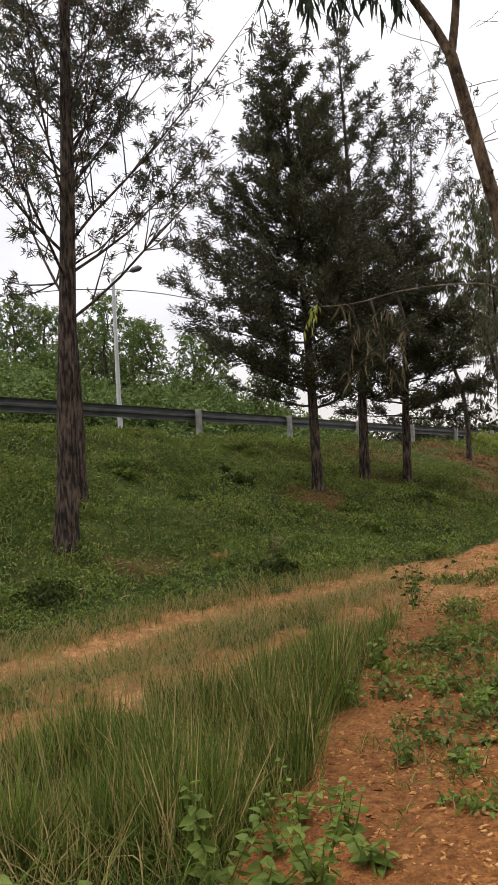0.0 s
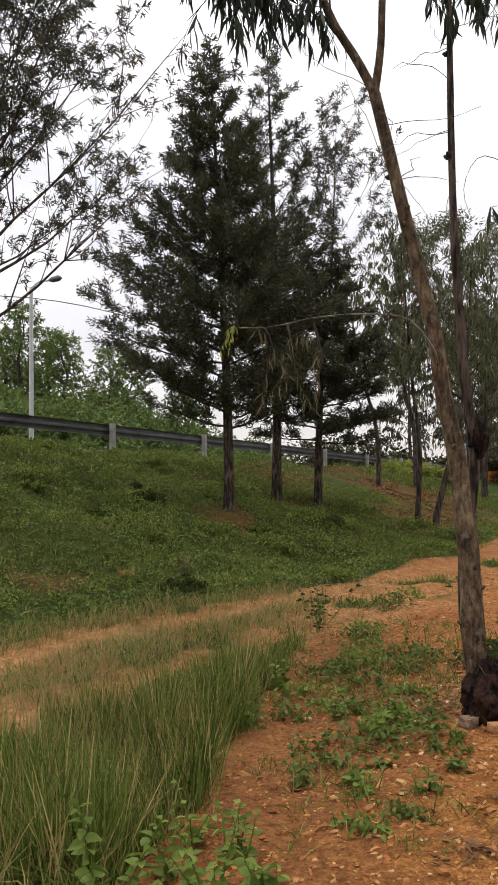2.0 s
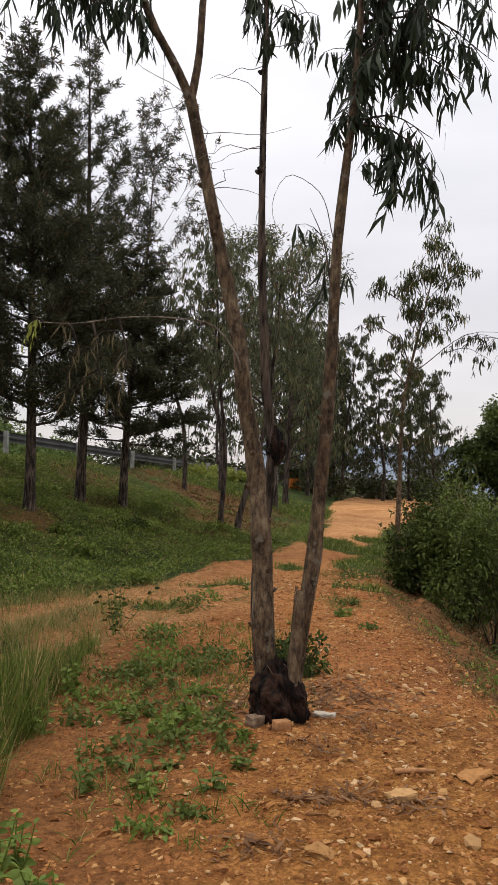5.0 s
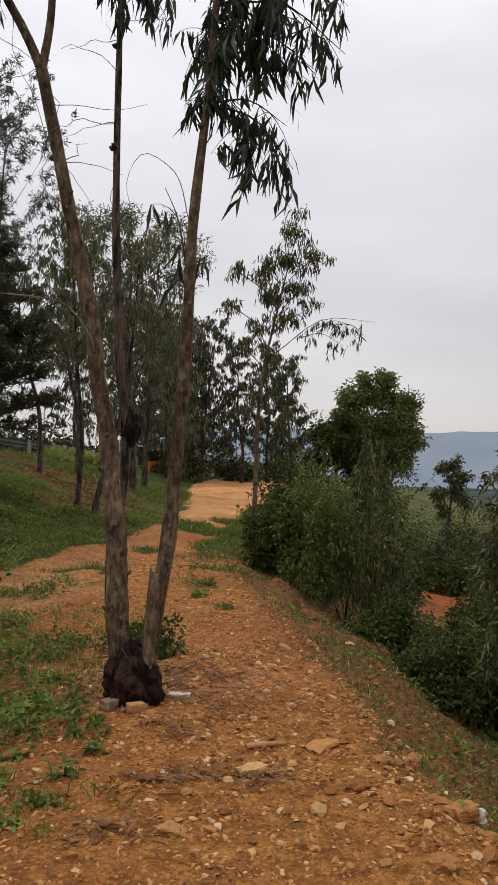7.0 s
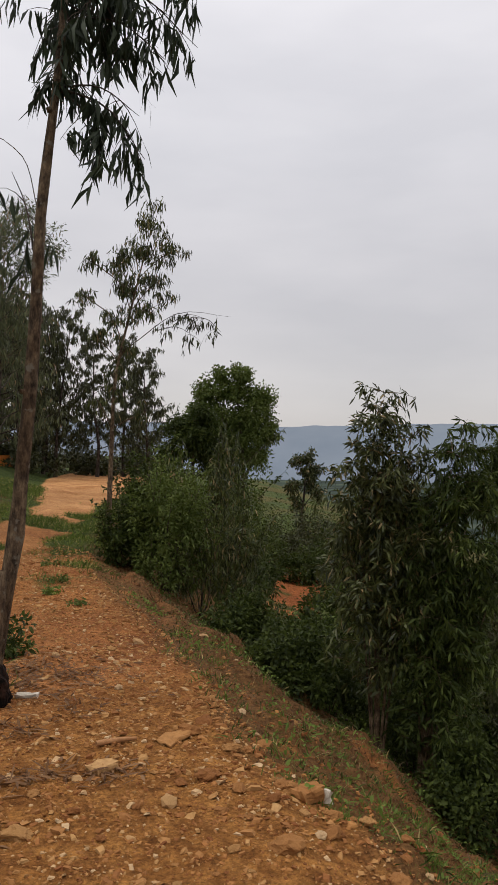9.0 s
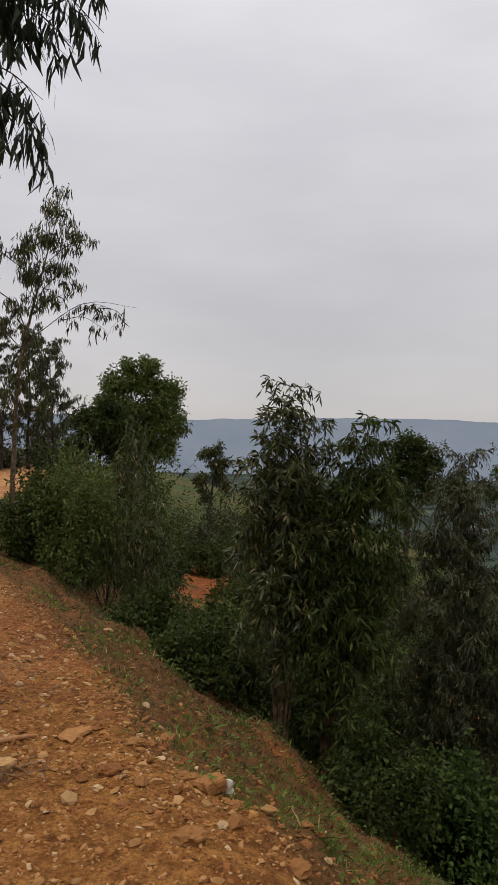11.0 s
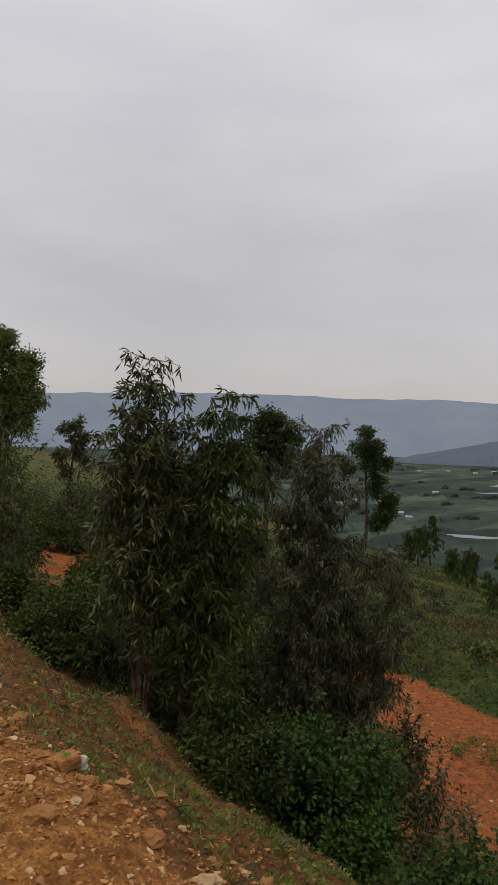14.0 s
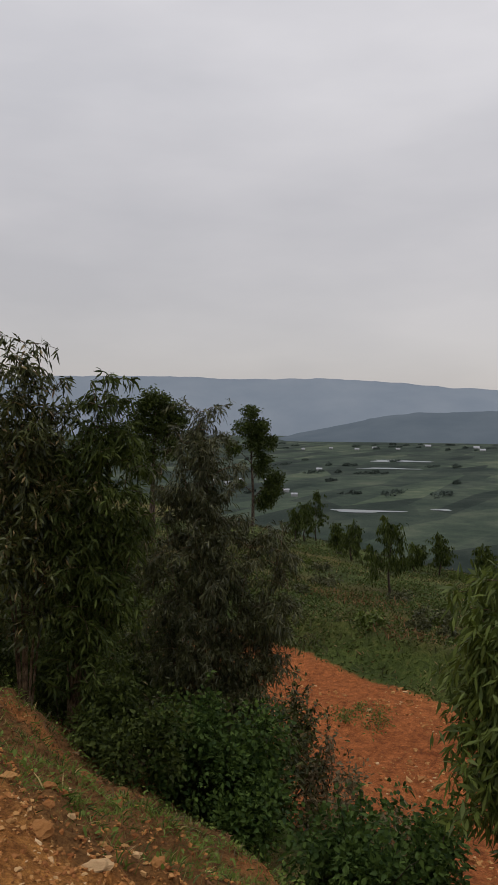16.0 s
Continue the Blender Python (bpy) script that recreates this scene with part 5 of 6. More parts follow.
for k in range(22):
    az, d = rng_d.uniform(62, 82), rng_d.uniform(20, 46)
    x, y = d * math.sin(radians(az)), d * math.cos(radians(az))
    if line_distance(np.array([x]), np.array([y]), LOW_ROAD)[0] < 3.4:
        continue
    r = rng_d.uniform(0.25, 0.6)
    leafy_clump("bush", x, y, r, r, r * 0.8, "small dark bush on the grassy hillside", 1540 + k, LEAF_ROUND if k % 2 else LEAF_GUM, 500, 0.12, 0.05, stems=3, lumps=14, group="small bushes on the hillside")


# ---- the road on the bank: guard rail, lamp posts, hill ----
def build_rail():
    root = thing("guard_rail", RAIL0[0], RAIL0[1], "grey galvanised guard rail along the road", "guard rail", z=0.0)
    a0, n_post = -4, 18
    post = Geo()
    bx = np.array([[-0.05, -0.06], [0.05, -0.06], [0.05, 0.06], [-0.05, 0.06]])
    for z0, z1 in ((-0.4, 0.73),):
        v = np.concatenate([np.c_[bx, np.full(4, z0)], np.c_[bx, np.full(4, z1)]])
        post.add(v, [[0, 1, 5, 4], [1, 2, 6, 5], [2, 3, 7, 6], [3, 0, 4, 7], [4, 5, 6, 7]])
    pm = post.mesh("post", CONCRETE, False)
    turn = math.atan2(RAIL_DIR[1], RAIL_DIR[0])
    prof = np.array([(0.0, 0.42), (0.05, 0.45), (0.05, 0.50), (0.0, 0.54), (0.0, 0.58), (0.05, 0.62), (0.05, 0.67), (0.0, 0.70)])
    for k in range(n_post):
        a = (k + a0) * RAIL_LEN
        p = RAIL0 + RAIL_DIR * a
        ob = new("post", pm)
        ob.parent = root
        ob.location = (p[0] - RAIL0[0], p[1] - RAIL0[1], float(road_level(a)))
        ob.rotation_euler = (0, 0, turn)
        if k == n_post - 1:
            break
        beam = Geo()
        off = np.array([RAIL_DIR[1], -RAIL_DIR[0]])
        rows = []
        for e in (0, 1):
            aa = a + e * (RAIL_LEN + (0.12 if e else 0))
            c = RAIL0 + RAIL_DIR * aa - RAIL0
            zz = float(road_level(aa))
            shift = -0.075 - 0.004 * (k % 2)
            rows.append([(c[0] + off[0] * (o * -1 + shift), c[1] + off[1] * (o * -1 + shift), zz + h) for o, h in prof])
            rows.append([(c[0] + off[0] * (o * -1 + shift - 0.006), c[1] + off[1] * (o * -1 + shift - 0.006), zz + h) for o, h in prof])
        v = np.array([rows[0], rows[2], rows[1], rows[3]]).reshape(-1, 3)
        q = []
        for i in range(len(prof) - 1):
            q.append([i, 8 + i, 8 + i + 1, i + 1])
            q.append([16 + i, 16 + i + 1, 24 + i + 1, 24 + i])
        q.append([0, 16, 24, 8])
        q.append([7, 15, 31, 23])
        beam.add(v, q)
        beam.link("beam", STEEL, root, smooth=False)
    # concrete edge below the posts
    return root


build_rail()


def strip_along_rail(name, material, s0, s1, lift, label, category, a0=-30, a1=60, n=40):
    g = Geo()
    a = np.linspace(a0, a1, n)
    rows = []
    for s, dz in ((s0, -0.3), (s0, lift), (s1, lift), (s1, -0.3)):
        p = RAIL0 + a[:, None] * RAIL_DIR + s * np.array([RAIL_DIR[1], -RAIL_DIR[0]])
        rows.append(np.c_[p, road_level(a) + dz])
    v = np.stack(rows, 1)
    i, j = np.meshgrid(np.arange(n - 1), np.arange(3), indexing="ij")
    g.add(v, np.stack([i * 4 + j, (i + 1) * 4 + j, (i + 1) * 4 + j + 1, i * 4 + j + 1], -1))
    return tagged(g.link(name, material, smooth=False), label, category, kind="structure")


strip_along_rail("road", ASPHALT, -8.6, -1.2, 0.05, "grey asphalt road behind the guard rail", "road")
strip_along_rail("kerb", CONCRETE, 0.3, 0.42, 0.03, "low concrete edge below the guard rail", "kerb", -16, 10)


def lamp_post(x, y, z, h, arm, label):
    root = thing("street_lamp", x, y, label, "street lamp", z=z)
    g = Geo()
    tube(g, [(0, 0, -0.3), (0, 0, h * 0.5), (0, 0, h)], [0.075, 0.06, 0.045], 10)
    g.link("pole", POLE_PAINT, root)
    g = Geo()
    tube(g, spline([(0, 0, h - 0.05), (arm * 0.3, 0, h + 0.12), (arm, 0, h + 0.2)], 8), np.full(8, 0.025), 8)
    g.link("arm", POLE_PAINT, root)
    g = Geo()
    tube(g, [(arm * 0.85, 0, h + 0.19), (arm * 1.0, 0, h + 0.21), (arm * 1.35, 0, h + 0.26), (arm * 1.5, 0, h + 0.27)], [0.02, 0.075, 0.085, 0.02], 10)
    g.link("lamp_head", STEEL, root)
    return root


lamp_post(-3.54, 23.1, 2.2, 4.45, 0.55, "pale concrete lamp post beside the road")
lamp_post(14.2, 53.0, 0.6, 4.3, 0.8, "distant street lamp above the road")
g = Geo()
tube(g, spline([(-20, 27, 6.0), (-3.54, 23.08, 6.35), (8, 36, 4.8), (14.2, 53, 4.9)], 60) - np.array([0, 0, 0.3]) * np.sin(np.linspace(0, 9.42, 60))[:, None] ** 2, np.full(60, 0.012), 4)
tagged(g.link("overhead_cable", ASPHALT), "thin black cable strung between the lamp posts", "cable")

# orange sheeting by the far end of the rail
g = Geo()
o0 = np.array([18.6, 46.0])
for k in range(3):
    p0, p1 = o0 + RAIL_DIR * 1.2 * k * 0.9, o0 + RAIL_DIR * 1.2 * (k + 1) * 0.9
    z0 = 0.35
    v = [(p0[0], p0[1], z0), (p1[0], p1[1], z0), (p1[0], p1[1], z0 + 0.95), (p0[0], p0[1], z0 + 0.95)]
    v += [(a + 0.04, b - 0.03, c) for a, b, c in v]
    g.add(v, [[0, 1, 2, 3], [4, 7, 6, 5], [0, 4, 5, 1], [1, 5, 6, 2], [2, 6, 7, 3], [3, 7, 4, 0]])
tagged(g.link("safety_barrier", ORANGE, smooth=False), "bright orange barrier panels beside the far track", "barrier")

# bushes on the hill beyond the road
rng_h = np.random.default_rng(300)
for k in range(70):
    az, d = rng_h.uniform(-21, 9), rng_h.uniform(34, 56)
    x, y = d * math.sin(radians(az)), d * math.cos(radians(az))
    if along_rail(x, y)[1] > -11:
        continue
    r = rng_h.uniform(1.2, 2.2)
    leafy_clump("bush", x, y, r, r, r * rng_h.uniform(0.8, 1.15), "bright green bush on the hill beyond the road", 310 + k, HILL_LEAF, 1100, 0.24, 0.11, stems=4, lumps=26, sprigs=5, group="bushes on the hill")
for k in range(26):
    a, s = -6 + 1.35 * k + rng_h.uniform(-0.5, 0.5), -rng_h.uniform(12, 15)
    p = RAIL0 + RAIL_DIR * a + s * np.array([RAIL_DIR[1], -RAIL_DIR[0]])
    r = rng_h.uniform(1.2, 1.8)
    leafy_clump("bush", float(p[0]), float(p[1]), r, r, rng_h.uniform(1.5, 2.3) + (0.7 if k > 15 else 0), "dense green hedge bush behind the road", 1400 + k, HILL_LEAF, 1200, 0.22, 0.10, stems=4, lumps=26, sprigs=3, group="bushes on the hill")
for k, (az, d, h) in enumerate([(-15.5, 48, 4.2), (-13.6, 50, 3.6), (-9.5, 46, 5.5), (-10.6, 50, 3.4), (-6.6, 50, 4.2), (-3.6, 44, 4.6), (-2.2, 46, 4.4), (-17.5, 47, 4.0), (1.8, 48, 3.6), (-7.6, 52, 4.2)]):
    x, y = d * math.sin(radians(az)), d * math.cos(radians(az))
    crown_tree("hill_tree", (x, y), "small round green tree on the hill beyond the road", 380 + k, straight(h, (0, 0), 0.1, k), 0.12, 0.2, 0.98, lambda u: 1.3 * (1 - u * u) ** 0.5 + 0.25, 30, None, BARK_GREY, HILL_LEAF,
               elev=30, twigs=8, per_twig=14, mode="tuft", length=0.21, width=0.085, twig_len=0.45, group="trees on the hill")
for k, (x, y) in enumerate([(9.2, 35.5), (10.3, 37.0), (12.0, 39.3), (13.2, 41.0)]):
    leafy_clump("bush", x + 0.5, y - 0.6, 0.6, 0.5, 0.6, "yellow-green bush at the foot of the guard rail", 400 + k, LEAF_YELLOW, 700, 0.16, 0.07, stems=4, group="bushes by the rail")

# ---- grass and herbs ----
def field(name, n, box, keep, h, w, mat, label, seed, dry=0.5, sag=0.3, fine=True, lean=0.35, tuft=5, spread=0.06, size=None, leafy=False):
    rng = np.random.default_rng(seed)
    x, y = rng.uniform(box[0], box[1], n), rng.uniform(box[2], box[3], n)
    ok = rng.uniform(0, 1, n) < keep(x, y)
    x, y = x[ok], y[ok]
    x, y = np.repeat(x, tuft), np.repeat(y, tuft)
    x, y = x + rng.normal(size=len(x)) * spread, y + rng.normal(size=len(y)) * spread
    m = len(x)
    base = np.stack([x, y, height(x, y) - 0.02], -1)
    g = Geo()
    scale = size(x, y) if size else 1.0
    if leafy:
        base[:, 2] += rng.uniform(0.0, 0.12, m) * scale
        leaves(g, rng, base, scatter_dirs(rng, m, 0.35, lean), rng.uniform(h[0], h[1], m), w * rng.uniform(0.7, 1.2, m), sag)
    else:
        blades(g, rng, base, scatter_dirs(rng, m, 1.0, lean), rng.uniform(h[0], h[1], m) * scale, w, sag, fine, 0.8)
    return tagged(g.link(name, mat), label, "grass", kind="stuff")


def in_tall(x, y):
    a, s = along_rail(x, y)
    rut = np.minimum(line_distance(x, y, RUT_A) - 0.36, line_distance(x, y, RUT_B) - 0.36)
    zone = np.interp(y, [2, 3.5, 4.4, 5.15, 7, 9, 10], [-0.35, -0.15, 0.2, 0.35, 1.0, 1.7, 1.9]) + (fbm(x * 2, y * 2, 3, 5) - 0.5) * 0.35
    return (x < zone) * smooth(rut, -0.2, 0.1) * (s > toe(a) - 0.1) * (x < 2.0) * (y < 11)


def before_rut_b(x, y):
    return in_tall(x, y) * (y < np.interp(x, RUT_B[:, 0], RUT_B[:, 1]) - 0.25)


def rising(x, y):
    """The grass stands low beside the ruts and higher away from them."""
    clump = 0.38 + 0.8 * smooth(fbm(x * 2.6, y * 2.6, 3, 77), 0.38, 0.62)
    return np.clip((np.interp(x, RUT_B[:, 0], RUT_B[:, 1]) - y) / 1.7, 0.4, 1.0) * clump


field("tall_grass", 7800, (-2.4, 2.0, 3.5, 8.6), before_rut_b, (0.28, 0.74), 0.0068, GRASS_TALL, "tall green grass beside the track", 501, sag=0.14, tuft=10, spread=0.028, size=rising, lean=0.2)
field("seed_stalks", 800, (-2.4, 1.8, 3.6, 8.6), before_rut_b, (0.5, 0.9), 0.003, GRASS_DRY, "tall thin seed stalks over the grass", 520, sag=0.2, tuft=4, spread=0.05, lean=0.22)
field("dry_grass", 3600, (-2.4, 2.0, 3.2, 9.0), before_rut_b, (0.35, 0.75), 0.004, GRASS_DRY, "pale dry grass stalks among the green", 502, sag=0.2, tuft=4, spread=0.06, size=rising)
field("bent_grass", 2600, (-2.4, 2.0, 3.0, 8.6), before_rut_b, (0.4, 0.75), 0.006, GRASS_TALL, "long grass blades bent over the sward", 521, sag=0.5, tuft=4, spread=0.06, size=rising, lean=0.55)
field("track_grass", 5200, (-3.5, 2.2, 4.6, 11.0), lambda x, y: in_tall(x, y) * (y > np.interp(x, RUT_B[:, 0], RUT_B[:, 1])), (0.1, 0.34), 0.005, GRASS_DRY, "thin straw-coloured grass between the ruts", 503, tuft=5, spread=0.08)
field("rut_grass", 5200, (-4.5, 3.0, 3.5, 12.0), lambda x, y: 0.85 * (np.minimum(line_distance(x, y, RUT_A) + 0.2, line_distance(x, y, RUT_B)) < 0.55) * smooth(fbm(x * 1.5, y * 1.5, 3, 15), 0.35, 0.6), (0.08, 0.34), 0.0045, GRASS_DRY, "straw-coloured grass growing thinly in the ruts", 510, tuft=5, spread=0.1, lean=0.4)
field("track_turf", 7000, (-3.5, 2.2, 4.6, 11.0), lambda x, y: in_tall(x, y) * (y > np.interp(x, RUT_B[:, 0], RUT_B[:, 1])), (0.07, 0.24), 0.006, GRASS_TALL, "short green grass between the ruts", 504, tuft=5, spread=0.08)


def on_bank(x, y):
    a, s = along_rail(x, y)
    az = np.degrees(np.arctan2(x, y))
    return smooth(toe(a) - s, -0.1, 0.4) * (s > 0.5) * (az > -20) * (az < 26) * (1 - 0.85 * np.maximum(dry_slope(x, y), bare_spots(x, y))) * (0.45 + 0.55 * smooth(fbm(x * 0.8, y * 0.8, 4, 61), 0.4, 0.6))


def tussocks(x, y):
    """Growth on the bank stands in low tussocks."""
    return 0.5 + 0.9 * smooth(fbm(x * 2.2, y * 2.2, 3, 67), 0.36, 0.64)


field("bank_grass", 60000, (-6, 12, 6.5, 27), on_bank, (0.07, 0.22), 0.011, GRASS_BANK, "short green grass over the bank", 505, tuft=4, spread=0.09, fine=False, lean=0.7, size=tussocks)
field("bank_herbs", 80000, (-6, 10, 6.5, 22), on_bank, (0.03, 0.07), 0.025, BANK_HERB, "low broad-leaved growth over the bank", 506, tuft=6, spread=0.09, lean=0.9, size=tussocks, leafy=True)
field("upper_bank_grass", 26000, (-6, 9, 12, 24), lambda x, y: on_bank(x, y) * (1 - smooth(along_rail(x, y)[1], 1.5, 3.5)), (0.1, 0.26), 0.014, GRASS_TALL, "yellowish grass along the top of the bank", 515, tuft=4, spread=0.1, fine=False, lean=0.6)
field("bright_bank_grass", 16000, (6, 17, 16, 34), lambda x, y: smooth(along_rail(x, y)[0], 14, 17) * smooth(toe(along_rail(x, y)[0]) - along_rail(x, y)[1], -0.1, 0.3) * (along_rail(x, y)[1] > 0.6), (0.12, 0.32), 0.02, GRASS_TALL, "bright yellow-green grass on the bank beside the far track", 517, tuft=4, spread=0.12, fine=False, lean=0.5)
field("lush_grass", 6000, (-5, 3, 6.5, 15), lambda x, y: on_bank(x, y) * (1 - smooth(np.hypot(x, y), 11, 15)), (0.12, 0.34), 0.012, GRASS_BANK, "lush dark green grass on the lower bank", 514, tuft=5, spread=0.1, fine=False, lean=0.6, size=tussocks)


def patches(x, y):
    return (turf(x, y) > 0.5) * (np.hypot(x, y) > 8) * (over_edge(x, y) < 0) * (on_bank(x, y) < 0.05)


def on_isles(x, y):
    inside = np.zeros(np.shape(x))
    for ix, iy, ax, ay in ISLANDS:
        inside = np.maximum(inside, 1 - smooth(np.hypot((x - ix) / ax, (y - iy) / ay), 0.6, 1.2))
    return inside


field("island_grass", 30000, (1.8, 12, 9.4, 21), on_isles, (0.06, 0.24), 0.011, GRASS_TALL, "patches of grass left between the wheel ruts", 525, tuft=4, spread=0.07, fine=False, lean=0.6)
field("verge_grass", 20000, (2.0, 17, 9.0, 27), patches, (0.06, 0.22), 0.010, GRASS_TALL, "short grass tufts along the track", 507, tuft=5, spread=0.08, fine=False, lean=0.6)
def on_rim(x, y):
    return smooth(grown_edge(x, y), -0.1, 0.25) * (over_edge(x, y) < np.where(y < 6, 3.6, 1.8))


field("rim_grass", 8000, (1.2, 9, 0.3, 13), lambda x, y: on_rim(x, y) * smooth(fbm(x * 1.6, y * 1.6, 3, 19), 0.3, 0.54), (0.04, 0.12), 0.008, LOW_HERB, "thin grass on the slope below the rim", 508, tuft=6, spread=0.05, lean=0.9, fine=False)
field("rim_straw", 6000, (1.2, 9, 0.3, 13), lambda x, y: on_rim(x, y), (0.03, 0.12), 0.004, GRASS_DRY, "dry straw on the slope below the rim", 511, tuft=5, spread=0.06, lean=1.4, fine=False)
field("rim_litter", 40000, (1.2, 9, 0.3, 13), on_rim, (0.02, 0.07), 0.018, LITTER, "dead brown leaves on the slope below the rim", 518, tuft=3, spread=0.12, lean=2.5, fine=False)
field("rim_herbs", 2000, (1.2, 7, 0.3, 9), lambda x, y: on_rim(x, y) * smooth(fbm(x * 2.1, y * 2.1, 3, 27), 0.46, 0.6), (0.025, 0.05), 0.02, LEAF_HERB, "fresh green seedlings on the slope below the rim", 528, tuft=5, spread=0.04, lean=0.9, leafy=True)
field("rim_sward", 9000, (1.8, 5.2, 0.3, 3.9), lambda x, y: on_rim(x, y) * (1 - smooth(y, 3.0, 3.9)) * smooth(fbm(x * 2.4, y * 2.4, 3, 83), 0.38, 0.56), (0.03, 0.1), 0.006, LEAF_HERB, "short fresh grass over the near slope below the rim", 529, tuft=7, spread=0.035, lean=0.9, fine=False)
field("rim_tufts", 420, (1.2, 6, 0.3, 7), lambda x, y: on_rim(x, y) * (over_edge(x, y) < 1.4), (0.06, 0.16), 0.008, GRASS_TALL, "fresh green grass tufts along the rim", 519, tuft=16, spread=0.035, lean=0.8)
field("rim_fringe", 3000, (1.6, 8, 0.3, 10), lambda x, y: smooth(over_edge(x, y), 0.7, 1.0) * (over_edge(x, y) < 2.2) * smooth(fbm(x * 1.2, y * 1.2, 3, 33), 0.42, 0.58), (0.05, 0.17), 0.006, LEAF_PALE, "withered grass hanging over the lower slope", 526, tuft=8, spread=0.05, lean=0.7, sag=0.5)
field("rim_green_fringe", 1600, (1.6, 8, 0.3, 10), lambda x, y: smooth(over_edge(x, y), 0.7, 1.0) * (over_edge(x, y) < 2.4) * smooth(fbm(x * 1.4, y * 1.4, 3, 35), 0.4, 0.58), (0.05, 0.16), 0.008, LOW_HERB, "green grass hanging over the lower slope", 527, tuft=8, spread=0.05, lean=0.7, sag=0.45)
field("fallen_leaves", 18000, (2, 13, 14, 30), lambda x, y: dry_slope(x, y), (0.04, 0.12), 0.04, LITTER, "dry brown leaves over the bank under the gums", 512, tuft=4, spread=0.15, lean=2.0, fine=False)
field("dry_bank_grass", 2600, (2, 13, 14, 30), lambda x, y: dry_slope(x, y) * smooth(fbm(x, y, 3, 39), 0.45, 0.6), (0.08, 0.22), 0.012, HILL_GRASS, "thin olive grass among the fallen leaves", 513, tuft=5, spread=0.1, lean=0.6, fine=False)
field("hillside_grass", 17000, (10, 62, -8, 34), lambda x, y: (over_edge(x, y) > 6) * (turf(x, y) > 0.5) * 1.0 * (np.degrees(np.arctan2(x, y)) > 40), (0.10, 0.3), 0.035, HILL_GRASS, "rough grass and low herbs over the hillside", 509, tuft=4, spread=0.25, fine=False, lean=0.7)


field("low_herbs", 7000, (11, 27, 0, 17), lambda x, y: (over_edge(x, y) > 6) * (turf(x, y) > 0.5) * 1.0, (0.08, 0.22), 0.03, LOW_HERB, "low green herbs above the lower road", 516, tuft=5, spread=0.15, fine=False, lean=0.8)


field("hillside_herbs", 30000, (14, 44, -4, 24), lambda x, y: (over_edge(x, y) > 8) * (turf(x, y) > 0.5) * smooth(fbm(x * 0.5, y * 0.5, 4, 57), 0.38, 0.58), (0.05, 0.12), 0.045, LOW_HERB, "low leafy growth in patches over the hillside", 522, tuft=5, spread=0.2, lean=0.9, leafy=True)
field("dead_bracken", 2600, (15, 32, 2, 14), lambda x, y: (over_edge(x, y) > 9) * (turf(x, y) > 0.5) * np.maximum(1 - smooth(np.hypot(x - 19.5, (y - 5.8) * 1.5), 0.8, 2.4), 1 - smooth(np.hypot(x - 24, y - 8.6), 0.8, 2.2)), (0.1, 0.4), 0.03, LITTER, "withered brown bracken on the hillside", 523, tuft=5, spread=0.2, fine=False, lean=0.7)


def herb(x, y, h, n, label, seed, leaf=0.08, mat=LEAF_HERB, stems=3, group="herbs on the soil"):
    """A broad-leaved weed: a few stems with pairs of pointed leaves."""
    rng = np.random.default_rng(seed)
    root = thing("weed", x, y, label, "weed", group)
    for k in range(stems):
        wood, crown = Geo(), Geo()
        w = unit(np.array([rng.normal() * 0.3, rng.normal() * 0.3, 1.0]))
        line = limb_line(rng, np.array([rng.normal() * 0.03, rng.normal() * 0.03, -0.03]), w, h * rng.uniform(0.7, 1.05), 0.0, 6)
        tube(wood, line, np.linspace(0.006, 0.002, 6), 5)
        m = max(4, n // stems)
        t = np.linspace(0.2, 1.0, m)
        b = line[0] + (line[-1] - line[0]) * t[:, None]
        an = np.arange(m) * 2.4 + rng.uniform(0, 6)
        d = np.stack([np.cos(an), np.sin(an), rng.uniform(0.0, 0.7, m)], -1)
        L = leaf * (1.15 - 0.55 * t) * rng.uniform(0.7, 1.2, m)
        leaves(crown, rng, b, d, L, L * 0.6, 0.3)
        crown.link("leaves", mat, wood.link("stem", LEAF_HERB, root))
    return root


for k, (x, y, h, n, lf, st) in enumerate([(-0.19, 3.3, 0.52, 60, 0.085, 2), (0.19, 3.36, 0.44, 110, 0.07, 6), (0.43, 3.45, 0.14, 22, 0.11, 3), (-0.61, 3.2, 0.24, 12, 0.16, 2), (-0.89, 3.1, 0.27, 12, 0.16, 2), (-0.03, 3.4, 0.2, 26, 0.10, 3), (-0.8, 3.3, 0.1, 10, 0.12, 2),
                                      (0.05, 3.7, 0.22, 26, 0.08, 4), (-0.3, 3.75, 0.3, 26, 0.08, 3), (0.3, 3.75, 0.26, 40, 0.075, 5), (0.14, 3.95, 0.3, 30, 0.08, 4)]):
    herb(x, y, h, n, "fresh green broad-leaved weed at the edge of the grass", 600 + k, lf, LEAF_HERB, st, "weeds by the grass")
herb(1.65, 8.7, 0.8, 60, "tall leafy weed beside the track", 620, 0.09, LEAF_SHRUB, 5)
herb(1.5, 8.2, 0.5, 40, "leafy weed beside the track", 621, 0.08, LEAF_SHRUB, 5)
rng_w = np.random.default_rng(640)
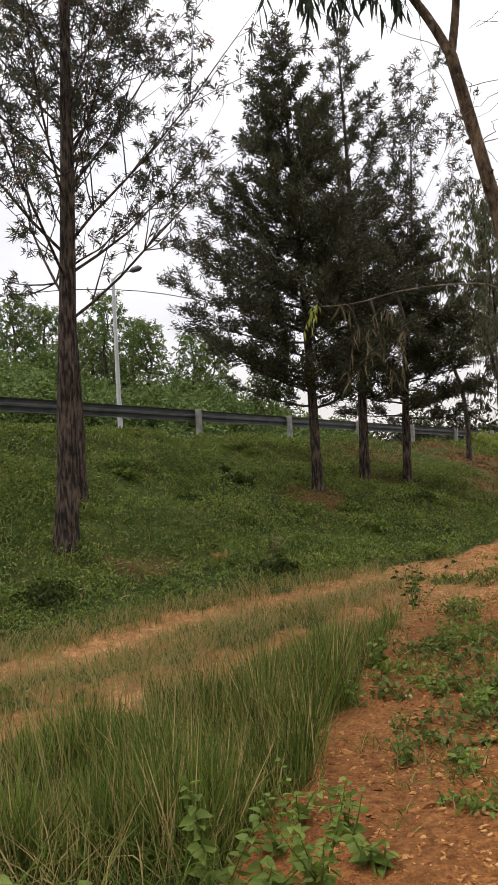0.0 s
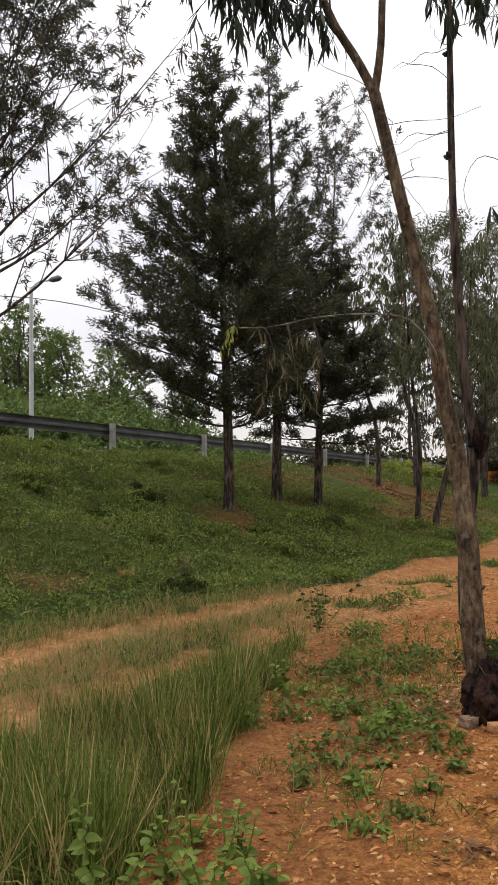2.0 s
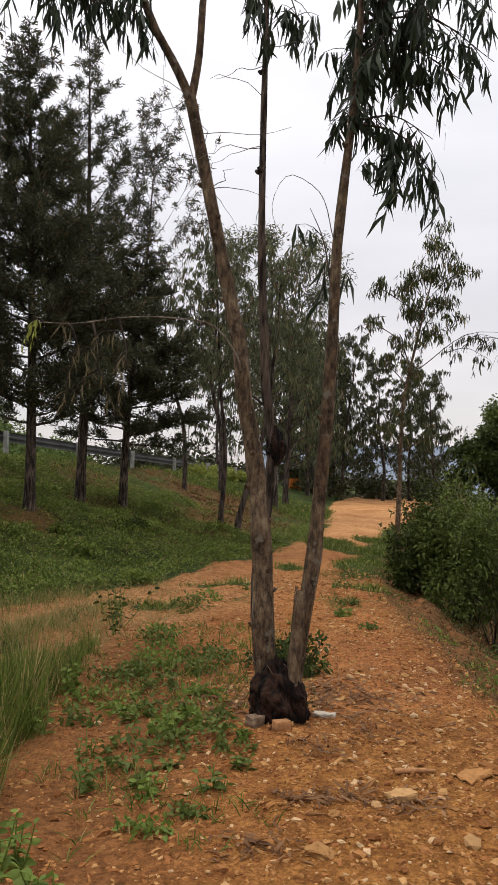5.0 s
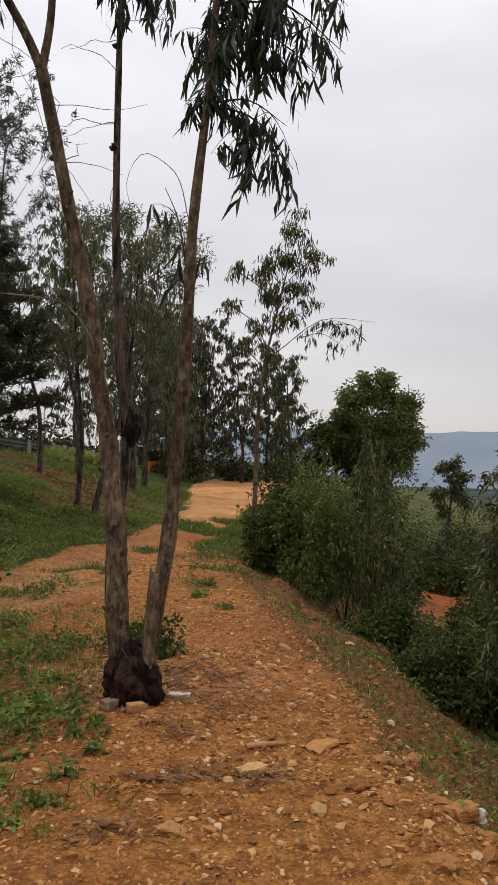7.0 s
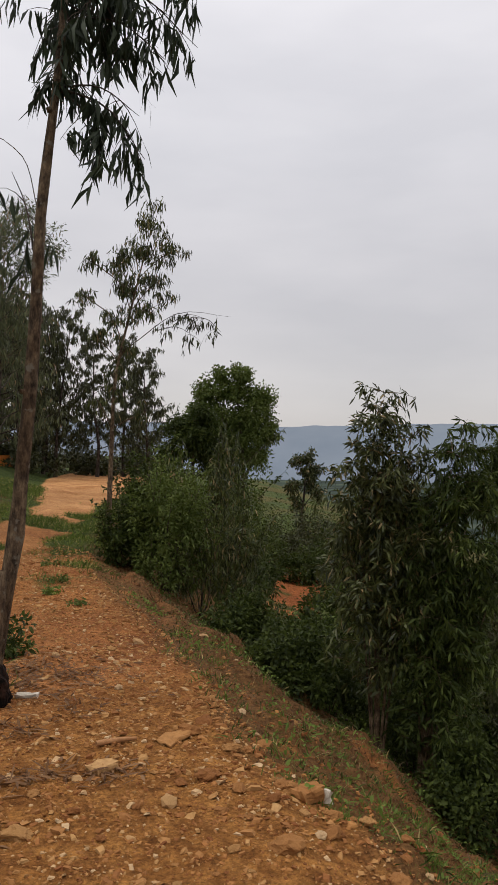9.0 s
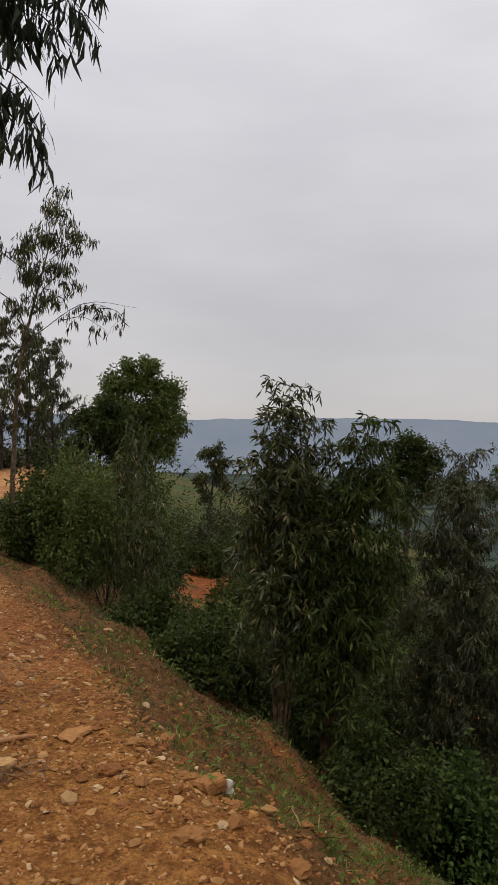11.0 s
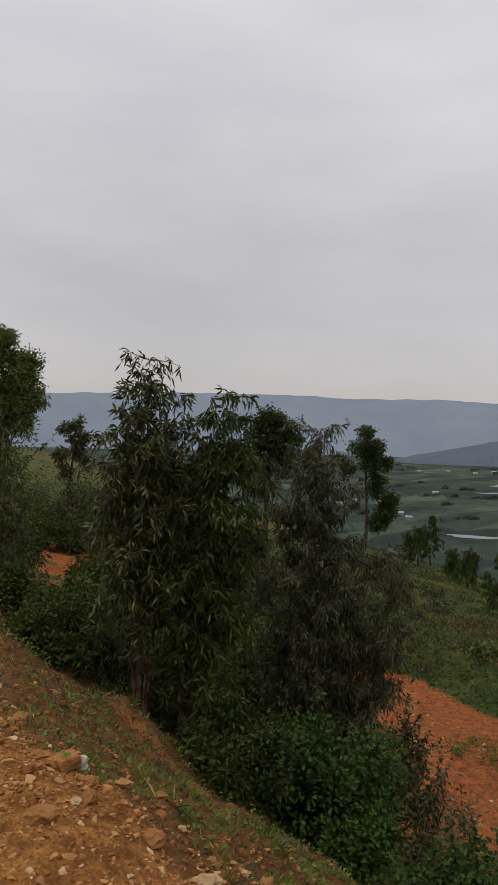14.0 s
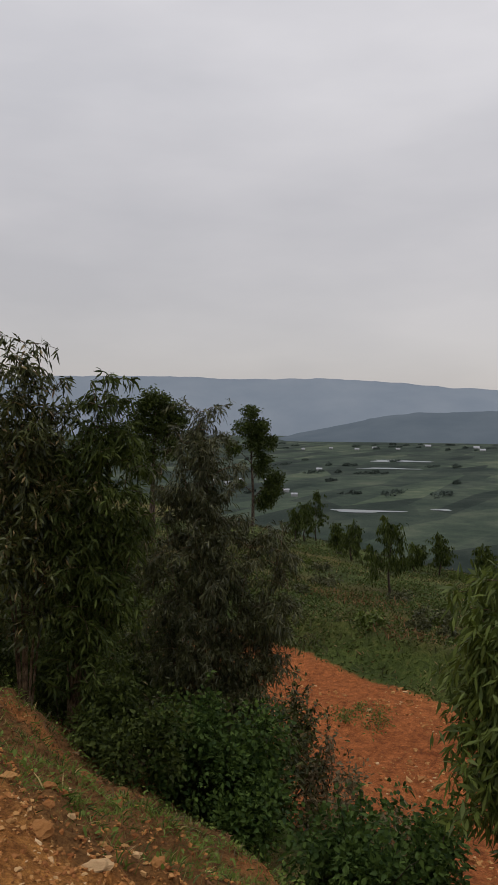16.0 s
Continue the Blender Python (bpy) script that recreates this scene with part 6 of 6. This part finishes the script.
SPOTS = [(1.35, 5.2), (1.2, 4.7), (1.55, 5.6), (1.3, 6.1), (1.75, 6.0), (2.45, 6.3), (2.6, 6.6), (1.9, 7.1), (1.5, 6.8), (1.05, 5.9), (0.8, 5.0), (0.75, 4.5), (1.0, 4.3), (1.35, 4.3), (1.6, 4.55),
         (0.9, 6.4), (2.5, 9.3), (2.9, 10.0), (1.75, 4.9), (1.15, 5.5), (1.85, 6.5), (3.4, 8.2), (4.3, 9.0), (4.6, 9.6), (0.62, 5.5), (3.9, 11.2)]
for k, (x, y) in enumerate(SPOTS):
    herb(x, y, rng_w.uniform(0.08, 0.24), int(rng_w.uniform(18, 42)), "low green weed on bare red soil", 650 + k, rng_w.uniform(0.05, 0.085), LEAF_WEED if k % 3 else LEAF_HERB, 5)
field("soil_grass", 900, (0.5, 3.4, 3.6, 8.5), lambda x, y: (over_edge(x, y) < -1.2) * (turf(x, y) < 0.5) * smooth(fbm(x * 1.1, y * 1.1, 3, 63), 0.45, 0.6), (0.06, 0.2), 0.006, GRASS_TALL, "sparse grass tufts on the red soil", 524, tuft=9, spread=0.03, lean=0.6)
for k, (x, y, r) in enumerate([(1.45, 5.35, 0.22), (1.3, 5.0, 0.2), (1.62, 5.1, 0.16), (1.2, 5.7, 0.2), (1.5, 6.2, 0.26), (1.9, 6.7, 0.28), (1.65, 6.9, 0.24), (2.15, 7.0, 0.3), (1.3, 6.6, 0.24), (1.0, 6.1, 0.2), (0.85, 5.6, 0.18), (2.6, 9.6, 0.3), (3.1, 10.4, 0.3),
                                (0.9, 4.75, 0.13), (1.05, 4.5, 0.12), (4.4, 9.0, 0.16), (4.7, 9.6, 0.18), (5.2, 10.8, 0.2), (1.9, 8.0, 0.25), (1.75, 7.6, 0.3), (1.43, 6.68, 0.24), (1.75, 7.14, 0.26), (2.13, 7.28, 0.22), (1.31, 5.72, 0.2), (1.4, 5.29, 0.24), (1.64, 5.4, 0.2), (1.04, 5.04, 0.22), (1.71, 5.93, 0.22), (1.62, 4.8, 0.14), (1.15, 4.04, 0.12), (0.9, 3.9, 0.14), (4.24, 8.13, 0.14), (2.85, 6.6, 0.26)]):
    leafy_clump("weed_patch", x, y, r, r * 0.9, r * 0.5, "low spreading green weeds on red soil", 1200 + k, LEAF_WEED if k % 3 else LEAF_HERB, int(1500 * r * r) + 36, 0.05, 0.026, stems=4, lumps=22, category="weed", group="weeds on the soil")
rng_b = np.random.default_rng(1300)
k = 0
while k < 46:
    x, y = rng_b.uniform(-5, 8), rng_b.uniform(7.5, 20)
    if on_bank(np.array([x]), np.array([y]))[0] < 0.5 or math.hypot(x + 2.4, y - 10.7) < 0.5:
        continue
    r = rng_b.uniform(0.15, 0.45)
    leafy_clump("weed_patch", x, y, r, r, r * 0.45, "leafy weeds on the grassy bank", 1310 + k, BANK_HERB if k % 5 else LEAF_SHRUB, 420, 0.08, 0.035, stems=3, lumps=14, category="weed", group="weeds on the bank")
    k += 1
leafy_clump("weed_patch", 14.2, 5.0, 0.8, 0.6, 0.16, "patch of green weeds on the red lower road", 1290, LEAF_WEED, 700, 0.06, 0.025, stems=4, lumps=22, category="weed", group="weeds on the soil")
leafy_clump("bush", 2.75, 6.55, 0.4, 0.35, 0.3, "low green clump behind the gum", 690, LEAF_SHRUB, 700, 0.07, 0.03, stems=4)

# ---- stones, bricks and litter ----
def stone_mesh(seed, sub=2):
    bm = bmesh.new()
    bmesh.ops.create_icosphere(bm, subdivisions=sub, radius=1.0)
    o = Vector((seed * 3.1, seed * 1.7, seed))
    for v in bm.verts:
        p = v.co.copy()
        k = 1 + 0.45 * noise.noise(p * 1.3 + o) + 0.2 * noise.noise(p * 3.1 + o)
        k += 0.06 * noise.noise(p * 8 + o)
        v.co = Vector((p.x * k, p.y * k * 0.8, p.z * k * 0.55))
    me = bpy.data.meshes.new("stone")
    bm.to_mesh(me)
    bm.free()
    me.materials.append(STONE)
    return me


STONES = [stone_mesh(k, 1) for k in range(7)]
LARGE_STONES = [stone_mesh(k + 20, 3) for k in range(4)]
rng_s = np.random.default_rng(700)
placed = 0
while placed < 300:
    x, y = rng_s.uniform(0.2, 5.5), rng_s.uniform(1.2, 9.5)
    q = over_edge(x, y)
    if q > 1.7 or q > 0.5 + 1.2 * rng_s.uniform(0, 1) ** 2 or (turf(x, y) > 0.5 and q < 0) or math.hypot(x - 2.08, y - 5.27) < 0.32:
        continue
    if rng_s.uniform() > (1.0 if x > 1.6 and q > -1.6 else 0.3):
        continue
    r = float(np.clip(rng_s.lognormal(-4.0, 0.5), 0.009, 0.06))
    ob = new("stone", STONES[placed % 7])
    ob.location = (x, y, float(height(x, y)) + r * 0.2)
    ob.scale = (r * rng_s.uniform(0.8, 1.5), r, r * rng_s.uniform(0.7, 1.2))
    ob.rotation_euler = (rng_s.normal() * 0.2, rng_s.normal() * 0.2, rng_s.uniform(0, 6.28))
    tagged(ob, "pale angular stone lying on red soil" if placed % 3 == 0 else "ochre stone lying on red soil", "stone", "stones on the path")
    placed += 1

for k, (x, y, r) in enumerate([
        (2.6, 3.5, 0.064), (2.88, 4.08, 0.063), (2.44, 2.73, 0.069), (2.62, 3.28, 0.039), (2.9, 3.28, 0.048), (2.93, 3.73, 0.048), (2.29, 3.83, 0.033),
        (3.03, 3.72, 0.031), (5.25, 6.11, 0.086), (3.09, 2.91, 0.032), (2.99, 3.01, 0.028), (2.45, 3.53, 0.035), (1.79, 3.78, 0.031), (1.86, 3.51, 0.029),
        (1.58, 3.47, 0.06), (1.87, 3.27, 0.025), (2.13, 3.42, 0.024), (2.43, 3.17, 0.033), (3.1, 2.98, 0.041), (3.04, 2.83, 0.037), (2.67, 2.76, 0.029),
        (2.69, 3.1, 0.036), (3.17, 2.69, 0.031), (3.55, 2.77, 0.031), (2.49, 3.04, 0.026)]):
    ob = new("stone", LARGE_STONES[k % 4])
    ob.location = (x, y, float(height(x, y)) + r * 0.22)
    ob.scale = (r * 1.1, r, r * 0.9)
    ob.rotation_euler = (0.1 * math.sin(k), 0.1 * math.cos(k), k * 2.4)
    tagged(ob, "large ochre stone half sunk in red soil", "stone", "stones on the path")

for k in range(34):
    y = 1.95 + 0.08 * k + rng_s.normal() * 0.04
    q = float(np.interp(y, [1.9, 2.3, 2.6, 3.0, 3.65, 5], [0.75, 0.55, 0.38, 0.2, 0.02, -0.1])) + rng_s.uniform(-0.15, 0.2)
    x = float(np.interp(y, EDGE_Y, EDGE_X)) + q / 0.8
    r = float(np.clip(rng_s.lognormal(-3.35, 0.4), 0.018, 0.075))
    ob = new("stone", (LARGE_STONES if r > 0.035 else STONES)[k % 4])
    ob.location = (x, y, float(height(x, y)) + r * 0.15)
    ob.scale = (r * rng_s.uniform(0.9, 1.5), r, r * rng_s.uniform(0.7, 1.1))
    ob.rotation_euler = (rng_s.normal() * 0.25, rng_s.normal() * 0.25, rng_s.uniform(0, 6.28))
    tagged(ob, "ochre rock in the row along the rim", "stone", "stones on the path")

corners = np.array([[-1, -1, -0.6], [1, -1, -0.6], [1, 1, -0.6], [-1, 1, -0.6], [-0.7, -0.7, 0.6], [0.7, -0.7, 0.6], [0.7, 0.7, 0.6], [-0.7, 0.7, 0.6]])


def chips(geo, x, y, r, sink):
    """Small angular stones: squashed blocks, each turned and knocked out of shape."""
    n = len(x)
    c = np.stack([x, y, height(x, y) + r * sink], -1)
    p = corners[None] * rng_s.uniform(0.35, 1.3, (n, 8, 3)) * np.stack([rng_s.uniform(0.7, 1.5, n), rng_s.uniform(0.6, 1.0, n), rng_s.uniform(0.35, 0.85, n)], -1)[:, None]
    p[..., 2] += p[..., 0] * rng_s.normal(size=(n, 1)) * 0.25
    a = rng_s.uniform(0, 6.28, (n, 1))
    v = np.stack([p[..., 0] * np.cos(a) - p[..., 1] * np.sin(a), p[..., 0] * np.sin(a) + p[..., 1] * np.cos(a), p[..., 2]], -1) * r[:, None, None] + c[:, None]
    geo.add(v, np.array([[4, 5, 6, 7], [0, 1, 5, 4], [1, 2, 6, 5], [2, 3, 7, 6], [3, 0, 4, 7]])[None] + 8 * np.arange(n)[:, None, None])


gv = Geo()
n = 70000
x, y = rng_s.uniform(0.2, 6.5, n), rng_s.uniform(1.2, 13, n)
ok = (grown_edge(x, y) < 0.15) & ((turf(x, y) < 0.6) | (over_edge(x, y) > -1)) & (rng_s.uniform(0, 1, n) < 0.25 + 0.75 * smooth(over_edge(x, y), -2.2, -0.8))
x, y = x[ok], y[ok]
n = len(x)
r = np.clip(rng_s.lognormal(-5.0, 0.6, n), 0.003, 0.03)
chips(gv, x, y, r, 0.2)
gc = Geo()
n = 17000
x, y = rng_s.uniform(0.2, 5.0, n), rng_s.uniform(1.4, 8.5, n)
ok = (grown_edge(x, y) < 0.6) & ((turf(x, y) < 0.6) | (over_edge(x, y) > 0)) & (rng_s.uniform(0, 1, n) < 1.2 - 0.13 * y)
x, y = x[ok], y[ok]
n = len(x)
r = np.clip(rng_s.lognormal(-4.9, 0.45, n), 0.004, 0.02)
chips(gc, x, y, r, 0.1)
gr = Geo()
n = 5200
x, y = rng_s.uniform(9.5, 18.5, n), rng_s.uniform(0, 10, n)
ok = (line_distance(x, y, LOW_ROAD) < 2.9) & (over_edge(x, y) > 5) & (rng_s.uniform(0, 1, n) < smooth(fbm(x * 0.8, y * 0.8, 3, 45), 0.42, 0.62))
x, y = x[ok], y[ok]
n = len(x)
r = np.clip(rng_s.lognormal(-3.9, 0.5, n), 0.008, 0.09)
chips(gr, x, y, r, 0.2)
tagged(gr.link("road_rubble", STONE, smooth=False), "scattered rubble on the red lower road", "gravel", kind="stuff")
tagged(gc.link("soil_crumbs", CLOD, smooth=False), "crumbs and clods of red soil", "soil", kind="stuff")
tagged(gv.link("gravel", STONE, smooth=False), "scattered gravel over the red soil", "gravel", kind="stuff")


def block(name, loc, size, turn, mat, label, category, tilt=0.0, rag=0.006):
    bm = bmesh.new()
    bmesh.ops.create_cube(bm, size=1.0)
    bmesh.ops.subdivide_edges(bm, edges=bm.edges, cuts=3, use_grid_fill=True)
    for v in bm.verts:
        p = Vector((v.co.x * size[0], v.co.y * size[1], v.co.z * size[2]))
        edge = sum(abs(c) > 0.49 for c in v.co)
        p -= p.normalized() * (0.004 if edge >= 2 else 0)
        v.co = p + Vector((noise.noise(p * 25), noise.noise(p * 25 + Vector((9, 0, 0))), noise.noise(p * 25 + Vector((0, 9, 0))))) * rag
    me = bpy.data.meshes.new(name)
    bm.to_mesh(me)
    bm.free()
    me.materials.append(mat)
    ob = new(name, me)
    ob.location = (loc[0], loc[1], float(height(loc[0], loc[1])) + size[2] * 0.42)
    ob.rotation_euler = (tilt, 0, turn)
    return tagged(ob, label, category)


block("brick", (2.0, 4.99), (0.11, 0.07, 0.06), 0.15, BRICK, "broken red clay brick at the foot of the gum", "brick")
block("white_slab", (2.385, 5.2), (0.15, 0.05, 0.035), -0.6, WHITE_SLAB, "whitish slab of stone beside the gum", "stone", 0.15, 0.016)
block("stone_block", (1.865, 5.11), (0.1, 0.09, 0.07), 0.5, GREY_STONE, "small brown stone block against the charred foot", "stone", 0.0, 0.015)
block("pale_rock", (2.75, 4.05), (0.2, 0.13, 0.02), 0.3, STONE, "flat whitish rock outcrop in the path", "stone", 0.0, 0.03)
block("white_stone", (3.08, 3.14), (0.05, 0.045, 0.08), 0.3, WHITE_SLAB, "upright white stone at the rim", "stone", 0.2, 0.02)
block("ochre_rock", (2.95, 3.14), (0.16, 0.1, 0.07), 0.1, STONE, "ochre rock at the rim", "stone", 0.0, 0.02)
block("red_rock", (2.2, 3.86), (0.15, 0.1, 0.045), 0.2, STONE, "flat reddish stone in the path", "stone", 0.0, 0.015)

block("soil_clod", (-0.45, 11.2), (0.2, 0.16, 0.1), 0.4, CLOD, "lump of bare red earth on the bank", "clod", 0.1, 0.05)
herb(0.25, 11.5, 0.42, 60, "pale grey-leaved weed on the bank", 626, 0.09, LEAF_PALE, 5, "weeds on the bank")

# dead leaves and bark strips round the gum
g = Geo()
n = 600
an, rr = rng_s.uniform(0, 6.28, n), np.abs(rng_s.normal(size=n)) * 0.55 + 0.2
cx, cy = 2.3 + rr * np.cos(an) * 1.0, 5.75 + rr * np.sin(an) * 0.9
b = np.stack([cx, cy, height(cx, cy) + 0.01], -1)
d = rng_s.normal(size=(n, 3)) * [1, 1, 0.12]
blades(g, np.random.default_rng(3), b, d, rng_s.uniform(0.05, 0.15, n), 0.02, 0.02, True, 0.3, True)
tagged(g.link("leaf_litter", LITTER), "dry fallen gum leaves round the tree", "leaf litter", kind="stuff")
g = Geo()
n = 420
heaps = np.array([(1.75, 4.0), (2.05, 4.6), (2.5, 4.8), (1.95, 3.95), (1.35, 3.6), (2.2, 3.8), (2.9, 5.6), (2.7, 5.9)])
hp = heaps[rng_s.integers(0, len(heaps), n)] + rng_s.normal(size=(n, 2)) * [0.11, 0.07]
b = np.c_[hp, height(hp[:, 0], hp[:, 1]) + rng_s.uniform(0.004, 0.03, n)]
blades(g, np.random.default_rng(4), b, rng_s.normal(size=(n, 3)) * [1, 1, 0.25], rng_s.uniform(0.04, 0.13, n), rng_s.uniform(0.008, 0.02, n), 0.1, True, 0.5, True)
tagged(g.link("bark_strips", LITTER), "curled brown strips of fallen bark in heaps", "leaf litter", kind="stuff")
g = Geo()
tube(g, [(2.32, 4.15, float(height(2.32, 4.15)) + 0.015), (2.44, 4.12, float(height(2.44, 4.12)) + 0.018), (2.56, 4.13, float(height(2.56, 4.13)) + 0.015)], [0.016, 0.014, 0.009], 7)
tagged(g.link("stick", BRICK), "short stick lying on red soil", "stick")

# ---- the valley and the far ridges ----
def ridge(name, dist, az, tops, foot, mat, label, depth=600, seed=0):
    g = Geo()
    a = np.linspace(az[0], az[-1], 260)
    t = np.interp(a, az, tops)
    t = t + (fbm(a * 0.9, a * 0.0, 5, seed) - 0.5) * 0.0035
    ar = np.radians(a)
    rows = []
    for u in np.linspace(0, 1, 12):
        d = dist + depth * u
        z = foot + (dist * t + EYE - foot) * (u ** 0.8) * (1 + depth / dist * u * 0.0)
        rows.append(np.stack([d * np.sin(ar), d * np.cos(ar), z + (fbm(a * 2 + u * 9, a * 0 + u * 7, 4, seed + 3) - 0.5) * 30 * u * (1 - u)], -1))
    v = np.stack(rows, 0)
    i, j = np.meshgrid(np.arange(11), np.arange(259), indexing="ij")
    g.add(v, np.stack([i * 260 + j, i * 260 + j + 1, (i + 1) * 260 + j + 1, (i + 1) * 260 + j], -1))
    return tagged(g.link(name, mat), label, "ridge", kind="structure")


ridge("backdrop_ridge", 4000, [20, 35, 41.7, 50, 57, 62, 67, 72, 76, 80, 110], [0.041, 0.042, 0.0405, 0.047, 0.048, 0.0445, 0.046, 0.042, 0.034, 0.030, 0.03], -125, RIDGE_FAR, "long flat-topped ridge, its colour tinted blue for haze", 700, 2)
ridge("backdrop_hill", 3250, [58, 64, 68, 71, 74, 77, 82, 110], [-0.045, -0.040, -0.024, -0.010, -0.002, -0.001, 0.004, 0.008], -123, RIDGE_NEAR, "lower hill across the valley, its grey-green tinted for haze", 500, 5)


def valley_spot(az, tan, z=-119.5):
    d = (EYE - z) / -tan
    return d * math.sin(radians(az)), d * math.cos(radians(az)), z


def pond(az, tan, wide, deep, seed):
    x, y, z = valley_spot(az, tan)
    rng = np.random.default_rng(seed)
    an = np.linspace(0, 2 * np.pi, 28, endpoint=False)
    rr = 1 + 0.25 * np.sin(an * 3 + seed) + rng.normal(size=28) * 0.06
    t = radians(az)
    p = np.stack([np.cos(an) * wide * rr, np.sin(an) * deep * rr], -1)
    X, Y = x + p[:, 0] * math.cos(t) + p[:, 1] * math.sin(t), y - p[:, 0] * math.sin(t) + p[:, 1] * math.cos(t)
    g = Geo()
    v = np.concatenate([np.stack([X, Y, np.full(28, z)], -1), [[x, y, z]]])
    k = np.arange(0, 28, 2)
    g.add(v, np.stack([k, (k + 1) % 28, (k + 2) % 28, np.full(14, 28)], -1))
    return tagged(g.link("water", WATER), "pale still pond in the valley", "pond", kind="structure")


pond(70.7, -0.1205, 42, 13, 1)
pond(73.0, -0.0595, 70, 40, 2)
pond(72.3, -0.0685, 60, 18, 3)
pond(76.0, -0.1165, 12, 8, 4)


def house(az, tan, w, h, mat, label):
    x, y, z = valley_spot(az, tan, -120)
    root = thing("house", x, y, label, "house", "houses in the valley", z=z)
    root.rotation_euler = (0, 0, -radians(az))
    g = Geo()
    d = w * 0.5
    v = [(-w / 2, -d / 2, 0), (w / 2, -d / 2, 0), (w / 2, d / 2, 0), (-w / 2, d / 2, 0), (-w / 2, -d / 2, h), (w / 2, -d / 2, h), (w / 2, d / 2, h), (-w / 2, d / 2, h)]
    g.add(v, [[0, 1, 5, 4], [1, 2, 6, 5], [2, 3, 7, 6], [3, 0, 4, 7]])
    g.link("wall", mat, root, smooth=False)
    g = Geo()
    o = 0.6
    v = [(-w / 2 - o, -d / 2 - o, h), (w / 2 + o, -d / 2 - o, h), (w / 2 + o, 0, h + d * 0.45), (-w / 2 - o, 0, h + d * 0.45), (w / 2 + o, d / 2 + o, h), (-w / 2 - o, d / 2 + o, h)]
    g.add(v, [[0, 1, 2, 3], [3, 2, 4, 5], [0, 3, 5, 5], [1, 4, 2, 2]][:2])
    g.link("roof", TIN_ROOF, root, smooth=False)
    return root


for az, tan, w in [(60.5, -0.088, 13), (61.2, -0.09, 10), (65.3, -0.099, 10), (65.9, -0.104, 9), (64.0, -0.086, 12), (67.6, -0.0722, 12), (62.2, -0.086, 9), (48.5, -0.075, 14), (49.5, -0.078, 11), (47.5, -0.072, 12), (46.8, -0.07, 12),
                   (52.3, -0.075, 12), (70.2, -0.047, 26), (71.4, -0.045, 30), (73.0, -0.046, 24), (75.0, -0.042, 40), (78.2, -0.043, 40), (78.6, -0.046, 36), (66.5, -0.047, 22), (68.4, -0.046, 22)]:
    house(az, tan, w if w < 20 else w * 0.5, 3.2, WHITEWASH, "small white-walled house with tin roof in the valley")
rng_v = np.random.default_rng(900)
for k in range(60):
    az, tan = rng_v.uniform(58, 82), -rng_v.choice([0.04, 0.041, 0.043, 0.046, 0.052, 0.06, 0.066, 0.075, 0.085, 0.1])
    x, y, z = valley_spot(az, tan, -120)
    w = rng_v.uniform(6, 22)
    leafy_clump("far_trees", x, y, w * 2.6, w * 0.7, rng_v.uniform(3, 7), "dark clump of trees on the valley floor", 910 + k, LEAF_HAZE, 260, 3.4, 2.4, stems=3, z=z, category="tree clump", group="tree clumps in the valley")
